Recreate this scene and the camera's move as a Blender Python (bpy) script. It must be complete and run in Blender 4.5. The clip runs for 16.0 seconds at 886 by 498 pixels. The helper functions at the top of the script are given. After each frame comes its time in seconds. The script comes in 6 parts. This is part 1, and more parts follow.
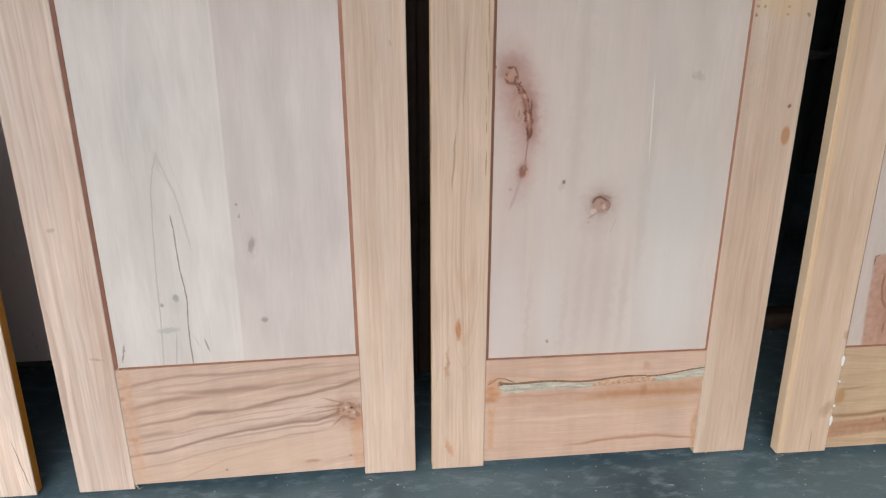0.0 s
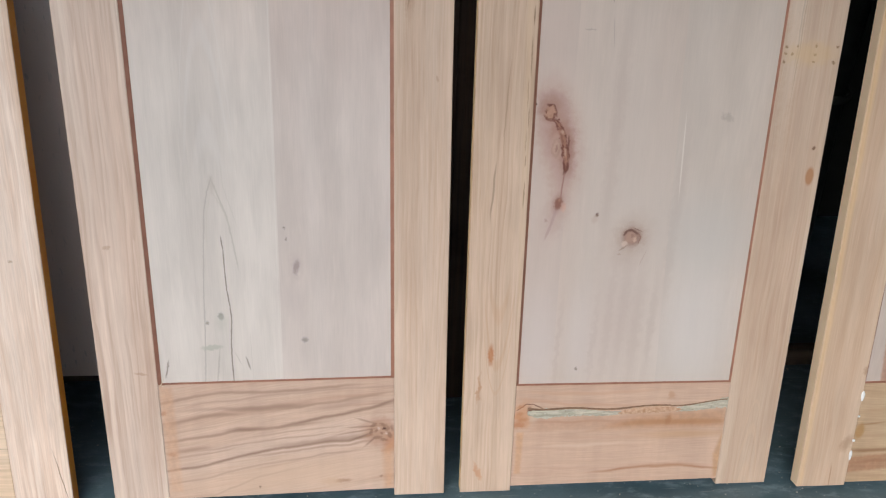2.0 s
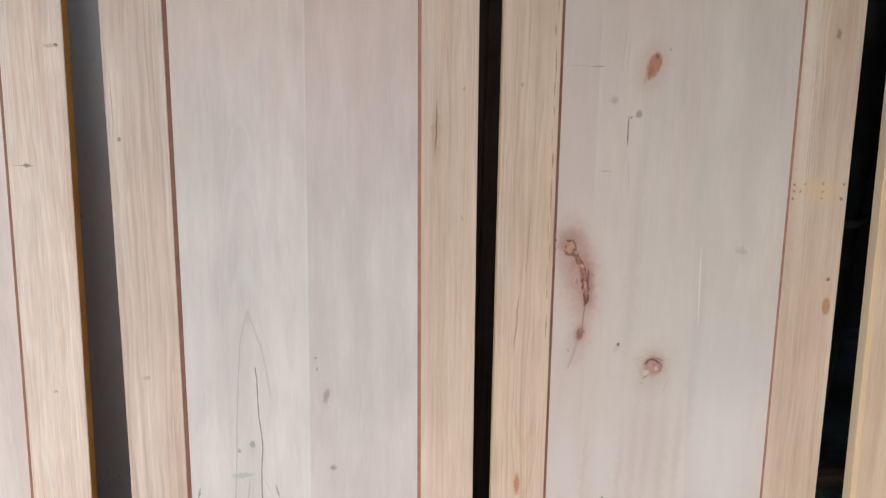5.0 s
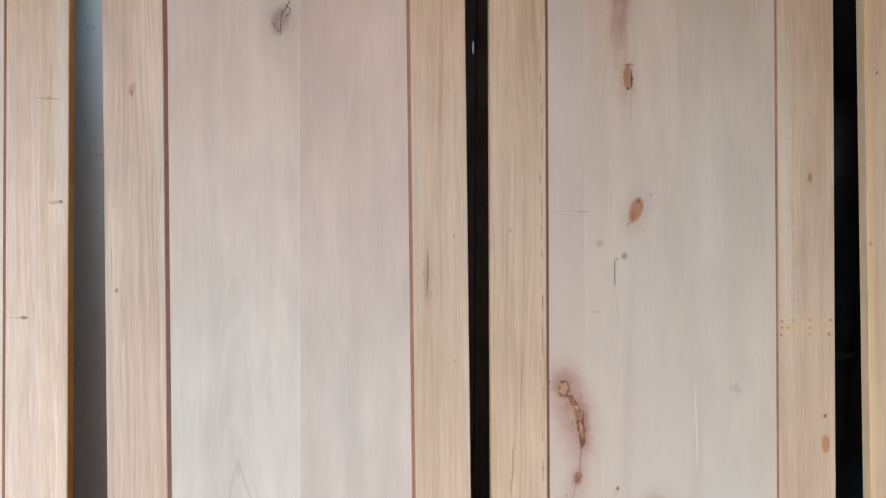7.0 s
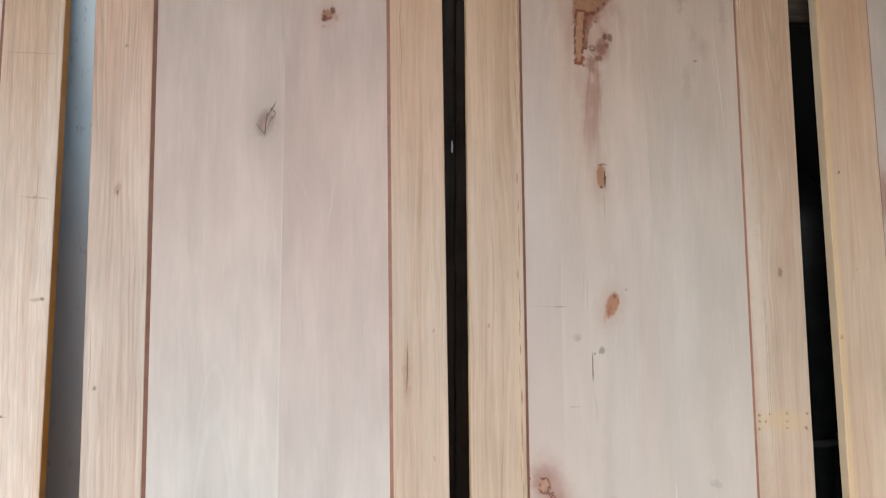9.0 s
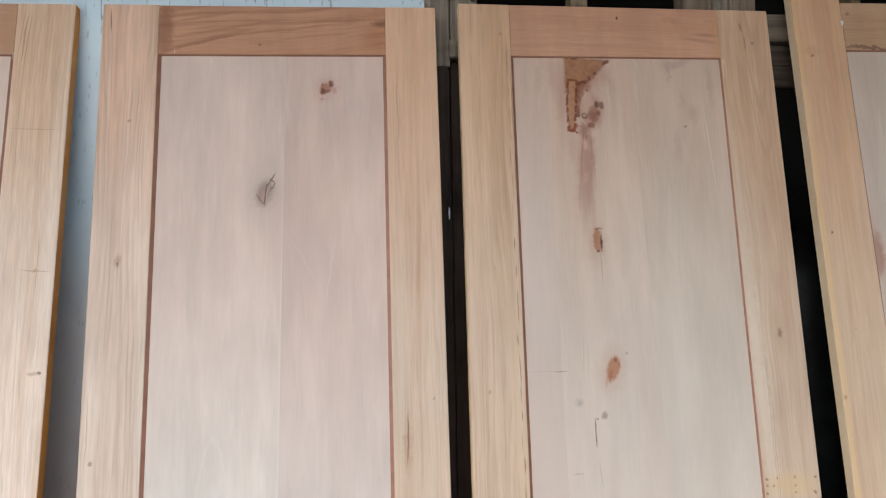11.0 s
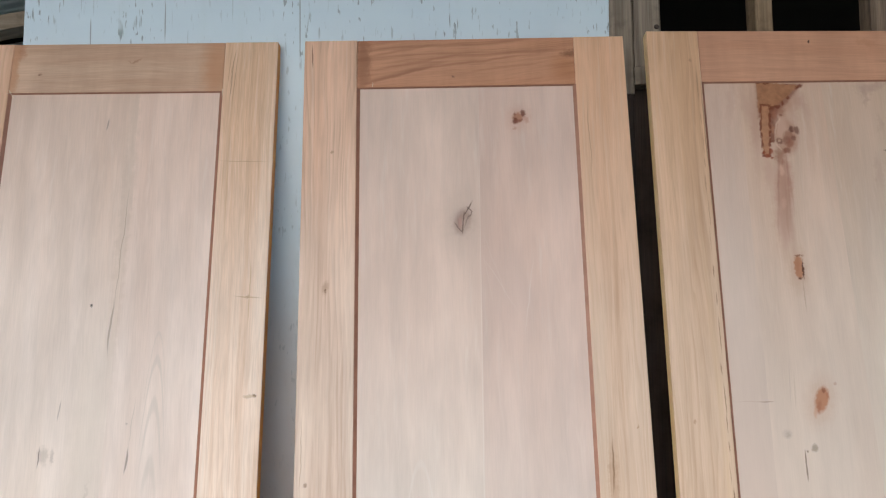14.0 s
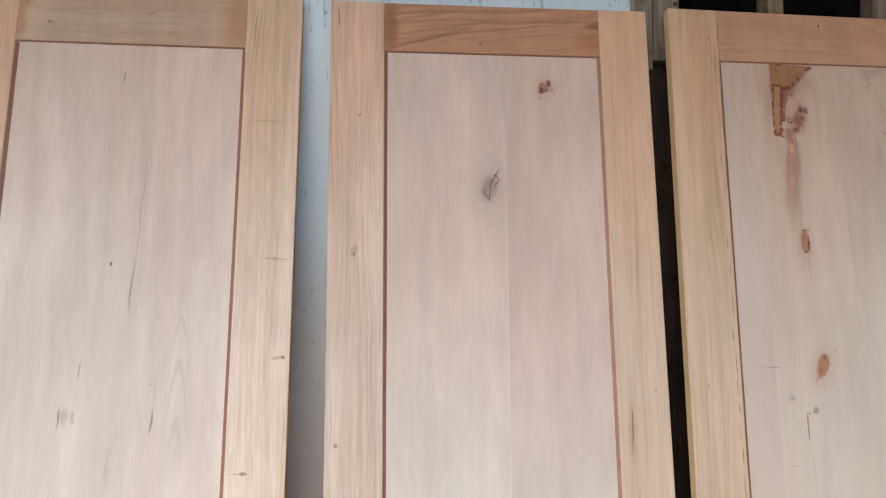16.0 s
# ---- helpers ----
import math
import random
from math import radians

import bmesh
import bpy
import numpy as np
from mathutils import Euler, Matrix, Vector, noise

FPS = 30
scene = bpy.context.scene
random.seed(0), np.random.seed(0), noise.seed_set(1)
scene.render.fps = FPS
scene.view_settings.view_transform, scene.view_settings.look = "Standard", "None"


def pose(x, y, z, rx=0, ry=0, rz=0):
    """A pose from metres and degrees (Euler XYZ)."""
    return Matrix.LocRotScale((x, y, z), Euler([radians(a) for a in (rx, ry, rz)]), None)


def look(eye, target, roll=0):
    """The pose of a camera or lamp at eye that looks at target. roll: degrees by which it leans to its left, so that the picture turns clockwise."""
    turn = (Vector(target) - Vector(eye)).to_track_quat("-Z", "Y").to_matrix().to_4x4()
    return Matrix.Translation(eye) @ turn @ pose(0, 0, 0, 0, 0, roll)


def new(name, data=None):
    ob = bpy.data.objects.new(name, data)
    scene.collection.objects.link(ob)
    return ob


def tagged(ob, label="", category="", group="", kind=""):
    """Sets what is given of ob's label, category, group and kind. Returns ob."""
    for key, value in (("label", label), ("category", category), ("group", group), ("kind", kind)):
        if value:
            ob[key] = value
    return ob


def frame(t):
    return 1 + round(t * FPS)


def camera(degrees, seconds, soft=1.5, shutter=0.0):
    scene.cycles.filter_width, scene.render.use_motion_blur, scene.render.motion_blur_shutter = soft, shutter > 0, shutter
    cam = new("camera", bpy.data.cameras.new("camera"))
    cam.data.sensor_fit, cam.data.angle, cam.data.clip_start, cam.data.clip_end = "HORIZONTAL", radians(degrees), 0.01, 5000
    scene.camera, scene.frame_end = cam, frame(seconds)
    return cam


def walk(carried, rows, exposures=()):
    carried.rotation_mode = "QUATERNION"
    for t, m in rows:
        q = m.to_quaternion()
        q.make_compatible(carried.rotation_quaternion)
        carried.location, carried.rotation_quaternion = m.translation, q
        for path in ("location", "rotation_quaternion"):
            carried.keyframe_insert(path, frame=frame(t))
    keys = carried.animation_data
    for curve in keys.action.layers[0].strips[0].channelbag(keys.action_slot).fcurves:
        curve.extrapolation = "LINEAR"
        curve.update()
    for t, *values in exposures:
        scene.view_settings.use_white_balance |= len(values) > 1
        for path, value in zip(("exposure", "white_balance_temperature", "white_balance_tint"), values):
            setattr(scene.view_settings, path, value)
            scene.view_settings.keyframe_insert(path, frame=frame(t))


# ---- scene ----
SOFT = 1.2
cam = camera(61.87, 16.0, soft=SOFT)
PATH = [
    (0, (0.5088, -1.2039, 1.1925), (0.6968, 0.5521, 0.2540), 0.69),
    (0.5, (0.4493, -1.2295, 1.1980), (0.6486, 0.5329, 0.2736), -0.11),
    (1, (0.4080, -1.2541, 1.1993), (0.6369, 0.5385, 0.3428), 1.85),
    (1.5, (0.4226, -1.2528, 1.2096), (0.6255, 0.5516, 0.3711), 2.04),
    (2, (0.4319, -1.2570, 1.2026), (0.6174, 0.5423, 0.3492), 2.12),
    (2.5, (0.4342, -1.2610, 1.1974), (0.5718, 0.5407, 0.3402), 2.40),
    (3, (0.4382, -1.2610, 1.2045), (0.5536, 0.5554, 0.3754), 2.59),
    (3.2, (0.4471, -1.2794, 1.1878), (0.5455, 0.5586, 0.4054), 2.31),
    (5.3, (0.4284, -1.2938, 1.2930), (0.5482, 0.6238, 0.7374), 0.78),
    (5.5, (0.4272, -1.2966, 1.2925), (0.5529, 0.6345, 0.7874), 0.65),
    (6, (0.4255, -1.3059, 1.3012), (0.5516, 0.6552, 0.9292), 0.27),
    (6.5, (0.4361, -1.3058, 1.3151), (0.5578, 0.6642, 0.9918), 0.07),
    (7, (0.4400, -1.3044, 1.3232), (0.5625, 0.6731, 1.0508), -0.03),
    (7.5, (0.4501, -1.3032, 1.3288), (0.5790, 0.6808, 1.1116), -0.33),
    (8, (0.4581, -1.3115, 1.3360), (0.6095, 0.6747, 1.1559), -0.64),
    (8.5, (0.4564, -1.3163, 1.3507), (0.6152, 0.6733, 1.2228), -0.21),
    (9, (0.4513, -1.3237, 1.3697), (0.6137, 0.6683, 1.2955), -0.06),
    (9.5, (0.4585, -1.3303, 1.3733), (0.6100, 0.6639, 1.3625), -0.22),
    (11.8, (0.4411, -1.3285, 1.3890), (0.6226, 0.6605, 1.4935), -1.35),
    (12, (0.4412, -1.3305, 1.3942), (0.5870, 0.6620, 1.4871), -0.90),
    (12.5, (0.3483, -1.3139, 1.3918), (0.5218, 0.6771, 1.4726), -1.68),
    (13, (0.2210, -1.3106, 1.3955), (0.3973, 0.6791, 1.4956), -2.70),
    (13.5, (0.1966, -1.3194, 1.3898), (0.2611, 0.6758, 1.5129), -1.71),
    (14, (0.1667, -1.3311, 1.3940), (0.1707, 0.6631, 1.5481), -0.78),
    (14.5, (0.0570, -1.3411, 1.3859), (0.0705, 0.6539, 1.5261), -2.00),
    (15, (-0.0071, -1.3423, 1.3837), (0.0736, 0.6536, 1.4825), -0.24),
    (15.5, (-0.0235, -1.3354, 1.3810), (0.1382, 0.6560, 1.4720), 0.56),
    (16, (-0.0325, -1.3392, 1.3841), (0.1514, 0.6511, 1.4574), 0.30),
]

EXPOSURES = [(0.0, 0.52, 5780, 6.5), (3.0, 0.47, 5790, 6.5), (6.0, 0.65, 5780, 4.5), (9.0, 0.87, 5750, 3.8), (12.0, 0.94, 5810, 4.2), (14.5, 0.94, 5960, 6), (16.0, 0.87, 5960, 6)]
walk(cam, [(t, look(eye, target, roll)) for t, eye, target, roll in PATH], EXPOSURES)

# ---- light: an overcast day outside an open workshop front ----
ROOF = 3.20             # underside of the added roof; its height sets how far door tops darken
FLOOR = -0.005          # the doors stand on their back edges
WALL = 0.317            # front of the painted board that the doors lean on
LEAN = 8.0              # degrees by which the doors lean back
SUN_UP, SUN_ROUND = 42.0, 209.0

world = bpy.data.worlds.new("overcast_sky")
scene.world = world
world.use_nodes = True
wn = world.node_tree.nodes
sky = wn.new("ShaderNodeTexSky")
sky.sky_type, sky.sun_disc = "NISHITA", False
sky.sun_elevation, sky.sun_rotation = radians(SUN_UP), radians(SUN_ROUND)
sky.air_density, sky.dust_density, sky.ozone_density = 1.0, 4.0, 1.0
world.node_tree.links.new(sky.outputs[0], wn["Background"].inputs["Color"])
wn["Background"].inputs["Strength"].default_value = 0.15

sun = new("sun", bpy.data.lights.new("sun", "SUN"))
sun.data.energy, sun.data.angle, sun.data.color = 1.2, radians(70), (1.0, 0.97, 0.93)
away = Vector((math.sin(radians(SUN_ROUND)) * math.cos(radians(SUN_UP)), math.cos(radians(SUN_ROUND)) * math.cos(radians(SUN_UP)), math.sin(radians(SUN_UP))))
sun.matrix_world = look(away * 20, (0, 0, 0))


# ---- node helpers ----
class Nodes:
    """A small writer of node trees."""

    def __init__(self, name):
        self.begin(name)

    def begin(self, name):
        self.mat = bpy.data.materials.new(name)
        self.mat.use_nodes = True
        self.tree = self.mat.node_tree
        self.tree.nodes.clear()
        out = self.tree.nodes.new("ShaderNodeOutputMaterial")
        self.bsdf = self.tree.nodes.new("ShaderNodeBsdfPrincipled")
        self.tree.links.new(self.bsdf.outputs[0], out.inputs[0])
        self.where = self.tree.nodes.new("ShaderNodeTexCoord").outputs["Object"]

    def put(self, value, socket):
        if isinstance(value, bpy.types.NodeSocket):
            self.tree.links.new(value, socket)
        else:
            socket.default_value = value

    def math(self, op, a, b=0.0, clamp=False):
        n = self.tree.nodes.new("ShaderNodeMath")
        n.operation, n.use_clamp = op, clamp
        self.put(a, n.inputs[0])
        self.put(b, n.inputs[1])
        return n.outputs[0]

    def vec(self, op, a, b=(0, 0, 0), scale=None):
        n = self.tree.nodes.new("ShaderNodeVectorMath")
        n.operation = op
        self.put(a, n.inputs[0])
        if op not in ("LENGTH", "SCALE"):
            self.put(b, n.inputs[1])
        if scale is not None:
            self.put(scale, n.inputs["Scale"])
        return n.outputs["Value" if op == "LENGTH" else "Vector"]

    def split(self, v):
        n = self.tree.nodes.new("ShaderNodeSeparateXYZ")
        self.put(v, n.inputs[0])
        return n.outputs

    def join(self, x, y, z):
        n = self.tree.nodes.new("ShaderNodeCombineXYZ")
        for value, socket in zip((x, y, z), n.inputs):
            self.put(value, socket)
        return n.outputs[0]

    def mapping(self, v, loc=(0, 0, 0), rot=(0, 0, 0), size=(1, 1, 1), kind="POINT"):
        n = self.tree.nodes.new("ShaderNodeMapping")
        n.vector_type = kind
        self.put(v, n.inputs[0])
        n.inputs["Location"].default_value, n.inputs["Rotation"].default_value, n.inputs["Scale"].default_value = loc, rot, size
        return n.outputs[0]

    def noise(self, v, scale=1.0, detail=2.0, rough=0.5, colour=False):
        n = self.tree.nodes.new("ShaderNodeTexNoise")
        self.put(v, n.inputs["Vector"])
        n.inputs["Scale"].default_value, n.inputs["Detail"].default_value, n.inputs["Roughness"].default_value = scale, detail, rough
        return n.outputs["Color" if colour else 0]

    def step(self, v, a, b, lo=0.0, hi=1.0):
        """Smoothly from lo at a to hi at b."""
        n = self.tree.nodes.new("ShaderNodeMapRange")
        n.interpolation_type = "SMOOTHSTEP"
        self.put(v, n.inputs[0])
        for value, socket in zip((a, b, lo, hi), n.inputs[1:5]):
            socket.default_value = value
        return n.outputs[0]

    def mix(self, fac, a, b, blend="MIX"):
        n = self.tree.nodes.new("ShaderNodeMix")
        n.data_type, n.blend_type = "RGBA", blend
        for value, socket in ((fac, n.inputs[0]), (a, n.inputs[6]), (b, n.inputs[7])):
            self.put((*value, 1.0) if isinstance(value, tuple) and len(value) == 3 else value, socket)
        return n.outputs[2]

    def finish(self, colour, rough, height=None, depth=0.001, strength=0.3, metal=0.0, coat=0.0):
        self.put((*colour, 1.0) if isinstance(colour, tuple) else colour, self.bsdf.inputs["Base Color"])
        self.put(rough, self.bsdf.inputs["Roughness"])
        self.bsdf.inputs["Metallic"].default_value = metal
        self.bsdf.inputs["Coat Weight"].default_value = coat
        if height is not None:
            n = self.tree.nodes.new("ShaderNodeBump")
            n.inputs["Strength"].default_value, n.inputs["Distance"].default_value = strength, depth
            self.put(height, n.inputs["Height"])
            self.tree.links.new(n.outputs[0], self.bsdf.inputs["Normal"])
        return self.mat


class Wood(Nodes):
    """Planed wood, its marks given in metres: x along the row of doors, z up the face from the floor."""

    def __init__(self, name, pale, mid, dark, origin=0.0, along="z", seed=0.0, streak=0.5, fine=0.10, lines=55.0, wavy=0.02, rough=0.5, slant=0.0, bulges=(), glow=0.24, head=None, rise=(1.15, 2.0), dashes=85.0, dash_run=2.0, bands=9.0, span=(-9.0, 9.0), tall=(-9.0, 9.0), fleck=0.4, rings=0.0, ring_gap=0.011, chalk=0.0):
        self.begin(name)
        self.span, self.tall = span, tall
        x, _, z = self.split(self.vec("ADD", self.where, (origin, 0.0, 0.0)))
        self.flat = self.join(x, 0.0, z)
        wobble = self.vec("SUBTRACT", self.noise(self.flat, 55.0, 3.0, 0.6, True), (0.5, 0.5, 0.5))
        ragged = self.vec("SUBTRACT", self.noise(self.flat, 300.0, 2.0, 0.6, True), (0.5, 0.5, 0.5))
        torn = self.vec("ADD", self.flat, self.vec("SCALE", ragged, scale=0.006))
        self.flats = [self.flat, self.vec("ADD", torn, self.vec("SCALE", wobble, scale=0.010)), self.vec("ADD", torn, self.vec("SCALE", wobble, scale=0.028))]
        wander = self.vec("SUBTRACT", self.noise(self.flat, 15.0, 3.0, 0.5, True), (0.5, 0.5, 0.5))
        self.flats.append(self.vec("ADD", self.flat, self.vec("SCALE", wander, scale=0.011)))
        frayed = self.vec("SUBTRACT", self.noise(self.flat, 130.0, 4.0, 0.75, True), (0.5, 0.5, 0.5))
        self.flats += [self.vec("ADD", self.flat, self.vec("SCALE", frayed, scale=size)) for size in (0.013, 0.0045, 0.0085)]
        across, run = (x, z) if along == "z" else (z, x)
        low = self.noise(self.mapping(self.join(across, seed, run), size=(4.0, 1.0, 1.3)), 1.0, 2.0)
        across = self.math("ADD", across, self.math("MULTIPLY", self.math("SUBTRACT", low, 0.5), wavy))
        if slant:
            across = self.math("ADD", across, self.math("MULTIPLY", run, slant))
        for bx, bz, size in bulges:       # the grain runs round a knot
            near = self.mapping(self.flat, (bx, 0, bz), (0, 0, 0), (size, 1, size * (3 if along == "z" else 1)) if along == "z" else (size * 3, 1, size), "TEXTURE")
            hill = self.step(self.vec("LENGTH", near), 1.6, 0.0)
            side = self.split(near)[0 if along == "z" else 2]
            across = self.math("SUBTRACT", across, self.math("MULTIPLY", self.math("MULTIPLY", side, hill), size * 0.55))
        # the fibres waver a little from side to side
        sway = self.noise(self.mapping(self.join(across, seed + 2.0, run), size=(26.0, 1.0, 7.0)), 1.0, 2.0)
        across = self.math("ADD", across, self.math("MULTIPLY", self.math("SUBTRACT", sway, 0.5), 0.006))
        grain = self.join(across, seed, run)
        self.grain = grain
        coarse = self.noise(self.mapping(grain, size=(bands, 1.0, 0.8)), 1.0, 2.0, 0.55)
        medium = self.noise(self.mapping(grain, (3.1, 0, 0), (0, 0, 0), (lines * 1.4, 1.0, 1.7)), 1.0, 4.0, 0.62)
        second = self.noise(self.mapping(grain, (1.7, 3, 0), (0, 0, 0), (dashes * 1.2, 1.0, dash_run * 1.8)), 1.0, 3.0, 0.6)
        thin = self.noise(self.mapping(grain, size=(420.0, 1.0, 16.0)), 1.0, 2.0, 0.6)
        patch = self.noise(self.mapping(self.join(across, seed + 9.0, run), size=(16.0, 1.0, 2.4)), 1.0, 2.0)
        cloud = self.noise(self.mapping(self.join(x, seed + 5.0, z), size=(7.0, 1.0, 3.0)), 1.0, 3.0)
        pores = self.noise(self.mapping(grain, (0.7, 1, 0), (0, 0, 0), (240.0, 1.0, 12.0)), 1.0, 2.0, 0.55)
        gate = self.step(patch, 0.30, 0.66, 0.25, 1.0)
        light = tuple(min(1.0, 1.14 * c) for c in pale)
        self.colour = self.mix(self.step(coarse, 0.34, 0.68), pale, mid)
        if head:                          # the upper end shifts to a warmer tone
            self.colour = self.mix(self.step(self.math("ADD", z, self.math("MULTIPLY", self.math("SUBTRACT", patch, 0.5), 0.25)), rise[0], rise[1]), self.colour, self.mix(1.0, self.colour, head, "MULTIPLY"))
        self.colour = self.mix(self.math("MULTIPLY", self.step(second, 0.48, 0.34), glow), self.colour, light)
        self.colour = self.mix(self.math("MULTIPLY", self.math("MULTIPLY", self.step(medium, 0.46, 0.72), gate), streak), self.colour, dark)
        self.colour = self.mix(self.math("MULTIPLY", self.math("MULTIPLY", self.step(second, 0.50, 0.72), gate), streak * 0.7), self.colour, dark)
        self.colour = self.mix(1.0, self.colour, self.grey(self.step(cloud, 0.3, 0.7, 0.94, 1.05)), "MULTIPLY")
        self.colour = self.mix(1.0, self.colour, self.grey(self.step(thin, 0.25, 0.75, 1.0 + fine * 0.5, 1.0 - fine * 0.8)), "MULTIPLY")
        self.colour = self.mix(self.math("MULTIPLY", self.math("MULTIPLY", self.step(pores, 0.54, 0.70), gate), fleck * streak), self.colour, dark)
        if rings:                         # growth rings cut on the quarter: soft on one side, crisp on the other
            stray = self.noise(self.mapping(self.join(across, seed + 4.0, run), size=(17.0, 1.0, 1.1)), 1.0, 3.0, 0.55)
            turns = self.math("FRACT", self.math("ADD", self.math("DIVIDE", across, ring_gap), self.math("MULTIPLY", stray, 7.0)))
            late = self.math("MULTIPLY", self.step(turns, 0.25, 0.93), self.step(turns, 1.0, 0.94))
            shown = self.noise(self.mapping(self.join(across, seed + 6.0, run), size=(30.0, 1.0, 3.0)), 1.0, 2.0)
            self.colour = self.mix(self.math("MULTIPLY", self.math("MULTIPLY", late, self.step(shown, 0.36, 0.62)), rings), self.colour, dark)
        if chalk:                         # whitish feathered strokes left by the sander
            stroke = self.noise(self.mapping(self.flats[3], (seed, 0, 2), (0, radians(-4), 0), (75.0, 1.0, 7.0)), 1.0, 3.0, 0.6)
            where = self.noise(self.mapping(self.flat, (seed, 0, 5), (0, 0, 0), (9.0, 1.0, 3.2)), 1.0, 2.0)
            self.colour = self.mix(self.math("MULTIPLY", self.math("MULTIPLY", self.step(stroke, 0.50, 0.72), self.step(where, 0.40, 0.62)), chalk), self.colour, light)
        wisp = self.noise(self.mapping(self.flats[3], (seed, 0, 0), (0, radians(9), 0), (26.0, 1.0, 4.5)), 1.0, 3.0, 0.6)
        self.colour = self.mix(1.0, self.colour, self.grey(self.step(wisp, 0.32, 0.68, 0.96, 1.04)), "MULTIPLY")
        self.height = self.math("ADD", self.math("MULTIPLY", medium, 0.5), self.math("MULTIPLY", thin, 0.3))
        self.rough = self.step(coarse, 0.2, 0.8, rough - 0.07, rough + 0.08)

    def grey(self, value):
        n = self.tree.nodes.new("ShaderNodeCombineColor")
        for socket in n.inputs[:3]:
            self.put(value, socket)
        return n.outputs[0]

    def mask(self, x, z, rx, rz, turn=0.0, soft=0.35, wobble=1):
        near = self.mapping(self.flats[wobble], (x, 0, z), (0, radians(turn), 0), (rx, 1, rz), "TEXTURE")
        return self.step(self.vec("LENGTH", near), 1.0 + soft, 1.0 - soft)

    def spot(self, x, z, rx, rz, colour, alpha=1.0, turn=0.0, soft=0.45, wobble=1, sunk=0.0):
        """A stain, filled hole or mark with an uneven rim; left out where it lies off this board."""
        reach = 1.3 * max(rx, rz * abs(math.sin(radians(turn)))) + 0.012
        if x + reach < self.span[0] or x - reach > self.span[1]:
            return self
        reach = (1.05 + soft) * max(rz * abs(math.cos(radians(turn))), rx) + 0.012
        if z + reach < self.tall[0] or z - reach > self.tall[1]:
            return self
        if max(rx, rz) < 0.0062 and wobble:          # pin knots and specks are small and ragged
            rx, rz, soft = rx * 0.8, rz * 0.85, 0.6
        m = self.mask(x, z, rx, rz, turn, soft, wobble)
        self.colour = self.mix(self.math("MULTIPLY", m, alpha), self.colour, colour)
        if sunk:
            self.height = self.math("SUBTRACT", self.height, self.math("MULTIPLY", m, sunk))
        return self

    def poly(self, corners, wobble=5):
        """How far each place lies inside a convex outline, corners clockwise from the lower left, in metres."""
        px, _, pz = self.split(self.flats[wobble])
        inside = None
        for (xa, za), (xb, zb) in zip(corners, corners[1:] + corners[:1]):
            long = math.hypot(xb - xa, zb - za)
            nx, nz = (zb - za) / long, -(xb - xa) / long
            d = self.math("ADD", self.math("MULTIPLY", px, nx), self.math("ADD", self.math("MULTIPLY", pz, nz), -(xa * nx + za * nz)))
            inside = d if inside is None else self.math("MINIMUM", inside, d)
        return inside

    def filler(self, corners, colour, alpha, rim=None, wide=0.003, soft=0.002, patchy=0.47, wobble=6):
        """A patch of stopping or rot with a broken dark rim."""
        xs, zs = [c[0] for c in corners], [c[1] for c in corners]
        if max(xs) + 0.02 < self.span[0] or min(xs) - 0.02 > self.span[1] or max(zs) + 0.02 < self.tall[0] or min(zs) - 0.02 > self.tall[1]:
            return self
        d = self.poly(corners, wobble)
        mottle = self.step(self.noise(self.flat, 70.0, 4.0, 0.6), 0.3, 0.7, 0.82, 1.12)
        self.colour = self.mix(self.math("MULTIPLY", self.step(d, -soft, soft), alpha), self.colour, self.mix(1.0, (*colour, 1.0), self.grey(mottle), "MULTIPLY"))
        if rim:
            band = self.step(self.math("ABSOLUTE", d), wide, wide * 0.35)
            gaps = self.step(self.noise(self.flat, 75.0, 4.0, 0.7), patchy - 0.03, patchy + 0.05)
            m = self.math("MULTIPLY", band, gaps)
            self.colour = self.mix(self.math("MULTIPLY", m, 0.85), self.colour, rim)
            self.height = self.math("SUBTRACT", self.height, self.math("MULTIPLY", m, 0.6))
        return self

    def line(self, x0, z0, x1, z1, width, colour, alpha=1.0, wobble=1, sunk=0.0):
        """A crack or scratch from one place to another."""
        long = math.hypot(x1 - x0, z1 - z0) / 2
        turn = math.degrees(math.atan2(x1 - x0, z1 - z0))
        wobble = 3 if wobble in (1, 2) and width < 0.0042 else wobble
        return self.spot((x0 + x1) / 2, (z0 + z1) / 2, width / 2, long, colour, alpha, turn, 0.4, wobble, sunk)

    def knot(self, x, z, r, tall=1.3, turn=0.0, halo=(0.36, 0.22, 0.16), rim=(0.13, 0.06, 0.035), core=(0.42, 0.24, 0.13), strength=1.0):
        self.spot(x, z, r * 2.6, r * 3.4 * tall, halo, 0.28 * strength, turn, 0.75, 2)
        self.spot(x, z, r * 1.25, r * 1.3 * tall, halo, 0.6 * strength, turn, 0.4, 2)
        self.spot(x, z, r, r * tall, rim, 0.9 * strength, turn, 0.3, 2, 0.6)
        self.spot(x + r * 0.08, z - r * 0.05, r * 0.72, r * 0.74 * tall, core, 0.95 * strength, turn, 0.3, 2, -0.3)
        return self.spot(x - r * 0.12, z + r * 0.2, r * 0.22, r * 0.3 * tall, rim, 0.8 * strength, turn, 0.4, 1, 0.5)

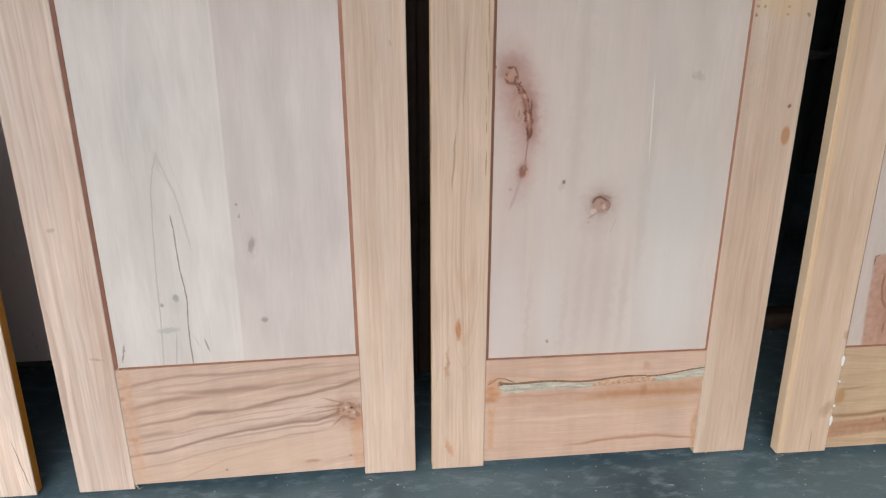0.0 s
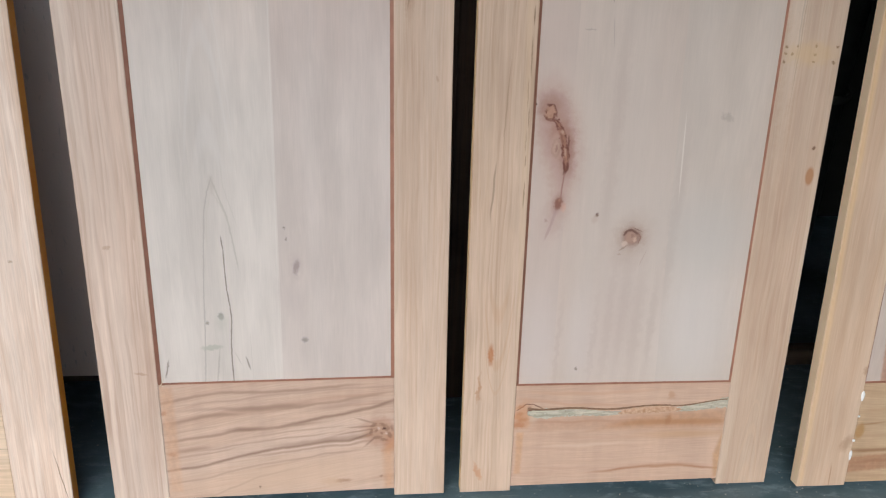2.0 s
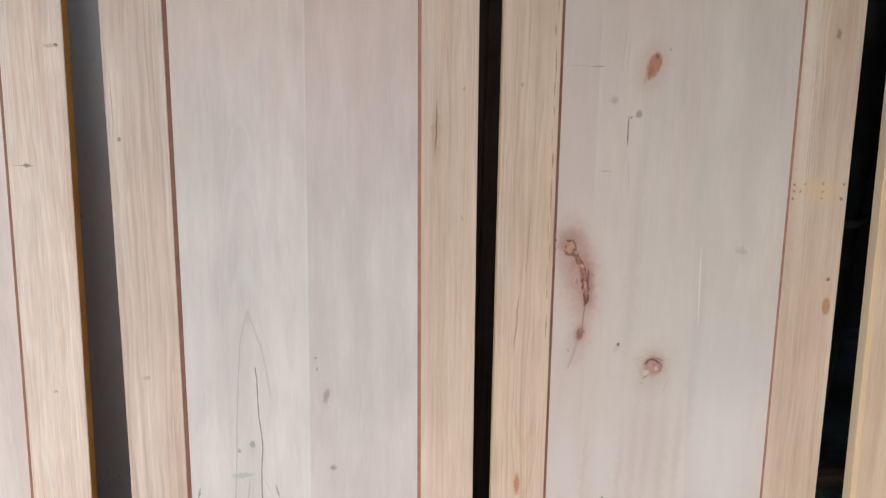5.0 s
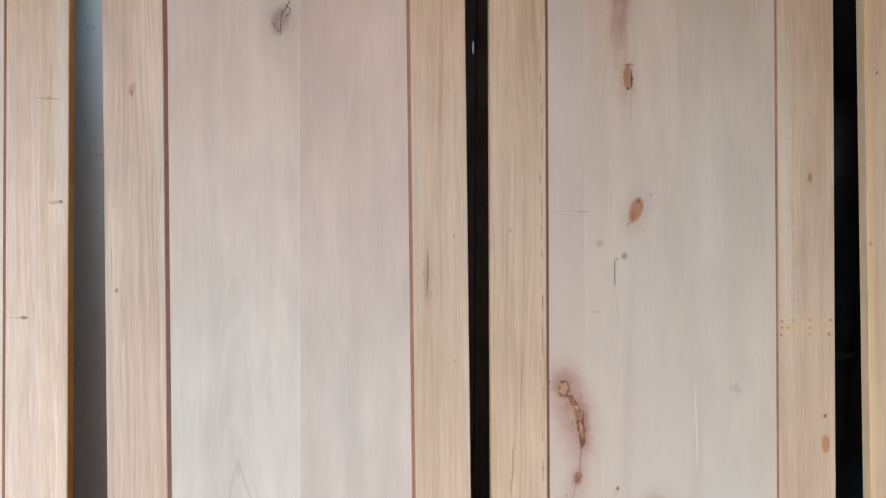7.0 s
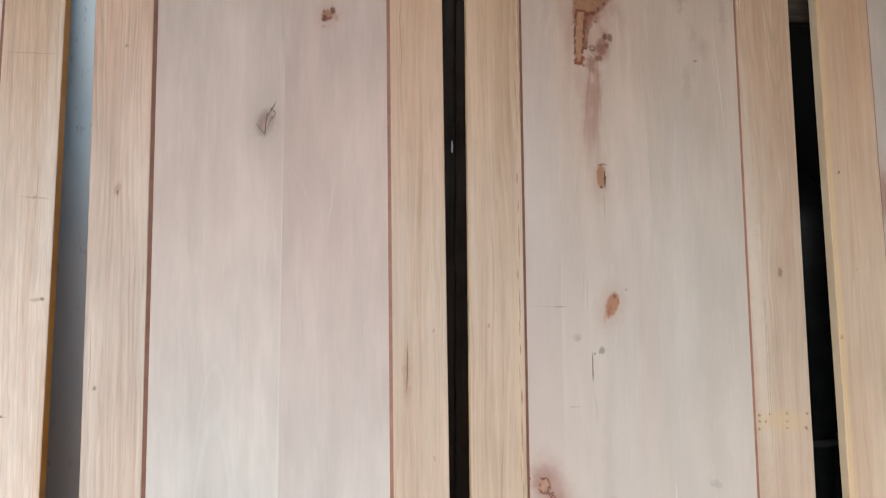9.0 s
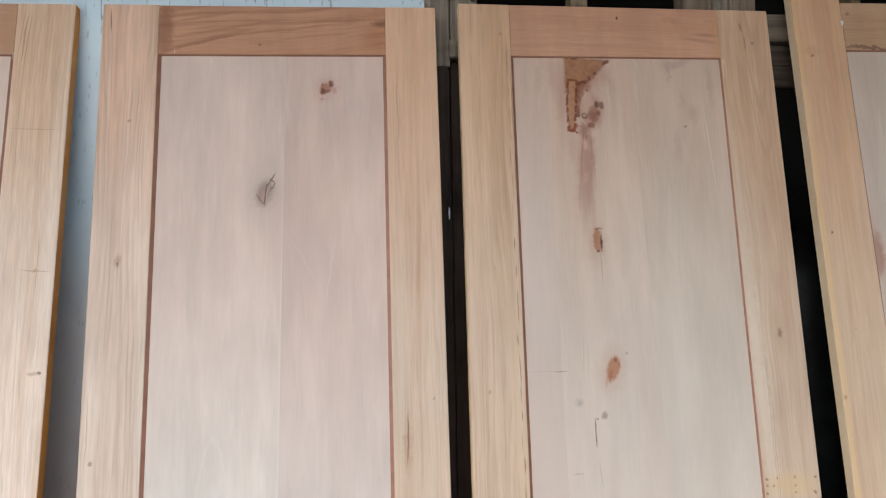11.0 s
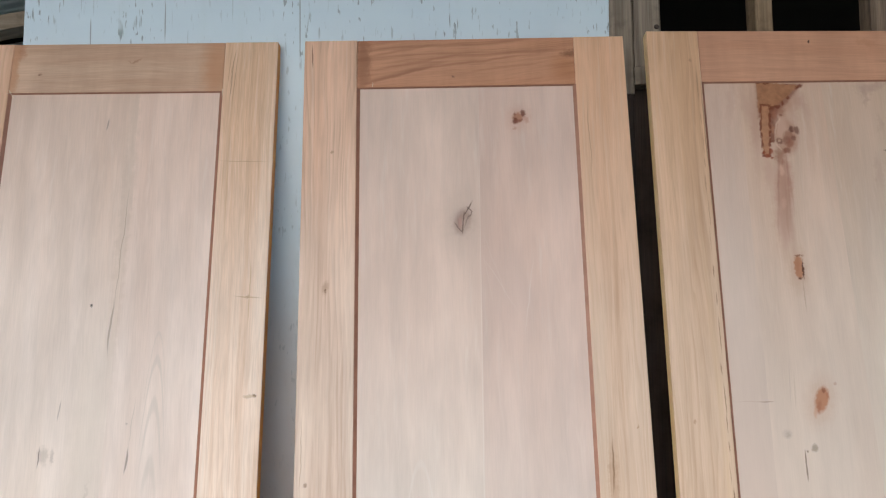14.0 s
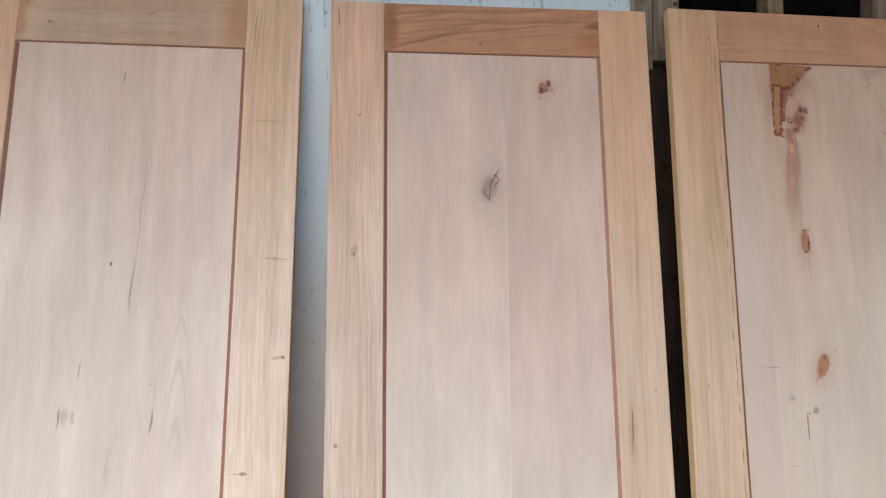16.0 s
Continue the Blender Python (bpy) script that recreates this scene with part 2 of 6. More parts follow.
    def arch(self, x, z, wide, tall, colour, alpha=0.5, rings=330.0, steep=14.0, down=True):
        """Nested arches of flat-sawn grain with their crown at x, z."""
        if x + wide * 1.3 < self.span[0] or x - wide * 1.3 > self.span[1]:
            return self
        if (z if down else z + tall) < self.tall[0] or (z - tall if down else z) > self.tall[1]:
            return self
        px, _, pz = self.split(self.flats[0])
        dx = self.math("SUBTRACT", px, x)
        dz = self.math("SUBTRACT", z, pz) if down else self.math("SUBTRACT", pz, z)
        level = self.math("SUBTRACT", dz, self.math("MULTIPLY", self.math("MULTIPLY", dx, dx), 1000.0 / steep))
        bend = self.noise(self.mapping(self.flat, size=(14.0, 1.0, 5.0)), 1.0, 2.0)
        level = self.math("ADD", level, self.math("MULTIPLY", bend, 0.02))
        soft = self.math("POWER", self.math("MAXIMUM", level, 0.0), 0.62)
        ring = self.step(self.math("SINE", self.math("MULTIPLY", soft, rings)), 0.25, 1.0)
        m = self.mask(x, z - tall / 2 if down else z + tall / 2, wide, tall / 2 * 1.15, 0.0, 0.3, 1)
        self.colour = self.mix(self.math("MULTIPLY", self.math("MULTIPLY", ring, m), alpha), self.colour, colour)
        return self

    def done(self, coat=0.0):
        self.bsdf.inputs["Specular IOR Level"].default_value = 0.2
        return self.finish(self.colour, self.rough, self.height, 0.0012, 0.22, 0.0, coat)


# ---- geometry helpers ----
def link(name, bm, material, parent=None, label="", smooth=False):
    mesh = bpy.data.meshes.new(name)
    bmesh.ops.recalc_face_normals(bm, faces=bm.faces)
    bm.to_mesh(mesh)
    bm.free()
    for m in material if isinstance(material, (list, tuple)) else [material]:
        mesh.materials.append(m)
    if smooth:
        for p in mesh.polygons:
            p.use_smooth = True
    ob = new(name, mesh)
    ob.parent = parent
    if label:
        tagged(ob, label)
    return ob


def part(name, bm, material, parent, label="", smooth=False):
    return link(name, bm, material, parent, label, smooth)


def slab(corners, y0, y1, bevel=0.0012):
    """A board: four corners (x, z) of its face, counter-clockwise from the lower left, from depth y0 to y1."""
    bm = bmesh.new()
    front = [bm.verts.new((x, y0, z)) for x, z in corners]
    back = [bm.verts.new((x, y1, z)) for x, z in corners]
    bm.faces.new(front)
    bm.faces.new(back[::-1])
    for i in range(4):
        j = (i + 1) % 4
        bm.faces.new((front[j], front[i], back[i], back[j]))
    bmesh.ops.recalc_face_normals(bm, faces=bm.faces)
    if bevel:
        bmesh.ops.bevel(bm, geom=bm.edges[:], offset=bevel, segments=1, affect="EDGES")
    return bm


def box(x0, x1, y0, y1, z0, z1, bevel=0.0015):
    return slab([(x0, z0), (x1, z0), (x1, z1), (x0, z1)], y0, y1, bevel)


def rough_board(x0, x1, y0, y1, z0, z1, wear=0.003, seed=1, steps=24):
    """A sawn timber with worn, slightly wavering arrises; its length runs along its longest side."""
    rng = random.Random(seed)
    size = (x1 - x0, y1 - y0, z1 - z0)
    axis = size.index(max(size))
    bm = bmesh.new()
    rings = []
    lo, hi = (x0, y0, z0), (x1, y1, z1)
    o, p = [k for k in range(3) if k != axis]
    for i in range(steps + 1):
        f = i / steps
        ring = []
        for a, b in ((0, 0), (1, 0), (1, 1), (0, 1)):
            for first in (True, False):
                co = [0.0, 0.0, 0.0]
                co[axis] = lo[axis] + f * size[axis]
                cut = wear * (0.6 + 0.8 * rng.random())
                va = lo[o] + (cut if a == 0 else size[o] - cut) if first == ((a + b) % 2 == 1) else (lo[o] if a == 0 else hi[o])
                vb = lo[p] + (cut if b == 0 else size[p] - cut) if first != ((a + b) % 2 == 1) else (lo[p] if b == 0 else hi[p])
                co[o], co[p] = va + rng.uniform(-1, 1) * wear * 0.15, vb + rng.uniform(-1, 1) * wear * 0.15
                ring.append(bm.verts.new(co))
        rings.append(ring)
    n = len(rings[0])
    for r0, r1 in zip(rings, rings[1:]):
        for k in range(n):
            bm.faces.new((r0[k], r0[(k + 1) % n], r1[(k + 1) % n], r1[k]))
    bm.faces.new(rings[0][::-1])
    bm.faces.new(rings[-1])
    return bm


# ---- materials of the setting ----
def concrete():
    n = Nodes("polished_concrete")
    cloud = n.noise(n.where, 2.2, 5.0, 0.62)
    patch = n.noise(n.mapping(n.where, (4, 2, 0), (0, 0, 0.5), (1.0, 2.2, 1.0)), 17.0, 5.0, 0.65)
    grit = n.noise(n.where, 260.0, 2.0, 0.6)
    dust = n.noise(n.mapping(n.where, (1, 7, 0)), 120.0, 1.0, 0.5)
    scratch = n.noise(n.mapping(n.where, (0, 0, 0), (0, 0, radians(35)), (12.0, 220.0, 1.0)), 1.0, 2.0)
    col = n.mix(n.step(cloud, 0.34, 0.66), (0.044, 0.080, 0.098), (0.112, 0.168, 0.195))
    col = n.mix(n.math("MULTIPLY", n.step(patch, 0.48, 0.70), 0.55), col, (0.25, 0.315, 0.34))
    col = n.mix(n.math("MULTIPLY", n.step(grit, 0.55, 0.8), 0.35), col, (0.02, 0.03, 0.035))
    col = n.mix(n.math("MULTIPLY", n.step(scratch, 0.64, 0.74), 0.45), col, (0.26, 0.28, 0.28))
    col = n.mix(n.math("MULTIPLY", n.step(dust, 0.74, 0.80), 0.75), col, (0.45, 0.45, 0.42))
    rough = n.step(patch, 0.3, 0.7, 0.34, 0.6)
    return n.finish(col, rough, n.math("ADD", cloud, n.math("MULTIPLY", grit, 0.3)), 0.002, 0.25)


def painted_board():
    n = Nodes("chipped_white_paint")
    x, _, z = n.split(n.where)
    flat = n.join(x, 0.0, z)
    cloud = n.noise(flat, 3.0, 4.0, 0.6)
    smear = n.noise(n.mapping(flat, size=(26.0, 1.0, 3.0)), 1.0, 3.0)
    drip = n.noise(n.mapping(flat, (2, 0, 5), (0, 0, 0), (90.0, 1.0, 11.0)), 1.0, 2.0, 0.55)
    where = n.noise(n.mapping(flat, (7, 0, 1)), 8.0, 3.0, 0.6)
    chip = n.noise(n.mapping(flat, (3, 0, 3), (0, 0, 0), (105.0, 1.0, 24.0)), 1.0, 2.0, 0.6)
    hair = n.noise(n.mapping(flat, (9, 0, 2), (0, 0, 0), (150.0, 1.0, 4.0)), 1.0, 1.0)
    col = n.mix(n.step(cloud, 0.3, 0.7), (0.57, 0.67, 0.75), (0.63, 0.73, 0.80))
    col = n.mix(n.math("MULTIPLY", n.step(smear, 0.5, 0.75), 0.18), col, (0.55, 0.64, 0.66))
    # blotchy brown towards the floor: shade behind the doors put into the colour
    shade_noise = n.noise(n.mapping(flat, (5, 0, 8), (0, 0, 0), (1.0, 1.0, 0.6)), 6.0, 5.0, 0.62)
    low_shade = n.step(n.math("ADD", n.math("MULTIPLY", shade_noise, 0.35), n.math("MULTIPLY", n.math("SUBTRACT", 1.46, z), 0.42)), -0.02, 0.50)
    col = n.mix(n.math("MULTIPLY", low_shade, 0.85), col, (0.60, 0.46, 0.365))
    speckled = n.step(where, 0.42, 0.58)
    marks = n.math("MULTIPLY", n.step(drip, 0.63, 0.68), n.math("MULTIPLY", speckled, n.step(z, 1.72, 1.98, 0.15, 1.0)))
    col = n.mix(n.math("MULTIPLY", marks, 0.75), col, (0.20, 0.24, 0.25))
    col = n.mix(n.math("MULTIPLY", n.step(hair, 0.74, 0.79), n.step(z, 1.7, 1.98, 0.1, 0.5)), col, (0.30, 0.35, 0.37))
    flecks = n.math("MULTIPLY", n.step(chip, 0.62, 0.66), n.math("MULTIPLY", n.math("MAXIMUM", speckled, 0.25), n.step(z, 1.75, 2.0, 0.45, 1.0)))
    col = n.mix(n.math("MULTIPLY", flecks, 0.7), col, (0.17, 0.20, 0.21))
    for hx, z0, z1 in ((-0.1502, 1.9595, 2.12), (-0.6292, 1.99, 2.06), (-0.4589, 2.008, 2.1)):
        near = n.mapping(n.join(x, 0.0, z), (hx, 0, (z0 + z1) / 2), (0, 0, 0), (0.0016, 1, (z1 - z0) / 2), "TEXTURE")
        col = n.mix(n.math("MULTIPLY", n.step(n.vec("LENGTH", near), 1.3, 0.7), 0.7), col, (0.2, 0.23, 0.24))
    return n.finish(col, n.step(cloud, 0.3, 0.7, 0.42, 0.6), n.math("SUBTRACT", smear, n.math("ADD", marks, chip)), 0.0015, 0.3)


def old_timber(name, pale, dark, seed=0.0, along="z"):
    n = Nodes(name)
    x, y, z = n.split(n.where)
    a, b = (x, z) if along == "z" else (z, x)
    g = n.join(n.math("ADD", a, y), seed, b)
    streak = n.noise(n.mapping(g, size=(60.0, 1.0, 1.6)), 1.0, 4.0, 0.65)
    fibre = n.noise(n.mapping(g, size=(420.0, 1.0, 7.0)), 1.0, 2.0)
    blot = n.noise(n.where, 9.0, 4.0, 0.65)
    col = n.mix(n.step(streak, 0.32, 0.7), pale, dark)
    col = n.mix(n.math("MULTIPLY", n.step(blot, 0.5, 0.72), 0.6), col, tuple(0.45 * c for c in dark))
    col = n.mix(n.math("MULTIPLY", n.step(fibre, 0.55, 0.78), 0.5), col, tuple(0.5 * c for c in dark))
    return n.finish(col, n.step(blot, 0.3, 0.7, 0.7, 0.9), n.math("ADD", streak, fibre), 0.003, 0.5)


def sheet_metal():
    n = Nodes("dull_green_grey_metal")
    blot = n.noise(n.where, 6.0, 4.0, 0.6)
    speck = n.noise(n.where, 90.0, 2.0)
    col = n.mix(n.step(blot, 0.3, 0.7), (0.33, 0.40, 0.40), (0.46, 0.53, 0.53))
    col = n.mix(n.math("MULTIPLY", n.step(speck, 0.6, 0.75), 0.4), col, (0.05, 0.05, 0.045))
    return n.finish(col, n.step(blot, 0.3, 0.7, 0.5, 0.75), blot, 0.002, 0.2, 0.2)


def plain(name, a, b, scale, rough, strength=0.2, coat=0.0):
    n = Nodes(name)
    blot = n.noise(n.where, scale, 4.0, 0.6)
    return n.finish(n.mix(n.step(blot, 0.3, 0.7), a, b), rough, blot, 0.002, strength, 0.0, coat)


CONCRETE = concrete()
PAINT = painted_board()
STUD = old_timber("weathered_grey_timber", (0.31, 0.255, 0.195), (0.145, 0.110, 0.082), 1.0)
STUD_B = old_timber("weathered_brown_timber", (0.28, 0.205, 0.145), (0.115, 0.078, 0.053), 4.0)
STUD_C = old_timber("tan_rough_timber", (0.34, 0.24, 0.145), (0.17, 0.115, 0.068), 9.0)
# stained upright board; also the stud's lower length, shade put into its colour
DARK_WOOD = old_timber("dark_stain_and_shade_timber", (0.055, 0.028, 0.017), (0.018, 0.010, 0.007), 7.0)
RAIL_GREY = old_timber("grey_rail_timber", (0.25, 0.19, 0.14), (0.105, 0.077, 0.056), 2.0, "x")
RAIL_BROWN = old_timber("brown_rail_timber", (0.12, 0.085, 0.06), (0.05, 0.034, 0.024), 3.0, "x")
CREAM = old_timber("cream_painted_timber", (0.43, 0.34, 0.255), (0.25, 0.195, 0.14), 5.0, "x")
METAL = sheet_metal()
SHED = plain("dark_shed_lining", (0.030, 0.026, 0.022), (0.05, 0.043, 0.036), 3.0, 0.9)
# darker copy of the lining: the shed's deep shade is put into the colour
SHED_SHADE = plain("shed_boards_painted_shade", (0.005, 0.0045, 0.004), (0.009, 0.008, 0.007), 3.0, 0.95)
# unseen ground, made pale as a reflector for the lower doors
EARTH = plain("grey_yard_gravel", (0.27, 0.265, 0.255), (0.38, 0.37, 0.355), 30.0, 0.95, 0.5)
NAIL = plain("rusty_nail", (0.03, 0.022, 0.018), (0.06, 0.04, 0.03), 300.0, 0.6)

# ---- the setting ----
bm = bmesh.new()
bmesh.ops.create_grid(bm, x_segments=8, y_segments=8, size=120.0)
bmesh.ops.translate(bm, vec=(0, -60, FLOOR - 0.12), verts=bm.verts)
tagged(link("ground", bm, EARTH), "unseen pale grey gravel yard, toned to bounce light onto the doors", "ground", kind="structure")
tagged(link("floor", box(-5.0, 6.5, -2.6, 1.7, FLOOR - 0.12, FLOOR, 0.0), CONCRETE), "dark blue-grey polished concrete floor with dust and scuffs", "floor", kind="structure")

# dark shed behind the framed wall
tagged(link("wall_back", box(-5.0, 6.5, 1.6, 1.7, FLOOR, ROOF, 0.0), SHED_SHADE), "back wall of the shed, near-black to paint in its shade", "wall", kind="structure")
tagged(link("wall_left", box(-5.0, -4.9, -2.6, 1.6, FLOOR, ROOF, 0.0), SHED), "dark side wall of the workshop", "wall", kind="structure")
tagged(link("wall_right", box(6.4, 6.5, -2.6, 1.6, FLOOR, ROOF, 0.0), SHED), "dark side wall of the workshop", "wall", kind="structure")
# added out of view to dim the right-hand doors
tagged(link("wall_light_block", box(2.1, 6.5, -2.7, -2.6, FLOOR, ROOF, 0.0), SHED), "unseen dark front wall added to hold sky light off the right", "wall", kind="structure")
# added overhead, out of view, to cut sky light on the door tops
tagged(link("ceiling", box(-5.0, 6.5, -2.7, 1.7, ROOF, ROOF + 0.06, 0.0), SHED), "unseen dark ceiling added to shade the upper doors", "ceiling", kind="structure")
tagged(link("wall_partition", box(2.6, 6.4, 0.36, 0.42, FLOOR, ROOF, 0.0), SHED_SHADE), "plank partition closing the shed, near-black to paint in its shade", "wall", kind="structure")

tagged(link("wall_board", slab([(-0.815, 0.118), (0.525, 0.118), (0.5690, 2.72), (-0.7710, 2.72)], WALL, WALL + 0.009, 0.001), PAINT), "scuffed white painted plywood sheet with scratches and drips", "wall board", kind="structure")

FRAME = tagged(new("wall_frame"), "weathered rough-sawn timber stud frame, partly open", "wall frame", kind="structure")
back = WALL + 0.010
for k, (x0, x1, y0, y1, z0, z1, m) in enumerate((
    (0.5037, 0.6140, back, back + 0.09, 1.873, ROOF, STUD),
    # same stud behind the doors, the gap's shade painted as dark brown
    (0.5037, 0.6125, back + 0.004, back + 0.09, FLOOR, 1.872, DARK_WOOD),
    (0.6170, 0.6791, back, back + 0.06, 1.9365, ROOF, STUD),
    (0.9006, 0.9387, back, back + 0.06, 2.0065, ROOF, STUD_C),
    (1.1661, 1.2373, back, back + 0.05, 2.0065, ROOF, STUD_B),
    (1.2398, 1.2814, back + 0.004, back + 0.05, 2.0065, ROOF, STUD),
    (1.2839, 1.3475, back + 0.001, back + 0.05, 2.0065, ROOF, STUD_B),
    (1.5870, 1.6121, back, back + 0.05, 2.0065, ROOF, STUD_C),
    (1.8666, 1.9368, back, back + 0.05, 2.0065, ROOF, STUD_B),
    (2.4379, 2.5381, back, back + 0.09, FLOOR, ROOF, STUD_B),
    (-0.7289, -0.6487, back, back + 0.09, FLOOR, ROOF, STUD_B),
)):
    part("stud", rough_board(x0, x1, y0, y1, z0, z1, 0.003, k + 1), m, FRAME)
part("cleat", rough_board(0.6135, 0.6790, back - 0.004, back + 0.05, 1.8922, 1.9360, 0.003, 31, 6), STUD, FRAME, "pale grey wooden cleat")
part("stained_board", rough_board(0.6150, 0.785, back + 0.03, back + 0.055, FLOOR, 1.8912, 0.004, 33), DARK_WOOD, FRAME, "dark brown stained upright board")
part("rail", rough_board(0.682, 2.5, back + 0.002, back + 0.05, 1.940, 2.006, 0.003, 41), RAIL_GREY, FRAME, "grey weathered rail")
part("rail", rough_board(0.682, 2.5, back + 0.022, back + 0.06, 1.8855, 1.9385, 0.004, 42), RAIL_BROWN, FRAME, "dark brown rail")
part("rail", rough_board(0.682, 2.5, back + 0.012, back + 0.06, 1.833, 1.884, 0.004, 43), RAIL_BROWN, FRAME, "dark brown rail")
part("sill", rough_board(-0.8, 2.5, 0.468, 0.51, FLOOR, 0.05, 0.004, 44, 60), RAIL_BROWN, FRAME, "dusty sill on the floor")

# corrugated sheets and a cream purlin past the end of the painted board
def corrugated(name, x0, x1, z0, z1, y, slope, pitch, depth, label):
    bm = bmesh.new()
    count = int((z1 - z0) / pitch * 10)
    lines = []
    for i in range(count + 1):
        z = z0 + (z1 - z0) * i / count
        d = y - depth * (0.5 + 0.5 * math.cos(2 * math.pi * (z - z0) / pitch))
        lines.append([bm.verts.new((x, d + dy, z + slope * (x - x1))) for x, dy in ((x0, 0), (x1, 0))])
    for r0, r1 in zip(lines, lines[1:]):
        bm.faces.new((r0[0], r0[1], r1[1], r1[0]))
    bmesh.ops.solidify(bm, geom=bm.faces[:], thickness=0.001)
    return tagged(link(name, bm, METAL, smooth=True), label, "metal sheet", kind="structure")


FAR = 0.95
PURLIN = 2.306
corrugated("cladding_1", -2.6, -0.88, PURLIN + 0.06, PURLIN + 0.5, FAR, 0.167, 0.026, 0.009, "dark green-grey corrugated metal cladding")
corrugated("cladding_2", -2.6, -0.88, PURLIN - 0.75, PURLIN - 0.002, FAR + 0.03, 0.167, 0.020, 0.007, "dark green-grey corrugated metal cladding")
bm = rough_board(-2.6, -0.9, FAR - 0.06, FAR + 0.02, PURLIN + 0.004, PURLIN + 0.052, 0.003, 51)
for v in bm.verts:
    v.co.z += 0.167 * (v.co.x + 0.9)
tagged(link("purlin", bm, CREAM), "faded cream painted timber purlin", "beam", kind="structure")

# ---- the doors ----
THICK = 0.028
HALF = 1.33             # where a much marked board changes from its lower to its upper material
KNEE, BROW = 0.70, 1.60  # the same, where a board changes three times
MIDWAY = 0.25
RECESS = 0.0045
BURNISHED = plain("burnished_reddish_moulding", (0.270, 0.118, 0.071), (0.350, 0.163, 0.103), 25.0, 0.5)
AMBER = plain("amber_oiled_edge", (0.78, 0.28, 0.022), (0.86, 0.37, 0.04), 12.0, 0.45)
GOLDEN = plain("pale_golden_planed_edge", (0.86, 0.640, 0.410), (0.90, 0.690, 0.470), 12.0, 0.5)
OCHRE = plain("ochre_planed_edge", (0.80, 0.56, 0.27), (0.87, 0.64, 0.35), 12.0, 0.5)


def lerp(a, b, f):
    return a + (b - a) * f


def panel_door(label, x0, plane, outer, left, right, low, sole, high, head, seams, woods, edge, chamfer=(0.007, 0.007), horn=0.0):
    """A one-panel door. Along the row in metres: outer (lower left, lower right, upper right, upper left), left and right inner edges
    of the stiles at the foot and head; heights of the bottom rail's top (left, right), its sole, the top rail's foot (left, right) and its head."""
    a, b, c = plane
    root = tagged(new("panel_door"), label, "door", "doors leaning in a row", "thing")
    root.matrix_world = pose(0, 0, 0, -LEAN) @ pose(x0, a + b * x0, 0, -math.degrees(c), 0, math.degrees(b))
    (x_bl, x_br, x_tr, x_tl), (z_tr, z_tl) = outer[:4], outer[4:]
    top = lambda x: lerp(z_tl, z_tr, (x - x_tl) / (x_tr - x_tl))  # noqa: E731
    edge_l = lambda z: lerp(left[0], left[1], z / 2.0)  # noqa: E731
    edge_r = lambda z: lerp(right[0], right[1], z / 2.0)  # noqa: E731
    local = lambda pts: [(x - x0, z) for x, z in pts]  # noqa: E731
    gap = 0.0003

    def stile(corners, wood, side, name):
        bm = slab(local(corners), 0.0, THICK, 0.0014)
        ob = part(name, bm, [wood, edge], root)
        for p in ob.data.polygons:
            if p.normal.x * side > 0.9:
                p.material_index = 1
        return ob

    stile([(x_bl, 0), (left[0], 0), (edge_l(2.02), top(edge_l(2.02)) + horn), (x_tl, z_tl + horn)], woods["left"], -1, "stile")
    stile([(right[0], 0), (x_br, 0), (x_tr, z_tr + horn), (edge_r(2.02), top(edge_r(2.02)) + horn)], woods["right"], 1, "stile")
    zl, zr = high
    part("top_rail", slab(local([(edge_l(zl) + gap, zl), (edge_r(zr) - gap, zr), (edge_r(2.0) - gap, head[1]), (edge_l(2.0) + gap, head[0])]), 0.0006, THICK, 0.001), woods["top"], root)
    bl, br = low
    rail = slab(local([(edge_l(sole[0]) + gap, sole[0]), (edge_r(sole[1]) - gap, sole[1]), (edge_r(br) - gap, br), (edge_l(bl) + gap, bl)]), 0.0006, THICK, 0.001)
    if isinstance(woods["bottom"], list):     # one rail, its two ends in two materials
        bmesh.ops.bisect_plane(rail, geom=rail.verts[:] + rail.edges[:] + rail.faces[:], plane_co=(MIDWAY - x0, 0, 0), plane_no=(1, 0, 0))
        for f in rail.faces:
            f.material_index = 1 if f.calc_center_median().x > MIDWAY - x0 else 0
    part("bottom_rail", rail, woods["bottom"], root)
    # burnished chamfers along the stiles, narrow shoulders under and over the rails
    def wedge(pts, name="moulding"):
        bm = bmesh.new()
        va = [bm.verts.new((x - x0, y, z)) for x, y, z in pts[0]]
        vb = [bm.verts.new((x - x0, y, z)) for x, y, z in pts[1]]
        bm.faces.new(va)
        bm.faces.new(vb[::-1])
        for i in range(3):
            bm.faces.new((va[i], va[(i + 1) % 3], vb[(i + 1) % 3], vb[i]))
        return part(name, bm, BURNISHED, root)
    for line, side, z0, z1, wide in ((edge_l, 1, bl, zl, chamfer[0]), (edge_r, -1, br, zr, chamfer[1])):
        wedge([[(line(z), 0.0008, z), (line(z) + side * wide, RECESS, z), (line(z), RECESS, z)] for z in (z0, z1)])
    wedge([[(x, 0.0012, z), (x, RECESS, z - 0.0026), (x, RECESS, z)] for x, z in ((edge_l(zl), zl), (edge_r(zr), zr))])
    wedge([[(x, 0.0012, z), (x, RECESS, z + 0.0030), (x, RECESS, z)] for x, z in ((edge_l(bl), bl), (edge_r(br), br))])
    # the glued boards of the panel
    cuts = [edge_l] + [lambda z, s=s: lerp(s[0], s[1], z / 2.0) for s in seams] + [edge_r]
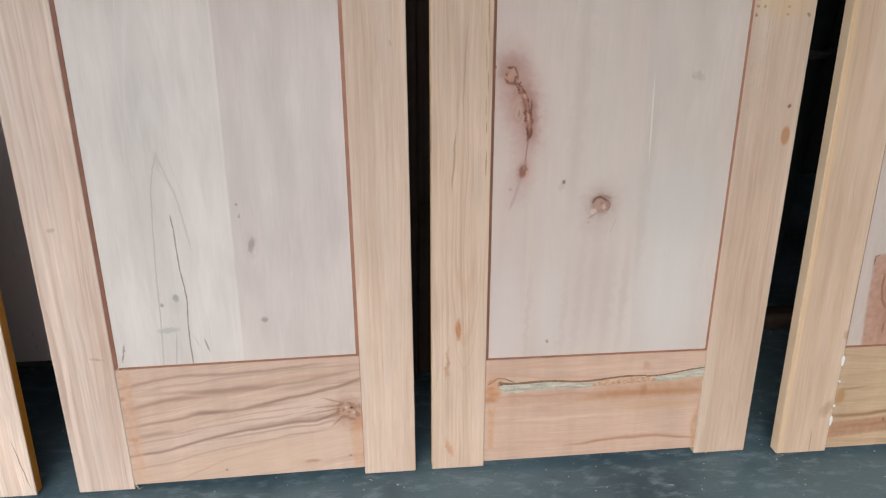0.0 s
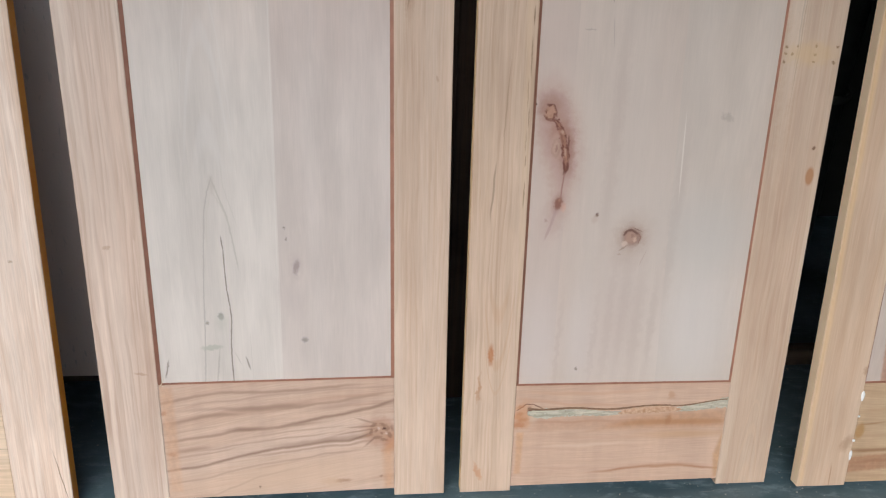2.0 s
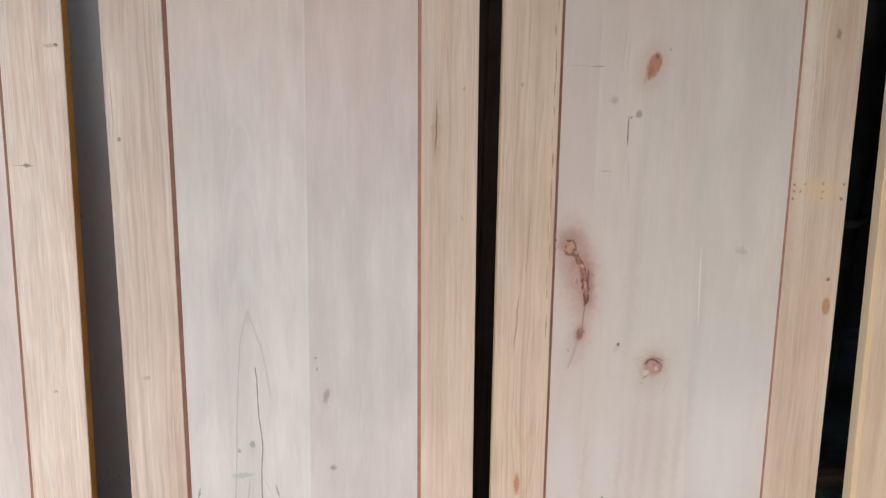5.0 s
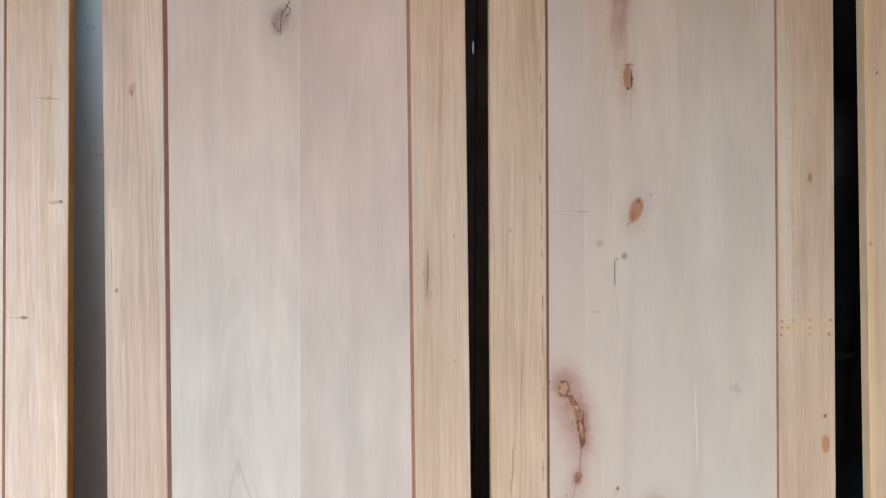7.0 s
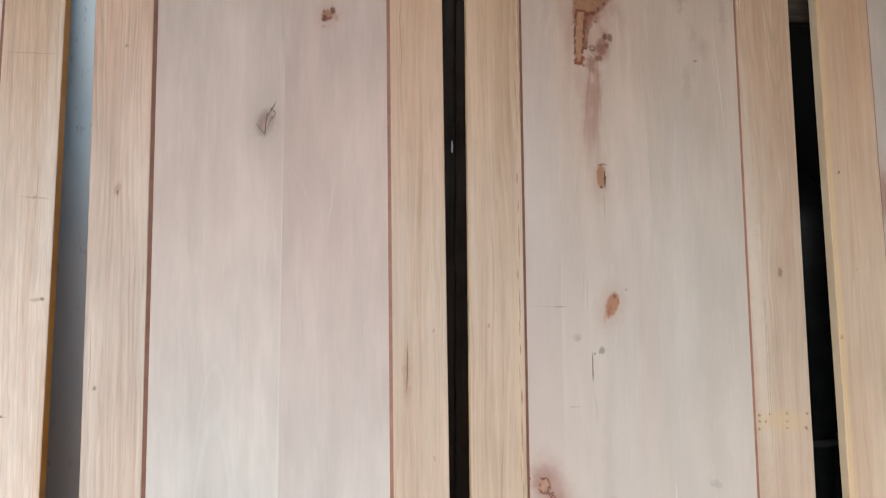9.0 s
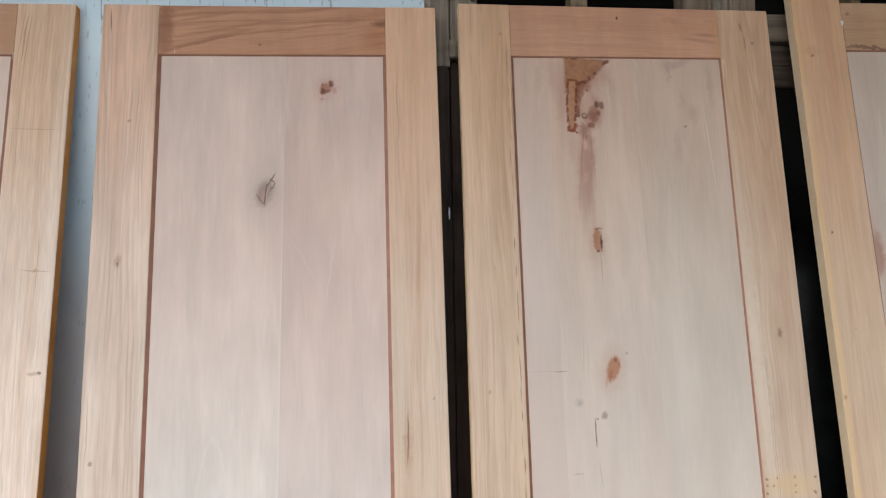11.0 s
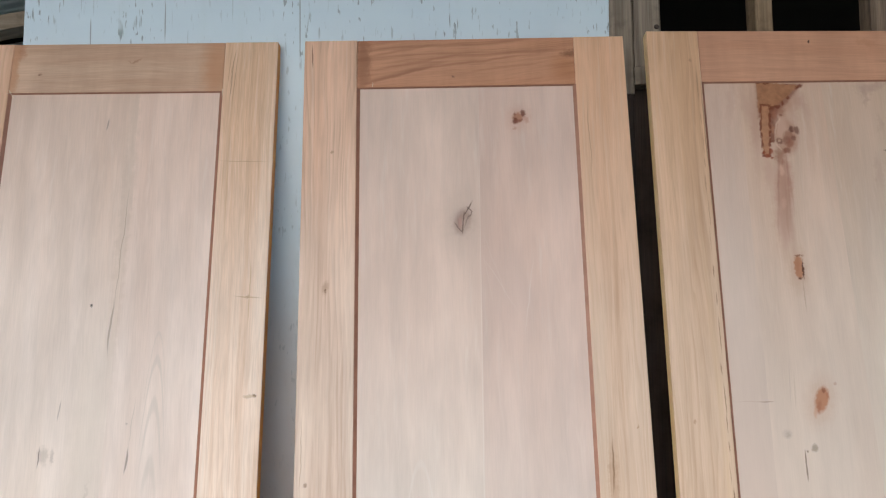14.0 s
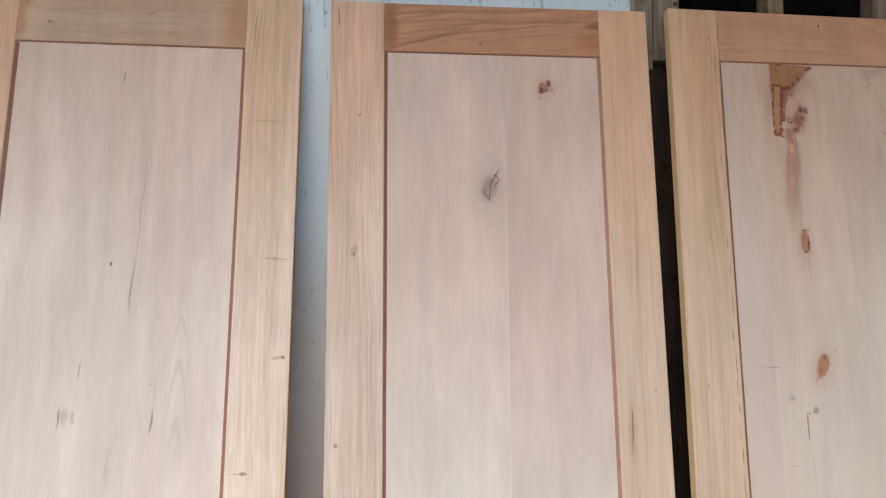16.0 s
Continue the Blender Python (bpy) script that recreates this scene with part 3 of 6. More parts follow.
    for k, (lo, hi) in enumerate(zip(cuts, cuts[1:])):
        pts = [(lo(bl) + 0.0, bl - 0.004), (hi(br), br - 0.004), (hi(zr), zr + 0.004), (lo(zl) + 0.0, zl + 0.004)]
        bm, wood = slab(local(pts), RECESS + 0.0006, RECESS + 0.013, 0.0), woods["panel"][k]
        if isinstance(wood, list):        # one board, its lengths in several materials
            levels = (HALF,) if len(wood) == 2 else (KNEE, HALF, BROW)
            for level in levels:
                bmesh.ops.bisect_plane(bm, geom=bm.verts[:] + bm.edges[:] + bm.faces[:], plane_co=(0, 0, level), plane_no=(0, 0, 1))
            for f in bm.faces:
                f.material_index = sum(f.calc_center_median().z > level for level in levels)
        part("panel_board", bm, wood, root)
    return root


WHITE = (0.648, 0.577, 0.514)
GREY_LINE, BROWN_LINE = (0.40, 0.34, 0.29), (0.34, 0.20, 0.115)
SMUDGE, BLACK = (0.19, 0.145, 0.115), (0.05, 0.04, 0.035)
STAIN = (0.36, 0.14, 0.06)

# door with a split grain at its foot and two knots near its head
XB = 0.23


def marks_b(w):
    w.line(0.2368, 0.2928, 0.2519, 1.8796, 0.0018, (0.74, 0.69, 0.64), 0.3, 0)
    w.arch(0.1198, 1.0951, 0.075, 0.34, (0.71, 0.66, 0.62), 0.2, 30.0, 8.0)
    w.line(0.0123, 0.3375, 0.0046, 0.2982, 0.0045, SMUDGE, 0.7)
    # arched grain, a long check and stains at the foot
    w.line(0.1236, 0.7194, 0.1123, 0.6862, 0.0030, (0.431, 0.38, 0.328), 0.7, 5)
    w.line(0.1144, 0.6937, 0.1048, 0.6494, 0.0030, (0.431, 0.38, 0.328), 0.7, 5)
    w.line(0.1065, 0.6624, 0.0985, 0.5722, 0.0030, (0.431, 0.38, 0.328), 0.7, 5)
    w.line(0.1000, 0.5919, 0.0926, 0.4781, 0.0031, (0.431, 0.38, 0.328), 0.7, 5)
    w.line(0.0938, 0.5006, 0.0892, 0.3827, 0.0031, (0.431, 0.38, 0.328), 0.7, 5)
    w.line(0.0904, 0.4068, 0.0822, 0.2761, 0.0032, (0.431, 0.38, 0.328), 0.7, 5)
    w.line(0.1211, 0.7208, 0.1364, 0.6736, 0.0034, (0.476, 0.422, 0.356), 0.7, 5)
    w.line(0.1334, 0.6824, 0.1487, 0.6384, 0.0034, (0.476, 0.422, 0.356), 0.7, 5)
    w.line(0.1463, 0.6479, 0.1557, 0.5930, 0.0034, (0.476, 0.422, 0.356), 0.7, 5)
    w.line(0.1538, 0.6053, 0.1638, 0.5339, 0.0035, (0.476, 0.422, 0.356), 0.7, 5)
    w.line(0.1215, 0.6929, 0.1399, 0.6591, 0.0023, (0.536, 0.478, 0.406), 0.6, 5)
    w.line(0.1364, 0.6671, 0.1535, 0.6179, 0.0023, (0.536, 0.478, 0.406), 0.6, 5)
    w.line(0.1204, 0.6904, 0.1088, 0.6410, 0.0019, (0.536, 0.478, 0.406), 0.5, 5)
    w.line(0.1105, 0.6536, 0.1049, 0.5733, 0.0019, (0.536, 0.478, 0.406), 0.5, 5)
    w.spot(0.1228, 0.7053, 0.0053, 0.0157, (0.464, 0.401, 0.347), 0.6, 0, 0.7, 4)
    w.line(0.1136, 0.7509, 0.1125, 0.7174, 0.0019, (0.511, 0.455, 0.396), 0.5, 5)
    w.line(0.1412, 0.7539, 0.1445, 0.6963, 0.0019, (0.536, 0.478, 0.406), 0.45, 5)
    w.line(0.1419, 0.7104, 0.1660, 0.6224, 0.0019, (0.536, 0.478, 0.406), 0.45, 5)
    w.line(0.1333, 0.6018, 0.1363, 0.5704, 0.0027, (0.217, 0.177, 0.14), 0.85, 5)
    w.line(0.1360, 0.5784, 0.1368, 0.5270, 0.0027, (0.217, 0.177, 0.14), 0.85, 5)
    w.line(0.1365, 0.5370, 0.1384, 0.4848, 0.0027, (0.217, 0.177, 0.14), 0.85, 5)
    w.line(0.1377, 0.4940, 0.1429, 0.4517, 0.0028, (0.217, 0.177, 0.14), 0.85, 5)
    w.line(0.1422, 0.4594, 0.1443, 0.4218, 0.0028, (0.217, 0.177, 0.14), 0.85, 5)
    w.line(0.1445, 0.4313, 0.1398, 0.3713, 0.0028, (0.217, 0.177, 0.14), 0.85, 5)
    w.line(0.1404, 0.3825, 0.1393, 0.3271, 0.0028, (0.217, 0.177, 0.14), 0.85, 5)
    w.line(0.1392, 0.3379, 0.1407, 0.2815, 0.0028, (0.217, 0.177, 0.14), 0.85, 5)
    w.line(0.1164, 0.3600, 0.1065, 0.2814, 0.0036, (0.409, 0.36, 0.301), 0.6, 5)
    w.line(0.1217, 0.3572, 0.1187, 0.2843, 0.0016, (0.511, 0.455, 0.396), 0.5, 5)
    w.line(0.1466, 0.3532, 0.1582, 0.3254, 0.0024, (0.464, 0.411, 0.356), 0.5, 5)
    w.spot(0.1233, 0.4330, 0.0052, 0.0087, (0.225, 0.205, 0.171), 0.85, 0, 0.45, 4)
    w.spot(0.1227, 0.4208, 0.0104, 0.0175, (0.488, 0.455, 0.386), 0.5, 0, 0.8, 4)
    w.spot(0.0956, 0.4191, 0.0044, 0.0035, (0.265, 0.228, 0.184), 0.8, 0, 0.5, 4)
    w.spot(0.1011, 0.3651, 0.0201, 0.0058, (0.431, 0.411, 0.337), 0.8, -5, 0.35, 4)
    w.line(0.1682, 0.3422, 0.1754, 0.3143, 0.0037, (0.249, 0.205, 0.164), 0.75, 5)
    w.line(0.1791, 0.3978, 0.1806, 0.2806, 0.0012, (0.476, 0.422, 0.366), 0.4, 5)
    w.spot(0.2567, 0.6179, 0.0027, 0.0037, (0.241, 0.198, 0.171), 0.8, 0, 0.5, 4)
    w.spot(0.2595, 0.5955, 0.0023, 0.0041, (0.274, 0.228, 0.191), 0.75, 0, 0.5, 4)
    w.spot(0.2758, 0.5344, 0.0103, 0.0253, (0.464, 0.38, 0.347), 0.6, 6, 0.8, 2)
    w.spot(0.2770, 0.5366, 0.0051, 0.0152, (0.309, 0.236, 0.212), 0.75, 12, 0.5, 4)
    w.spot(0.2773, 0.5261, 0.0024, 0.0068, (0.453, 0.36, 0.328), 0.7, 0, 0.5, 4)
    w.spot(0.2892, 0.3789, 0.0065, 0.0049, (0.257, 0.213, 0.184), 0.75, -15, 0.5, 4)
    w.spot(0.2653, 0.4662, 0.0200, 0.0391, (0.488, 0.411, 0.376), 0.4, -20, 0.9, 2)
    # two knots near the head
    w.spot(0.2118, 1.5864, 0.0423, 0.0596, (0.512, 0.405, 0.338), 0.5, 16, 0.9, 2)
    w.spot(0.2118, 1.5884, 0.0200, 0.0280, (0.40, 0.285, 0.235), 0.6, 14, 0.75, 2)
    w.spot(0.2218, 1.5842, 0.0100, 0.0192, (0.56, 0.43, 0.35), 0.6, 14, 0.4, 4)
    w.spot(0.2128, 1.5896, 0.0150, 0.0250, (0.25, 0.155, 0.118), 0.6, 14, 0.5, 4)
    w.spot(0.2169, 1.5825, 0.0075, 0.0150, (0.46, 0.35, 0.285), 0.6, 14, 0.4, 4)
    w.line(0.2328, 1.6319, 0.2192, 1.6071, 0.0028, (0.126, 0.082, 0.061), 0.8, 5)
    w.line(0.2211, 1.6104, 0.2144, 1.6015, 0.0028, (0.126, 0.082, 0.061), 0.8, 5)
    w.line(0.2161, 1.6088, 0.2130, 1.5840, 0.0028, (0.132, 0.082, 0.061), 0.8, 5)
    w.line(0.2135, 1.5890, 0.2114, 1.5623, 0.0028, (0.132, 0.082, 0.061), 0.8, 5)
    w.line(0.1956, 1.5865, 0.2041, 1.5724, 0.0028, (0.199, 0.129, 0.1), 0.8, 5)
    w.line(0.2023, 1.5749, 0.2126, 1.5638, 0.0028, (0.199, 0.129, 0.1), 0.8, 5)
    w.line(0.2218, 1.6201, 0.2332, 1.6099, 0.0027, (0.139, 0.091, 0.069), 0.8, 5)
    w.line(0.2323, 1.6118, 0.2302, 1.6028, 0.0027, (0.139, 0.091, 0.069), 0.8, 5)
    w.line(0.2313, 1.6044, 0.2226, 1.5975, 0.0027, (0.139, 0.091, 0.069), 0.8, 5)
    w.line(0.2017, 1.5981, 0.2043, 1.5782, 0.0028, (0.338, 0.211, 0.17), 0.75, 5)
    w.line(0.2300, 1.6230, 0.2215, 1.6130, 0.0022, (0.17, 0.115, 0.09), 0.8, 5)
    w.line(0.2330, 1.6040, 0.2180, 1.5900, 0.0020, (0.20, 0.14, 0.11), 0.55, 5)
    w.line(0.2250, 1.6040, 0.2160, 1.5760, 0.0022, (0.20, 0.14, 0.11), 0.5, 5)
    w.spot(0.2072, 1.5865, 0.0038, 0.0112, (0.455, 0.262, 0.22), 0.6, 0, 0.5, 4)
    w.spot(0.3385, 1.8197, 0.0219, 0.0257, (0.54, 0.325, 0.245), 0.6, 20, 0.8, 2)
    w.spot(0.3374, 1.8224, 0.0109, 0.0103, (0.377, 0.17, 0.101), 0.9, -25, 0.45, 4)
    w.spot(0.3308, 1.8135, 0.0055, 0.0077, (0.167, 0.048, 0.024), 0.9, 10, 0.45, 4)
    w.spot(0.3488, 1.8311, 0.0049, 0.0090, (0.14, 0.038, 0.019), 0.85, -8, 0.45, 4)
    w.spot(0.3418, 1.8145, 0.0073, 0.0039, (0.23, 0.081, 0.044), 0.8, -15, 0.5, 4)
    w.spot(0.3304, 1.8290, 0.0036, 0.0052, (0.23, 0.086, 0.048), 0.8, 0, 0.5, 4)
    w.spot(0.3553, 1.8167, 0.0049, 0.0077, (0.473, 0.25, 0.182), 0.6, -20, 0.6, 4)
    w.spot(0.3299, 1.7969, 0.0048, 0.0038, (0.437, 0.232, 0.174), 0.6, 0, 0.6, 4)
    w.spot(0.3122, 1.4372, 0.05, 0.09, (0.60, 0.46, 0.40), 0.35, -20, 0.8, 2).line(0.2583, 1.5542, 0.3018, 1.4172, 0.0022, (0.74, 0.66, 0.59), 0.1).line(0.2548, 1.5189, 0.2733, 1.4075, 0.002, (0.72, 0.64, 0.57), 0.1).line(0.2605, 1.4987, 0.3217, 1.3966, 0.002, (0.72, 0.64, 0.57), 0.2).line(0.3586, 1.4972, 0.3363, 1.3559, 0.0025, (0.70, 0.61, 0.55), 0.35)
    return w


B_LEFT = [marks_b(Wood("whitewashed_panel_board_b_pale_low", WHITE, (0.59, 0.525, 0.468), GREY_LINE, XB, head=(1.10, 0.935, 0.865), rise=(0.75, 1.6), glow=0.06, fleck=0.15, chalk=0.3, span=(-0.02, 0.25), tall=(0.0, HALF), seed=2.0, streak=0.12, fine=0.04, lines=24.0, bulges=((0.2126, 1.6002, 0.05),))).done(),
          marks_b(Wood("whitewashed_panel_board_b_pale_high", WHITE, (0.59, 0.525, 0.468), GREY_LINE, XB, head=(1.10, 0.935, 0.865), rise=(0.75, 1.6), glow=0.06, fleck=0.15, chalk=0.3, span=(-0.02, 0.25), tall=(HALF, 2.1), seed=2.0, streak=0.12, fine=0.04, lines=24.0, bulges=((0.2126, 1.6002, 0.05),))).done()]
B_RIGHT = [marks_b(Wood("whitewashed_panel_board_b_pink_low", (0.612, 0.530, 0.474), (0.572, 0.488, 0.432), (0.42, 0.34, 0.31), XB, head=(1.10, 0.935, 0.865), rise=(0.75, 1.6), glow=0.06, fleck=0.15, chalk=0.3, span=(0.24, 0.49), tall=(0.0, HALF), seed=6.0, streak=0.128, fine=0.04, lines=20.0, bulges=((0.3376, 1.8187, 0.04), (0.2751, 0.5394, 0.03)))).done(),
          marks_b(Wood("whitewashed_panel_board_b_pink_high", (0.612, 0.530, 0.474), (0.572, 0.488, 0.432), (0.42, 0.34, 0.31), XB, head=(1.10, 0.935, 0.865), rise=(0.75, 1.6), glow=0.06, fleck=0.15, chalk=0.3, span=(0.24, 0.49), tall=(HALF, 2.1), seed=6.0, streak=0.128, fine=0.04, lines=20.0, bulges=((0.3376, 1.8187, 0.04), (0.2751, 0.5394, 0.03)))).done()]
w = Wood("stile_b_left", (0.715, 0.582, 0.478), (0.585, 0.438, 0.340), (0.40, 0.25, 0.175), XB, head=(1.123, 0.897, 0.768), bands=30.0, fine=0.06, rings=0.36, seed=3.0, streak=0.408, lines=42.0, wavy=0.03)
w.spot(-0.0752, 1.4420, 0.0024, 0.0036, (0.11, 0.065, 0.045), 0.95).spot(-0.0751, 1.4480, 0.006, 0.013, BROWN_LINE, 0.5, 10, 0.6)
w.spot(-0.0659, 1.7461, 0.004, 0.003, BROWN_LINE, 0.6).spot(-0.1068, 1.0573, 0.005, 0.0045, (0.25, 0.15, 0.1), 0.7, 40)
w.line(-0.1143, 1.9939, -0.1143, 1.9447, 0.0025, (0.22, 0.12, 0.07), 0.85).spot(-0.0813, 0.5816, 0.007, 0.004, (0.4, 0.25, 0.16), 0.5)
w.spot(-0.0436, 0.3111, 0.012, 0.003, (0.36, 0.22, 0.14), 0.5, 15).line(-0.1174, 1.1795, -0.1171, 1.0473, 0.002, BROWN_LINE, 0.5)
B_STILE_L = w.done()
w = Wood("stile_b_right", (0.645, 0.500, 0.385), (0.590, 0.435, 0.322), (0.391, 0.221, 0.12), XB, head=(1.141, 0.902, 0.749), bands=30.0, fine=0.06, rings=0.18, seed=8.0, streak=0.326, lines=40.0)
w.line(0.4998, 1.1308, 0.4965, 1.0398, 0.0035, (0.17, 0.11, 0.06), 0.85, 2).spot(0.4979, 1.0701, 0.008, 0.05, BROWN_LINE, 0.4, 0, 0.7, 2)
w.spot(0.5528, 1.1605, 0.002, 0.004, BROWN_LINE, 0.7).line(0.4906, 1.8462, 0.4912, 1.6964, 0.002, BROWN_LINE, 0.5, 2).spot(0.5521, 0.9078, 0.003, 0.006, BROWN_LINE, 0.4)
B_STILE_R = w.done()
w = Wood("top_rail_b", (0.550, 0.285, 0.170), (0.480, 0.222, 0.124), (0.235, 0.100, 0.056), XB, along="x", seed=4.0, streak=0.6, lines=48.0, wavy=0.06, slant=-0.10)
w.spot(-0.0023, 1.9577, 0.016, 0.06, (0.22, 0.09, 0.045), 0.65, 0, 0.6, 2).spot(0.0776, 1.9269, 0.005, 0.085, (0.20, 0.08, 0.045), 0.35, 73, 0.8, 3).spot(0.4594, 1.9704, 0.02, 0.008, (0.14, 0.06, 0.035), 0.7, 0, 0.6, 2).spot(0.4492, 1.9360, 0.03, 0.03, (0.36, 0.14, 0.05), 0.5, 0, 0.8)
w.spot(0.1981, 1.9171, 0.004, 0.003, BLACK, 0.5)
for x0, z0, x1, z1, wide, strong in ((0.0067, 1.9032, 0.1482, 1.9446, 0.003, 0.7), (0.1079, 1.9373, 0.3693, 1.9688, 0.0028, 0.7), (0.0275, 1.9375, 0.2088, 1.9713, 0.003, 0.6), (0.1686, 1.9650, 0.4495, 1.9794, 0.003, 0.6), (0.0079, 1.9674, 0.1288, 1.9902, 0.0028, 0.55), (0.2284, 1.9295, 0.4092, 1.9514, 0.0025, 0.45), (0.0585, 1.9893, 0.3094, 1.9973, 0.003, 0.5)):
    w.spot((x0 + x1) / 2, (z0 + z1) / 2, wide, (x1 - x0) * 0.55, (0.25, 0.10, 0.055), strong * 0.6, math.degrees(math.atan2(x1 - x0, z1 - z0)), 0.8, 3)
B_TOP = w.done()


def marks_b_rail(w):
    w.spot(0.0153, 0.2474, 0.0032, 0.0403, (0.334, 0.217, 0.158), 0.75, 75.0, 0.85, 3)
    w.spot(0.0860, 0.2611, 0.0032, 0.0492, (0.334, 0.217, 0.158), 0.75, 82.3, 0.85, 3)
    w.spot(0.1640, 0.2641, 0.0032, 0.0481, (0.334, 0.217, 0.158), 0.75, 93.5, 0.85, 3)
    w.spot(0.2424, 0.2645, 0.0032, 0.0493, (0.334, 0.217, 0.158), 0.75, 86.0, 0.85, 3)
    w.spot(0.3334, 0.2707, 0.0032, 0.0638, (0.334, 0.217, 0.158), 0.75, 86.2, 0.85, 3)
    w.spot(0.0948, 0.2424, 0.0023, 0.0629, (0.405, 0.279, 0.21), 0.60, 84.8, 0.85, 3)
    w.spot(0.1906, 0.2520, 0.0023, 0.0566, (0.405, 0.279, 0.21), 0.60, 83.7, 0.85, 3)
    w.spot(0.2873, 0.2611, 0.0023, 0.0638, (0.405, 0.279, 0.21), 0.60, 85.5, 0.85, 3)
    w.spot(0.4046, 0.2678, 0.0024, 0.0820, (0.405, 0.279, 0.21), 0.60, 87.8, 0.85, 3)
    w.spot(0.1038, 0.2254, 0.0037, 0.0625, (0.405, 0.279, 0.21), 0.70, 88.5, 0.85, 3)
    w.spot(0.1937, 0.2276, 0.0037, 0.0490, (0.405, 0.279, 0.21), 0.70, 88.9, 0.85, 3)
    w.spot(0.1680, 0.2246, 0.0052, 0.0385, (0.334, 0.217, 0.158), 0.80, 88.8, 0.85, 3)
    w.spot(0.2390, 0.2280, 0.0052, 0.0496, (0.334, 0.217, 0.158), 0.80, 86.1, 0.85, 3)
    w.spot(0.2845, 0.2277, 0.0029, 0.0650, (0.334, 0.217, 0.158), 0.65, 82.0, 0.85, 3)
    w.spot(0.3887, 0.2437, 0.0029, 0.0658, (0.334, 0.217, 0.158), 0.65, 80.6, 0.85, 3)
    w.spot(0.0421, 0.2018, 0.0038, 0.0399, (0.334, 0.217, 0.158), 0.75, 78.3, 0.85, 3)
    w.spot(0.1075, 0.2107, 0.0038, 0.0421, (0.334, 0.217, 0.158), 0.75, 85.9, 0.85, 3)
    w.spot(0.2872, 0.1922, 0.0034, 0.0593, (0.265, 0.164, 0.116), 0.80, 78.3, 0.85, 3)
    w.spot(0.3809, 0.2116, 0.0034, 0.0594, (0.265, 0.164, 0.116), 0.80, 78.3, 0.85, 3)
    w.spot(0.4515, 0.2292, 0.0034, 0.0309, (0.265, 0.164, 0.116), 0.80, 71.6, 0.85, 3)
    w.spot(0.3590, 0.2297, 0.0058, 0.0589, (0.405, 0.279, 0.21), 0.60, 79.0, 0.85, 3)
    w.spot(0.0377, 0.1565, 0.0029, 0.0517, (0.334, 0.217, 0.158), 0.75, 81.9, 0.85, 3)
    w.spot(0.1136, 0.1681, 0.0029, 0.0435, (0.334, 0.217, 0.158), 0.75, 80.6, 0.85, 3)
    w.spot(0.1827, 0.1762, 0.0029, 0.0428, (0.334, 0.217, 0.158), 0.75, 86.0, 0.85, 3)
    w.spot(0.2577, 0.1827, 0.0029, 0.0505, (0.334, 0.217, 0.158), 0.75, 84.3, 0.85, 3)
    w.spot(0.1600, 0.1771, 0.0043, 0.0356, (0.265, 0.164, 0.116), 0.70, 85.8, 0.85, 3)
    w.spot(0.0467, 0.1307, 0.0044, 0.0359, (0.334, 0.217, 0.158), 0.60, 83.3, 0.85, 3)
    w.spot(0.0282, 0.0858, 0.0030, 0.0525, (0.265, 0.164, 0.116), 0.85, 82.0, 0.85, 3)
    w.spot(0.1056, 0.1009, 0.0030, 0.0455, (0.265, 0.164, 0.116), 0.85, 75.5, 0.85, 3)
    w.spot(0.1766, 0.1179, 0.0030, 0.0450, (0.265, 0.164, 0.116), 0.85, 77.6, 0.85, 3)
    w.spot(0.2590, 0.1314, 0.0030, 0.0587, (0.265, 0.164, 0.116), 0.85, 83.1, 0.85, 3)
    w.spot(0.3414, 0.1401, 0.0030, 0.0440, (0.265, 0.164, 0.116), 0.85, 85.1, 0.85, 3)
    w.spot(0.4029, 0.1489, 0.0030, 0.0333, (0.265, 0.164, 0.116), 0.85, 77.6, 0.85, 3)
    w.spot(0.2829, 0.1386, 0.0059, 0.0582, (0.334, 0.217, 0.158), 0.60, 85.6, 0.85, 3)
    w.spot(0.3712, 0.1477, 0.0060, 0.0518, (0.334, 0.217, 0.158), 0.60, 82.6, 0.85, 3)
    w.spot(0.2464, 0.1191, 0.0025, 0.0734, (0.334, 0.217, 0.158), 0.60, 83.3, 0.85, 3)
    w.spot(0.3406, 0.1290, 0.0025, 0.0441, (0.334, 0.217, 0.158), 0.60, 85.1, 0.85, 3)
    w.spot(0.3999, 0.1367, 0.0025, 0.0301, (0.334, 0.217, 0.158), 0.60, 79.1, 0.85, 3)
    w.spot(0.1096, 0.1344, 0.0019, 0.0438, (0.405, 0.279, 0.21), 0.70, 80.7, 0.85, 3)
    w.spot(0.1853, 0.1455, 0.0019, 0.0509, (0.405, 0.279, 0.21), 0.70, 82.5, 0.85, 3)
    w.spot(0.2785, 0.1554, 0.0019, 0.0654, (0.405, 0.279, 0.21), 0.70, 85.0, 0.85, 3)
    w.spot(0.0285, 0.0541, 0.0020, 0.0471, (0.405, 0.279, 0.21), 0.80, 81.6, 0.85, 3)
    w.spot(0.1018, 0.0689, 0.0020, 0.0458, (0.405, 0.279, 0.21), 0.80, 75.5, 0.85, 3)
    w.spot(0.1732, 0.0854, 0.0020, 0.0450, (0.405, 0.279, 0.21), 0.80, 78.6, 0.85, 3)
    w.spot(0.2563, 0.0996, 0.0020, 0.0594, (0.405, 0.279, 0.21), 0.80, 81.6, 0.85, 3)
    w.spot(0.3453, 0.1120, 0.0020, 0.0521, (0.405, 0.279, 0.21), 0.80, 82.6, 0.85, 3)
    w.spot(0.1331, 0.0381, 0.0021, 0.0501, (0.405, 0.279, 0.21), 0.70, 66.0, 0.85, 3)
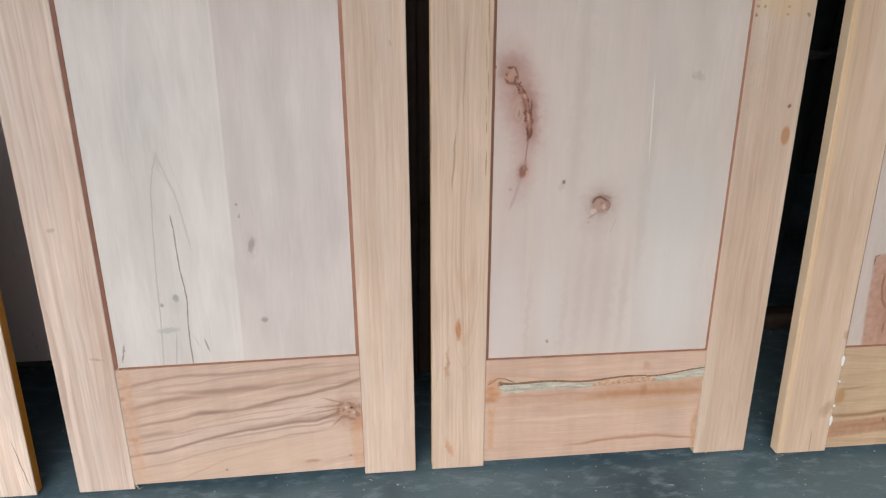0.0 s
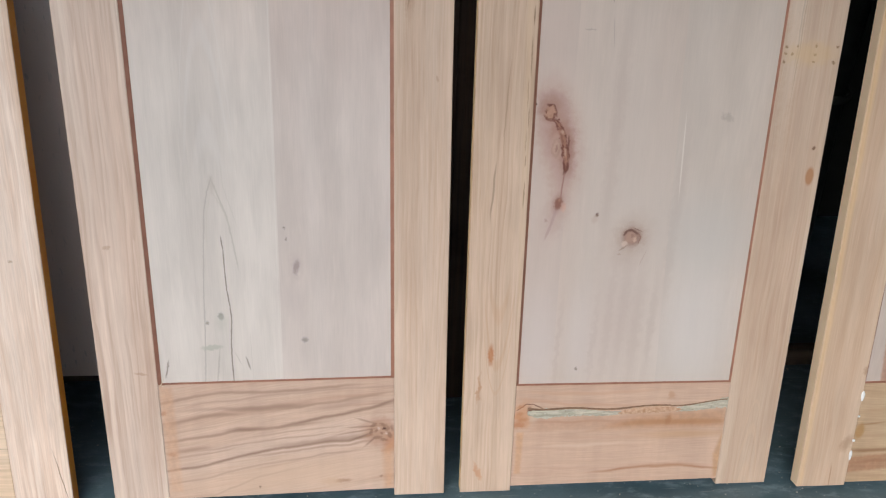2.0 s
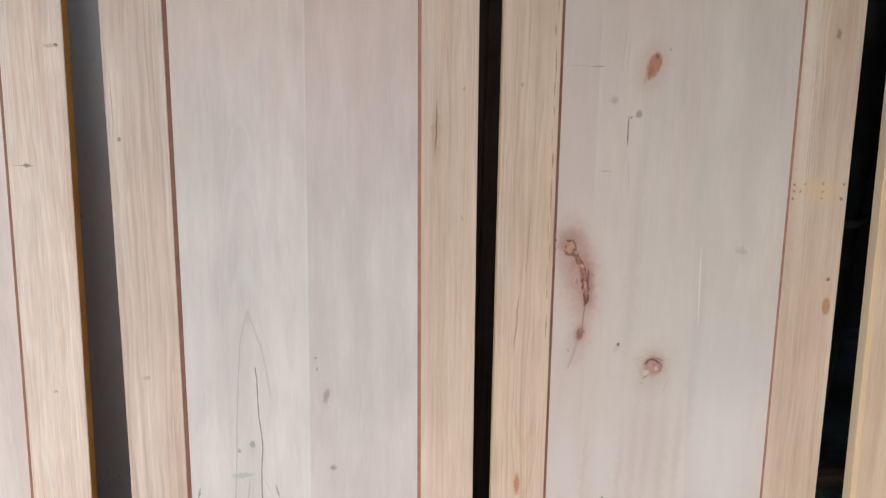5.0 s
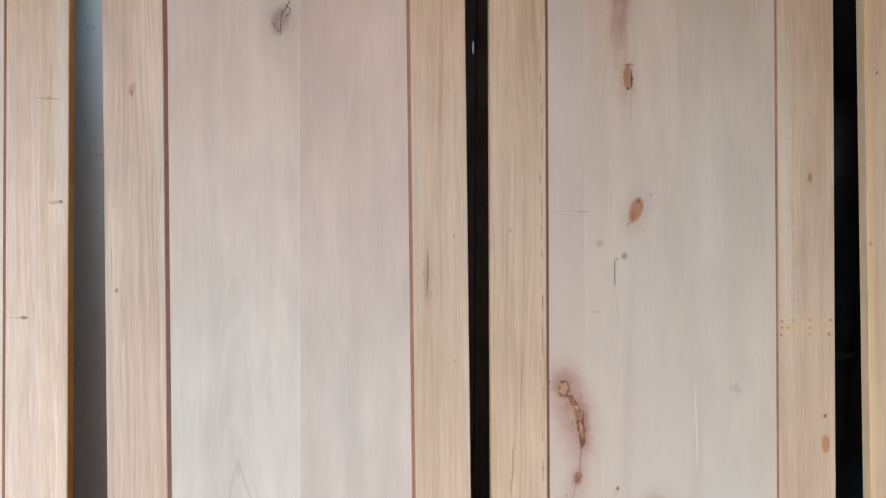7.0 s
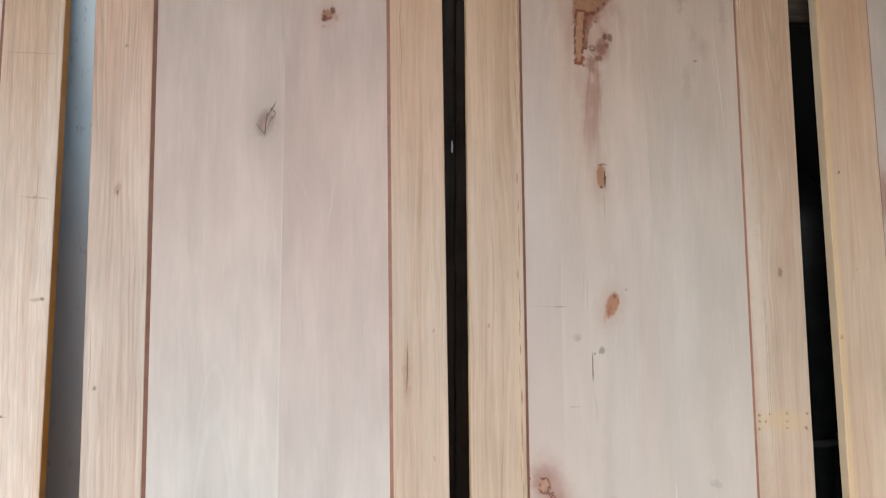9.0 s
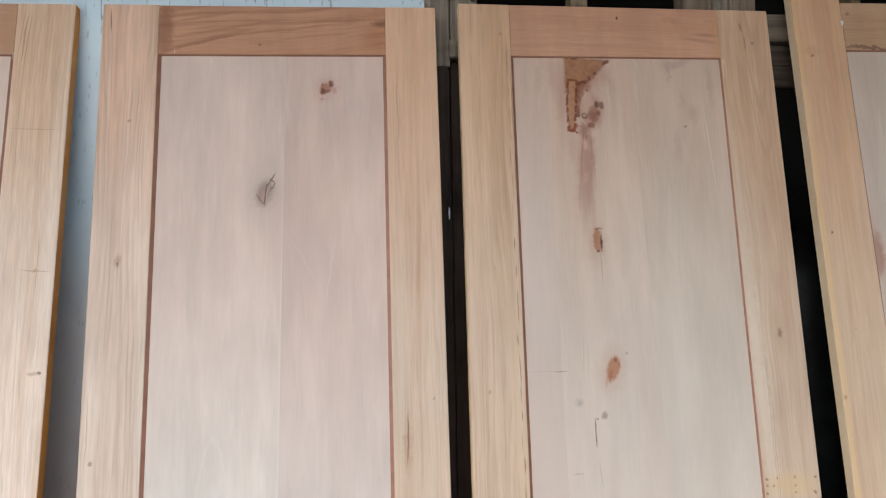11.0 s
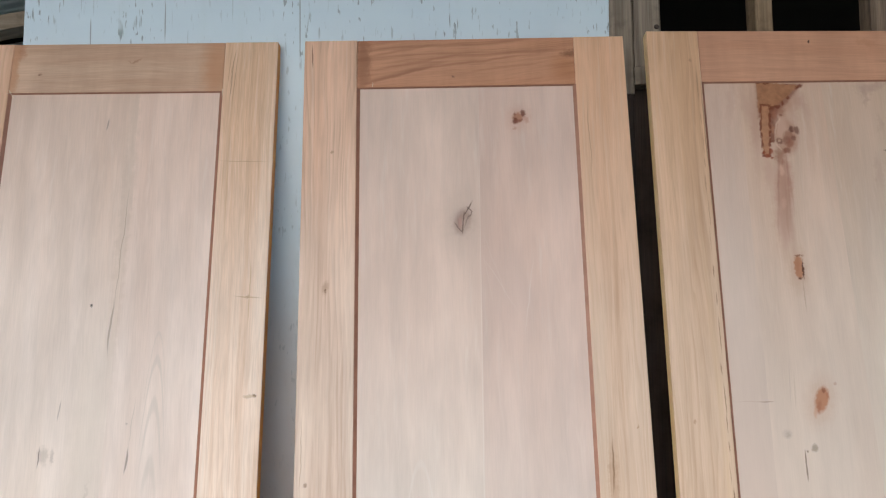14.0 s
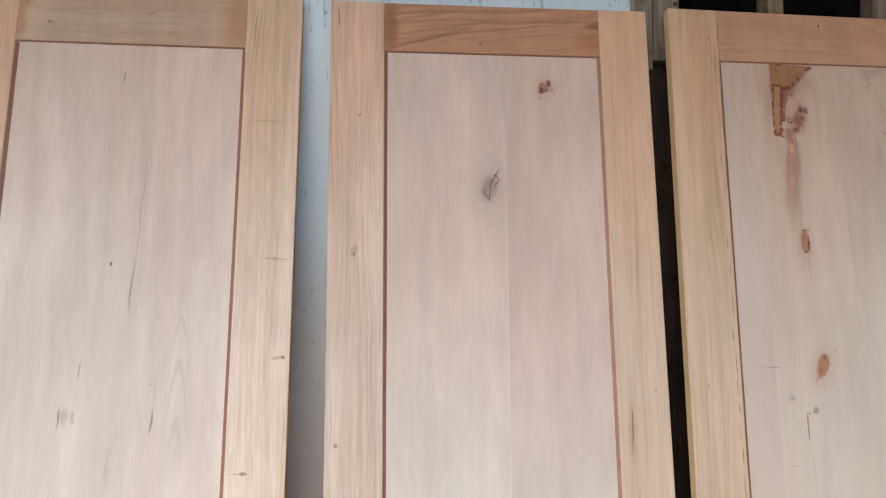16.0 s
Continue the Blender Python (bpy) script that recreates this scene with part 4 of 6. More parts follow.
    w.spot(0.2122, 0.0662, 0.0020, 0.0542, (0.405, 0.279, 0.21), 0.70, 74.5, 0.85, 3)
    w.spot(0.2216, 0.1641, 0.0019, 0.0507, (0.405, 0.279, 0.21), 0.60, 83.4, 0.85, 3)
    w.spot(0.3088, 0.1731, 0.0019, 0.0581, (0.405, 0.279, 0.21), 0.60, 84.7, 0.85, 3)
    w.spot(0.4280, 0.2227, 0.0024, 0.0586, (0.334, 0.217, 0.158), 0.50, 82.2, 0.85, 3)
    w.spot(0.0427, 0.1771, 0.0019, 0.0486, (0.405, 0.279, 0.21), 0.50, 82.1, 0.85, 3)
    w.spot(0.0333, 0.1152, 0.0019, 0.0506, (0.405, 0.279, 0.21), 0.60, 82.5, 0.85, 3)
    w.spot(0.1029, 0.1260, 0.0019, 0.0368, (0.405, 0.279, 0.21), 0.60, 79.4, 0.85, 3)
    w.spot(0.4390, 0.1623, 0.0307, 0.0304, (0.369, 0.186, 0.11), 0.7, 0, 0.7, 2)
    w.spot(0.4662, 0.1355, 0.0167, 0.0223, (0.397, 0.163, 0.073), 0.6, 0, 0.7, 2)
    w.spot(0.4438, 0.1633, 0.0201, 0.0207, (0.456, 0.285, 0.197), 0.8, 0, 0.4, 4)
    w.spot(0.4280, 0.1781, 0.0070, 0.0041, (0.21, 0.115, 0.075), 0.6, -30, 0.55, 4)
    w.spot(0.4225, 0.1620, 0.0035, 0.0082, (0.21, 0.115, 0.075), 0.6, 10, 0.55, 4)
    w.spot(0.4359, 0.1473, 0.0095, 0.0041, (0.21, 0.115, 0.075), 0.6, -10, 0.55, 4)
    w.spot(0.4492, 0.1780, 0.0082, 0.0041, (0.21, 0.115, 0.075), 0.6, 20, 0.55, 4)
    w.spot(0.4581, 0.1679, 0.0047, 0.0069, (0.21, 0.115, 0.075), 0.6, 30, 0.55, 4)
    w.spot(0.4459, 0.1577, 0.0047, 0.0041, (0.21, 0.115, 0.075), 0.6, 0, 0.55, 4)
    w.spot(0.4622, 0.1524, 0.0047, 0.0083, (0.21, 0.115, 0.075), 0.6, -30, 0.55, 4)
    w.spot(0.4332, 0.1640, 0.0035, 0.0041, (0.21, 0.115, 0.075), 0.6, 0, 0.55, 4)
    w.spot(0.4677, 0.1700, 0.0035, 0.0069, (0.21, 0.115, 0.075), 0.6, 0, 0.55, 4)
    w.spot(0.4499, 0.1422, 0.0071, 0.0035, (0.21, 0.115, 0.075), 0.6, 10, 0.55, 4)
    w.spot(0.4511, 0.1697, 0.0047, 0.0041, (0.06, 0.017, 0.009), 0.85, 0, 0.5, 4)
    w.spot(0.4393, 0.1691, 0.0041, 0.0041, (0.636, 0.496, 0.408), 0.7, 0, 0.5, 4)
    w.spot(0.4553, 0.1570, 0.0035, 0.0041, (0.636, 0.496, 0.408), 0.6, 0, 0.5, 4)
    w.spot(0.4038, 0.1742, 0.0019, 0.0313, (0.227, 0.137, 0.098), 0.60, -92.4, 0.85, 3)
    w.spot(0.4042, 0.1509, 0.0019, 0.0274, (0.227, 0.137, 0.098), 0.60, -111.9, 0.85, 3)
    w.spot(0.4201, 0.1387, 0.0020, 0.0157, (0.227, 0.137, 0.098), 0.60, -136.1, 0.85, 3)
    w.spot(0.4116, 0.1887, 0.0019, 0.0188, (0.227, 0.137, 0.098), 0.60, -70.7, 0.85, 3)
    w.spot(0.3932, 0.1626, 0.0019, 0.0372, (0.227, 0.137, 0.098), 0.60, -99.3, 0.85, 3)
    w.spot(-0.0101, 0.2204, 0.0077, 0.0053, (0.317, 0.13, 0.066), 0.6, 0, 0.6, 2)
    w.spot(0.0033, 0.1202, 0.0090, 0.0041, (0.292, 0.13, 0.073), 0.6, 0, 0.6, 4)
    w.spot(0.1819, 0.0335, 0.0035, 0.0034, (0.034, 0.011, 0.007), 0.9, 0, 0.5, 4)
    w.spot(0.3609, 0.0426, 0.0168, 0.0043, (0.218, 0.084, 0.032), 0.7, -3, 0.6, 4)
    w.spot(0.3345, 0.0418, 0.0191, 0.0086, (0.509, 0.325, 0.203), 0.6, 0, 0.7, 4)
    w.spot(0.4445, 0.0506, 0.0048, 0.0036, (0.155, 0.069, 0.036), 0.7, -20, 0.5, 4)
    w.filler([(-0.0071, 0.0299), (-0.0100, 0.2798), (0.0148, 0.2783), (0.0180, 0.0279)], (0.576, 0.334, 0.197), 0.45, None, 0.003, 0.006)
    w.filler([(0.4517, 0.0210), (0.4463, 0.1160), (0.4713, 0.1421), (0.4711, 0.0195)], (0.553, 0.285, 0.14), 0.5, None, 0.003, 0.008)
    w.spot(0.2525, 0.0567, 0.2031, 0.0402, (0.624, 0.445, 0.312), 0.45, -4, 0.8, 2)
    return w


B_BOTTOM = [marks_b_rail(Wood(name, (0.599, 0.442, 0.345), (0.536, 0.369, 0.271), (0.378, 0.224, 0.153), XB, along="x", seed=9.0, streak=0.48, lines=44.0, dashes=60.0, dash_run=2.2, wavy=0.12, slant=-0.13, bulges=((0.4558, 0.1627, 0.035),), span=span)).done()
            for name, span in (("bottom_rail_b_knot_free", (-0.05, MIDWAY)), ("bottom_rail_b_knotty", (MIDWAY, 0.52)))]
door_b = panel_door("unfinished pale timber panel door with two knots, leaning on the board", XB, (0.0, 0.0, 0.0),
           (-0.1257, 0.5839, 0.5784, -0.1319, 2.0105, 2.0080), (-0.0121, -0.0151), (0.4731, 0.4675),
           (0.2845, 0.2895), (0.0102, 0.0174), (1.8945, 1.8970), (2.0070, 2.0095), [(0.2394, 0.2533)],
           dict(left=B_STILE_L, right=B_STILE_R, top=B_TOP, bottom=B_BOTTOM, panel=[B_LEFT, B_RIGHT]), OCHRE)

# door with a long filled split in its bottom rail
XC = 0.99


def marks_c(w):
    # whitened foot of the panel with brownish brushed streaks
    w.spot(0.97, 0.50, 0.20, 0.62, (0.560, 0.492, 0.440), 0.6, 0, 0.95, 2)
    w.spot(1.125, 0.40, 0.075, 0.16, (0.63, 0.575, 0.54), 0.55, 0, 0.8, 2).spot(0.775, 0.36, 0.035, 0.12, (0.63, 0.57, 0.54), 0.55, 0, 0.8, 2).spot(0.865, 0.37, 0.03, 0.10, (0.61, 0.55, 0.52), 0.4, 0, 0.8, 2)
    for sx, sz, rx, rz in ((0.925, 0.40, 0.008, 0.13), (0.955, 0.42, 0.010, 0.12), (0.985, 0.38, 0.012, 0.12), (1.020, 0.40, 0.007, 0.10), (0.895, 0.36, 0.005, 0.09), (0.820, 0.36, 0.005, 0.10), (1.045, 0.62, 0.010, 0.16), (0.905, 0.80, 0.012, 0.20)):
        w.spot(sx, sz, rx, rz, (0.43, 0.335, 0.285), 0.32, 2, 0.85, 2)
    # decayed, filled streak under the top rail
    w.spot(0.8022, 1.8466, 0.0074, 0.0435, (0.449, 0.272, 0.208), 0.3, 10, 0.85, 2)
    w.spot(0.8331, 1.8445, 0.0087, 0.0486, (0.449, 0.272, 0.208), 0.35, -6, 0.85, 2)
    w.spot(0.8473, 1.7580, 0.0086, 0.0756, (0.449, 0.272, 0.208), 0.3, 0, 0.85, 2)
    w.spot(0.7705, 1.8205, 0.0074, 0.0635, (0.449, 0.272, 0.208), 0.2, 4, 0.85, 2)
    w.spot(0.9518, 1.8514, 0.0113, 0.0335, (0.449, 0.272, 0.208), 0.4, -25, 0.85, 2)
    w.spot(0.9387, 1.8101, 0.0087, 0.0333, (0.449, 0.272, 0.208), 0.35, -8, 0.85, 2)
    w.spot(0.9644, 1.7721, 0.0075, 0.0635, (0.449, 0.272, 0.208), 0.2, 0, 0.85, 2)
    w.spot(0.8691, 1.6827, 0.0111, 0.0325, (0.449, 0.272, 0.208), 0.45, 0, 0.85, 2)
    w.spot(0.8516, 1.8089, 0.0062, 0.0636, (0.449, 0.272, 0.208), 0.35, 0, 0.85, 2)
    w.spot(0.8874, 1.8030, 0.0324, 0.0699, (0.397, 0.234, 0.162), 0.45, 0, 0.9, 2)
    w.spot(0.9139, 1.8431, 0.0350, 0.0257, (0.397, 0.207, 0.134), 0.55, -30, 0.8, 2)
    w.spot(0.8978, 1.7231, 0.0087, 0.0177, (0.243, 0.124, 0.077), 0.75, 0, 0.7, 2)
    w.spot(0.9006, 1.6704, 0.0135, 0.0623, (0.385, 0.182, 0.128), 0.6, 3, 0.75, 2)
    w.spot(0.8907, 1.6081, 0.0171, 0.0739, (0.41, 0.225, 0.162), 0.5, 6, 0.85, 2)
    w.line(0.8956, 1.7424, 0.8831, 1.6212, 0.0043, (0.273, 0.124, 0.082), 0.28, 3)
    w.line(0.9075, 1.7469, 0.9138, 1.6071, 0.0050, (0.293, 0.131, 0.087), 0.28, 3)
    w.line(0.9015, 1.7163, 0.8976, 1.6960, 0.0037, (0.263, 0.112, 0.072), 0.28, 3)
    w.line(0.9095, 1.7075, 0.9043, 1.5839, 0.0037, (0.304, 0.145, 0.098), 0.28, 3)
    w.line(0.8897, 1.6837, 0.8751, 1.5454, 0.0049, (0.337, 0.182, 0.134), 0.28, 3)
    w.line(0.9017, 1.6643, 0.8948, 1.5340, 0.0043, (0.315, 0.152, 0.103), 0.28, 3)
    w.spot(0.8977, 1.6904, 0.0049, 0.0113, (0.625, 0.395, 0.291), 0.75, 0, 0.5, 4)
    w.spot(0.8947, 1.6168, 0.0049, 0.0124, (0.625, 0.395, 0.291), 0.6, 8, 0.5, 4)
    w.spot(0.8970, 1.6150, 0.0110, 0.085, (0.38, 0.225, 0.165), 0.32, 2, 0.9, 3).spot(0.8890, 1.5650, 0.0075, 0.060, (0.42, 0.27, 0.205), 0.4, 4, 0.9, 3).spot(0.9030, 1.5800, 0.0055, 0.075, (0.40, 0.25, 0.185), 0.4, -2, 0.9, 3)
    w.filler([(0.8591, 1.8090), (0.8621, 1.8913), (0.9622, 1.8879), (0.9278, 1.8459), (0.8889, 1.8094)], (0.226, 0.083, 0.047), 0.7, None, 0.003, 0.005)
    w.filler([(0.8609, 1.8244), (0.8635, 1.8939), (0.9546, 1.8852), (0.9231, 1.8536), (0.8896, 1.8273)], (0.348, 0.161, 0.078), 0.9, (0.158, 0.043, 0.02), 0.0020, 0.0022, 0.58)
    w.filler([(0.8793, 1.7558), (0.8836, 1.8324), (0.9050, 1.8378), (0.8983, 1.7968), (0.8892, 1.7559)], (0.194, 0.069, 0.038), 0.85, (0.158, 0.043, 0.02), 0.0036, 0.003, 0.50)
    w.filler([(0.8620, 1.7228), (0.8619, 1.7861), (0.8677, 1.8399), (0.8864, 1.8401), (0.8817, 1.7838), (0.8756, 1.7229)], (0.403, 0.19, 0.097), 0.92, (0.158, 0.043, 0.02), 0.0036, 0.002, 0.43)
    w.spot(0.8942, 1.8172, 0.0050, 0.0115, (0.349, 0.145, 0.082), 0.6, 0, 0.6, 4)
    w.spot(0.8879, 1.7839, 0.0031, 0.0102, (0.385, 0.167, 0.092), 0.6, 0, 0.6, 4)
    w.spot(0.9068, 1.8225, 0.0112, 0.0103, (0.304, 0.138, 0.087), 0.7, -25, 0.6, 4)
    w.spot(0.9570, 1.8826, 0.0076, 0.0034, (0.158, 0.043, 0.02), 0.85, -20, 0.5, 4)
    w.spot(0.9505, 1.8786, 0.0050, 0.0039, (0.158, 0.043, 0.02), 0.85, -20, 0.5, 4)
    w.spot(0.9282, 1.8562, 0.0050, 0.0039, (0.158, 0.043, 0.02), 0.85, -40, 0.5, 4)
    w.spot(0.9152, 1.8431, 0.0037, 0.0052, (0.158, 0.043, 0.02), 0.85, 20, 0.5, 4)
    w.spot(0.9048, 1.8353, 0.0062, 0.0039, (0.158, 0.043, 0.02), 0.85, -20, 0.5, 4)
    w.spot(0.8898, 1.8325, 0.0062, 0.0045, (0.158, 0.043, 0.02), 0.85, 0, 0.5, 4)
    w.spot(0.8672, 1.8927, 0.0062, 0.0026, (0.158, 0.043, 0.02), 0.85, 0, 0.5, 4)
    w.spot(0.8846, 1.8904, 0.0075, 0.0021, (0.158, 0.043, 0.02), 0.85, 0, 0.5, 4)
    w.spot(0.9090, 1.8148, 0.0037, 0.0026, (0.158, 0.043, 0.02), 0.85, 0, 0.5, 4)
    w.spot(0.8944, 1.7929, 0.0050, 0.0038, (0.158, 0.043, 0.02), 0.85, 0, 0.5, 4)
    w.spot(0.8635, 1.7304, 0.0049, 0.0038, (0.243, 0.055, 0.023), 0.85, 0, 0.5, 4)
    w.spot(0.8706, 1.7229, 0.0062, 0.0044, (0.243, 0.055, 0.023), 0.85, 0, 0.5, 4)
    w.spot(0.8797, 1.7331, 0.0037, 0.0063, (0.243, 0.055, 0.023), 0.85, 0, 0.5, 4)
    w.spot(0.8791, 1.7179, 0.0037, 0.0025, (0.243, 0.055, 0.023), 0.85, 0, 0.5, 4)
    w.spot(0.9170, 1.7690, 0.0236, 0.0381, (0.385, 0.207, 0.141), 0.75, -8, 0.4, 4)
    w.spot(0.9076, 1.7816, 0.0137, 0.0293, (0.562, 0.371, 0.281), 0.65, -4, 0.5, 4)
    w.line(0.9073, 1.8101, 0.8958, 1.7925, 0.0032, (0.625, 0.432, 0.322), 0.5, 5)
    w.line(0.8975, 1.7963, 0.8920, 1.7741, 0.0032, (0.625, 0.432, 0.322), 0.5, 5)
    w.line(0.8927, 1.7781, 0.8904, 1.7592, 0.0032, (0.625, 0.432, 0.322), 0.5, 5)
    w.line(0.8903, 1.7628, 0.8941, 1.7440, 0.0032, (0.625, 0.432, 0.322), 0.5, 5)
    w.line(0.8928, 1.7469, 0.9031, 1.7360, 0.0032, (0.625, 0.432, 0.322), 0.5, 5)
    w.spot(0.9207, 1.7690, 0.0112, 0.0102, (0.293, 0.138, 0.092), 0.8, -30, 0.5, 4)
    w.spot(0.9153, 1.7575, 0.0099, 0.0089, (0.224, 0.094, 0.059), 0.75, 0, 0.5, 4)
    w.spot(0.9276, 1.7831, 0.0045, 0.0077, (0.122, 0.047, 0.031), 0.85, -10, 0.5, 4)
    w.spot(0.9387, 1.7807, 0.0056, 0.0089, (0.165, 0.073, 0.047), 0.8, -14, 0.5, 4)
    w.spot(0.9320, 1.7717, 0.0037, 0.0051, (0.462, 0.272, 0.192), 0.7, 0, 0.5, 4)
    w.spot(0.9304, 1.7628, 0.0050, 0.0064, (0.173, 0.073, 0.047), 0.75, 0, 0.5, 4)
    w.spot(0.9212, 1.7500, 0.0074, 0.0102, (0.263, 0.106, 0.063), 0.75, 20, 0.5, 4)
    w.spot(0.9131, 1.7347, 0.0074, 0.0063, (0.189, 0.064, 0.034), 0.75, 0, 0.5, 4)
    w.spot(0.8991, 1.7560, 0.0068, 0.0076, (0.158, 0.068, 0.044), 0.8, 0, 0.4, 4)
    w.spot(0.8992, 1.7573, 0.0032, 0.0038, (0.533, 0.336, 0.243), 0.8, 0, 0.4, 4)
    w.spot(1.1020, 1.8746, 0.0204, 0.0118, (0.385, 0.263, 0.208), 0.55, 0, 0.7, 2)
    w.spot(1.1317, 1.8829, 0.0153, 0.0079, (0.385, 0.263, 0.208), 0.4, -10, 0.7, 2)
    w.spot(1.0970, 1.8537, 0.0064, 0.0182, (0.385, 0.263, 0.208), 0.45, 0, 0.7, 2)
    w.spot(1.1435, 1.7614, 0.0114, 0.0205, (0.385, 0.263, 0.208), 0.35, -10, 0.7, 2)
    w.spot(1.1213, 1.7933, 0.0063, 0.0180, (0.385, 0.263, 0.208), 0.3, 0, 0.7, 2)
    w.spot(1.1061, 1.6846, 0.0088, 0.0329, (0.385, 0.263, 0.208), 0.4, 4, 0.7, 2)
    w.spot(1.1920, 1.8266, 0.0064, 0.0519, (0.385, 0.263, 0.208), 0.3, 0, 0.7, 2)
    w.spot(1.1253, 1.7318, 0.0044, 0.0026, (0.158, 0.106, 0.087), 0.7, 0, 0.6, 4)
    # filled knot holes down the board
    w.spot(0.9055, 1.4727, 0.0187, 0.0403, (0.427, 0.279, 0.194), 0.5, 0, 0.85, 2)
    w.spot(0.9093, 1.4791, 0.0094, 0.0251, (0.374, 0.172, 0.092), 0.92, 0, 0.2, 4)
    w.spot(0.9074, 1.4848, 0.0037, 0.0146, (0.326, 0.142, 0.074), 0.5, 6, 0.6, 4)
    w.spot(0.9175, 1.4744, 0.0018, 0.0194, (0.079, 0.028, 0.016), 0.9, 2, 0.4, 4)
    w.spot(0.9100, 1.4557, 0.0053, 0.0028, (0.096, 0.036, 0.02), 0.85, 0, 0.5, 4)
    w.spot(0.9115, 1.5034, 0.0090, 0.0020, (0.173, 0.069, 0.038), 0.7, 0, 0.5, 4)
    w.line(0.9144, 1.4523, 0.9148, 1.3904, 0.0020, (0.343, 0.254, 0.19), 0.5, 5)
    w.spot(0.9208, 1.2057, 0.0245, 0.0417, (0.438, 0.288, 0.207), 0.5, 16, 0.85, 2)
    w.spot(0.9243, 1.2086, 0.0130, 0.0251, (0.373, 0.166, 0.088), 0.9, 18, 0.25, 4)
    w.spot(0.9178, 1.1944, 0.0039, 0.0129, (0.282, 0.11, 0.059), 0.55, 14, 0.6, 4)
    w.spot(0.9299, 1.2263, 0.0044, 0.0061, (0.185, 0.066, 0.036), 0.7, 10, 0.5, 4)
    w.spot(0.9369, 1.2165, 0.0028, 0.0069, (0.326, 0.137, 0.078), 0.7, 0, 0.5, 4)
    w.spot(0.9088, 1.1834, 0.0031, 0.0098, (0.463, 0.257, 0.166), 0.6, 8, 0.6, 4)
    w.spot(0.9539, 1.2396, 0.0032, 0.0035, (0.389, 0.257, 0.211), 0.6, 0, 0.6, 4)
    w.spot(0.8501, 1.1407, 0.0054, 0.0045, (0.377, 0.304, 0.245), 0.6, 0, 0.6, 4)
    w.spot(0.8997, 1.1155, 0.0062, 0.0074, (0.265, 0.207, 0.152), 0.75, 10, 0.5, 4)
    w.spot(0.8843, 1.1095, 0.0031, 0.0026, (0.15, 0.111, 0.081), 0.75, 0, 0.5, 4)
    w.line(0.8795, 1.1103, 0.8788, 1.0810, 0.0031, (0.175, 0.127, 0.094), 0.8, 5)
    w.line(0.8788, 1.0870, 0.8792, 1.0542, 0.0031, (0.175, 0.127, 0.094), 0.8, 5)
    w.line(0.8745, 1.2640, 0.8706, 1.1932, 0.0028, (0.471, 0.378, 0.295), 0.5, 5)
    w.line(0.7519, 1.2073, 0.8264, 1.2058, 0.0022, (0.38, 0.28, 0.22), 0.5).line(0.8002, 1.2062, 0.8264, 1.2058, 0.003, (0.20, 0.15, 0.12), 0.55).spot(0.8487, 1.1422, 0.009, 0.007, (0.38, 0.312, 0.266), 0.5, 0, 0.6)
    w.line(0.8833, 1.0251, 0.8866, 0.9748, 0.002, (0.38, 0.312, 0.266), 0.5, 2).spot(0.8389, 1.0034, 0.010, 0.002, (0.36, 0.295, 0.252), 0.6).line(0.8665, 1.2869, 0.8614, 1.1963, 0.002, (0.42, 0.344, 0.294), 0.4, 2)
    # pink heartwood and a bark pocket near the stile
    w.spot(0.7719, 0.7351, 0.055, 0.62, (0.55, 0.43, 0.365), 0.4, -1, 0.95, 3).spot(0.7740, 1.2881, 0.035, 0.5, (0.60, 0.48, 0.41), 0.3, 0, 0.95, 3)
    w.spot(0.7961, 0.7989, 0.0295, 0.0786, (0.369, 0.214, 0.173), 0.6, -10, 0.9, 2)
    w.spot(0.7746, 0.8618, 0.0240, 0.0238, (0.308, 0.166, 0.132), 0.6, 0, 0.85, 2)
    w.spot(0.7935, 0.6395, 0.0229, 0.0435, (0.452, 0.328, 0.284), 0.5, 20, 0.9, 2)
    w.spot(0.7952, 0.7878, 0.0352, 0.0866, (0.501, 0.339, 0.282), 0.5, -8, 0.9, 2)
    w.spot(0.8081, 0.7770, 0.0148, 0.0488, (0.294, 0.142, 0.105), 0.8, -6, 0.7, 2)
    w.spot(0.7912, 0.8116, 0.0155, 0.0184, (0.374, 0.206, 0.154), 0.7, -30, 0.6, 2)
    w.spot(0.7729, 0.8527, 0.0168, 0.0202, (0.347, 0.198, 0.151), 0.7, 0, 0.6, 2)
    w.spot(0.7830, 0.8150, 0.030, 0.075, (0.36, 0.20, 0.155), 0.45, -12, 0.85, 2).spot(0.8010, 0.7000, 0.018, 0.070, (0.42, 0.27, 0.22), 0.45, 6, 0.85, 2)
    w.spot(0.7892, 0.7802, 0.0119, 0.0261, (0.499, 0.337, 0.268), 0.6, 0, 0.4, 4)
    w.spot(0.7882, 0.7795, 0.0089, 0.0186, (0.302, 0.176, 0.133), 0.6, 4, 0.3, 4)
    w.spot(0.7875, 0.7794, 0.0063, 0.0149, (0.50, 0.335, 0.26), 0.7, 4, 0.3, 4)
    w.spot(0.7891, 0.7780, 0.0026, 0.0074, (0.284, 0.163, 0.126), 0.7, 4, 0.4, 4)
    w.line(0.7650, 0.8629, 0.7811, 0.8598, 0.0058, (0.15, 0.06, 0.04), 0.85, 5)
    w.line(0.7789, 0.8622, 0.7850, 0.8401, 0.0058, (0.15, 0.06, 0.04), 0.85, 5)
    w.line(0.7601, 0.8425, 0.7700, 0.8329, 0.0051, (0.196, 0.084, 0.056), 0.8, 5)
    w.line(0.7675, 0.8341, 0.7836, 0.8318, 0.0051, (0.196, 0.084, 0.056), 0.8, 5)
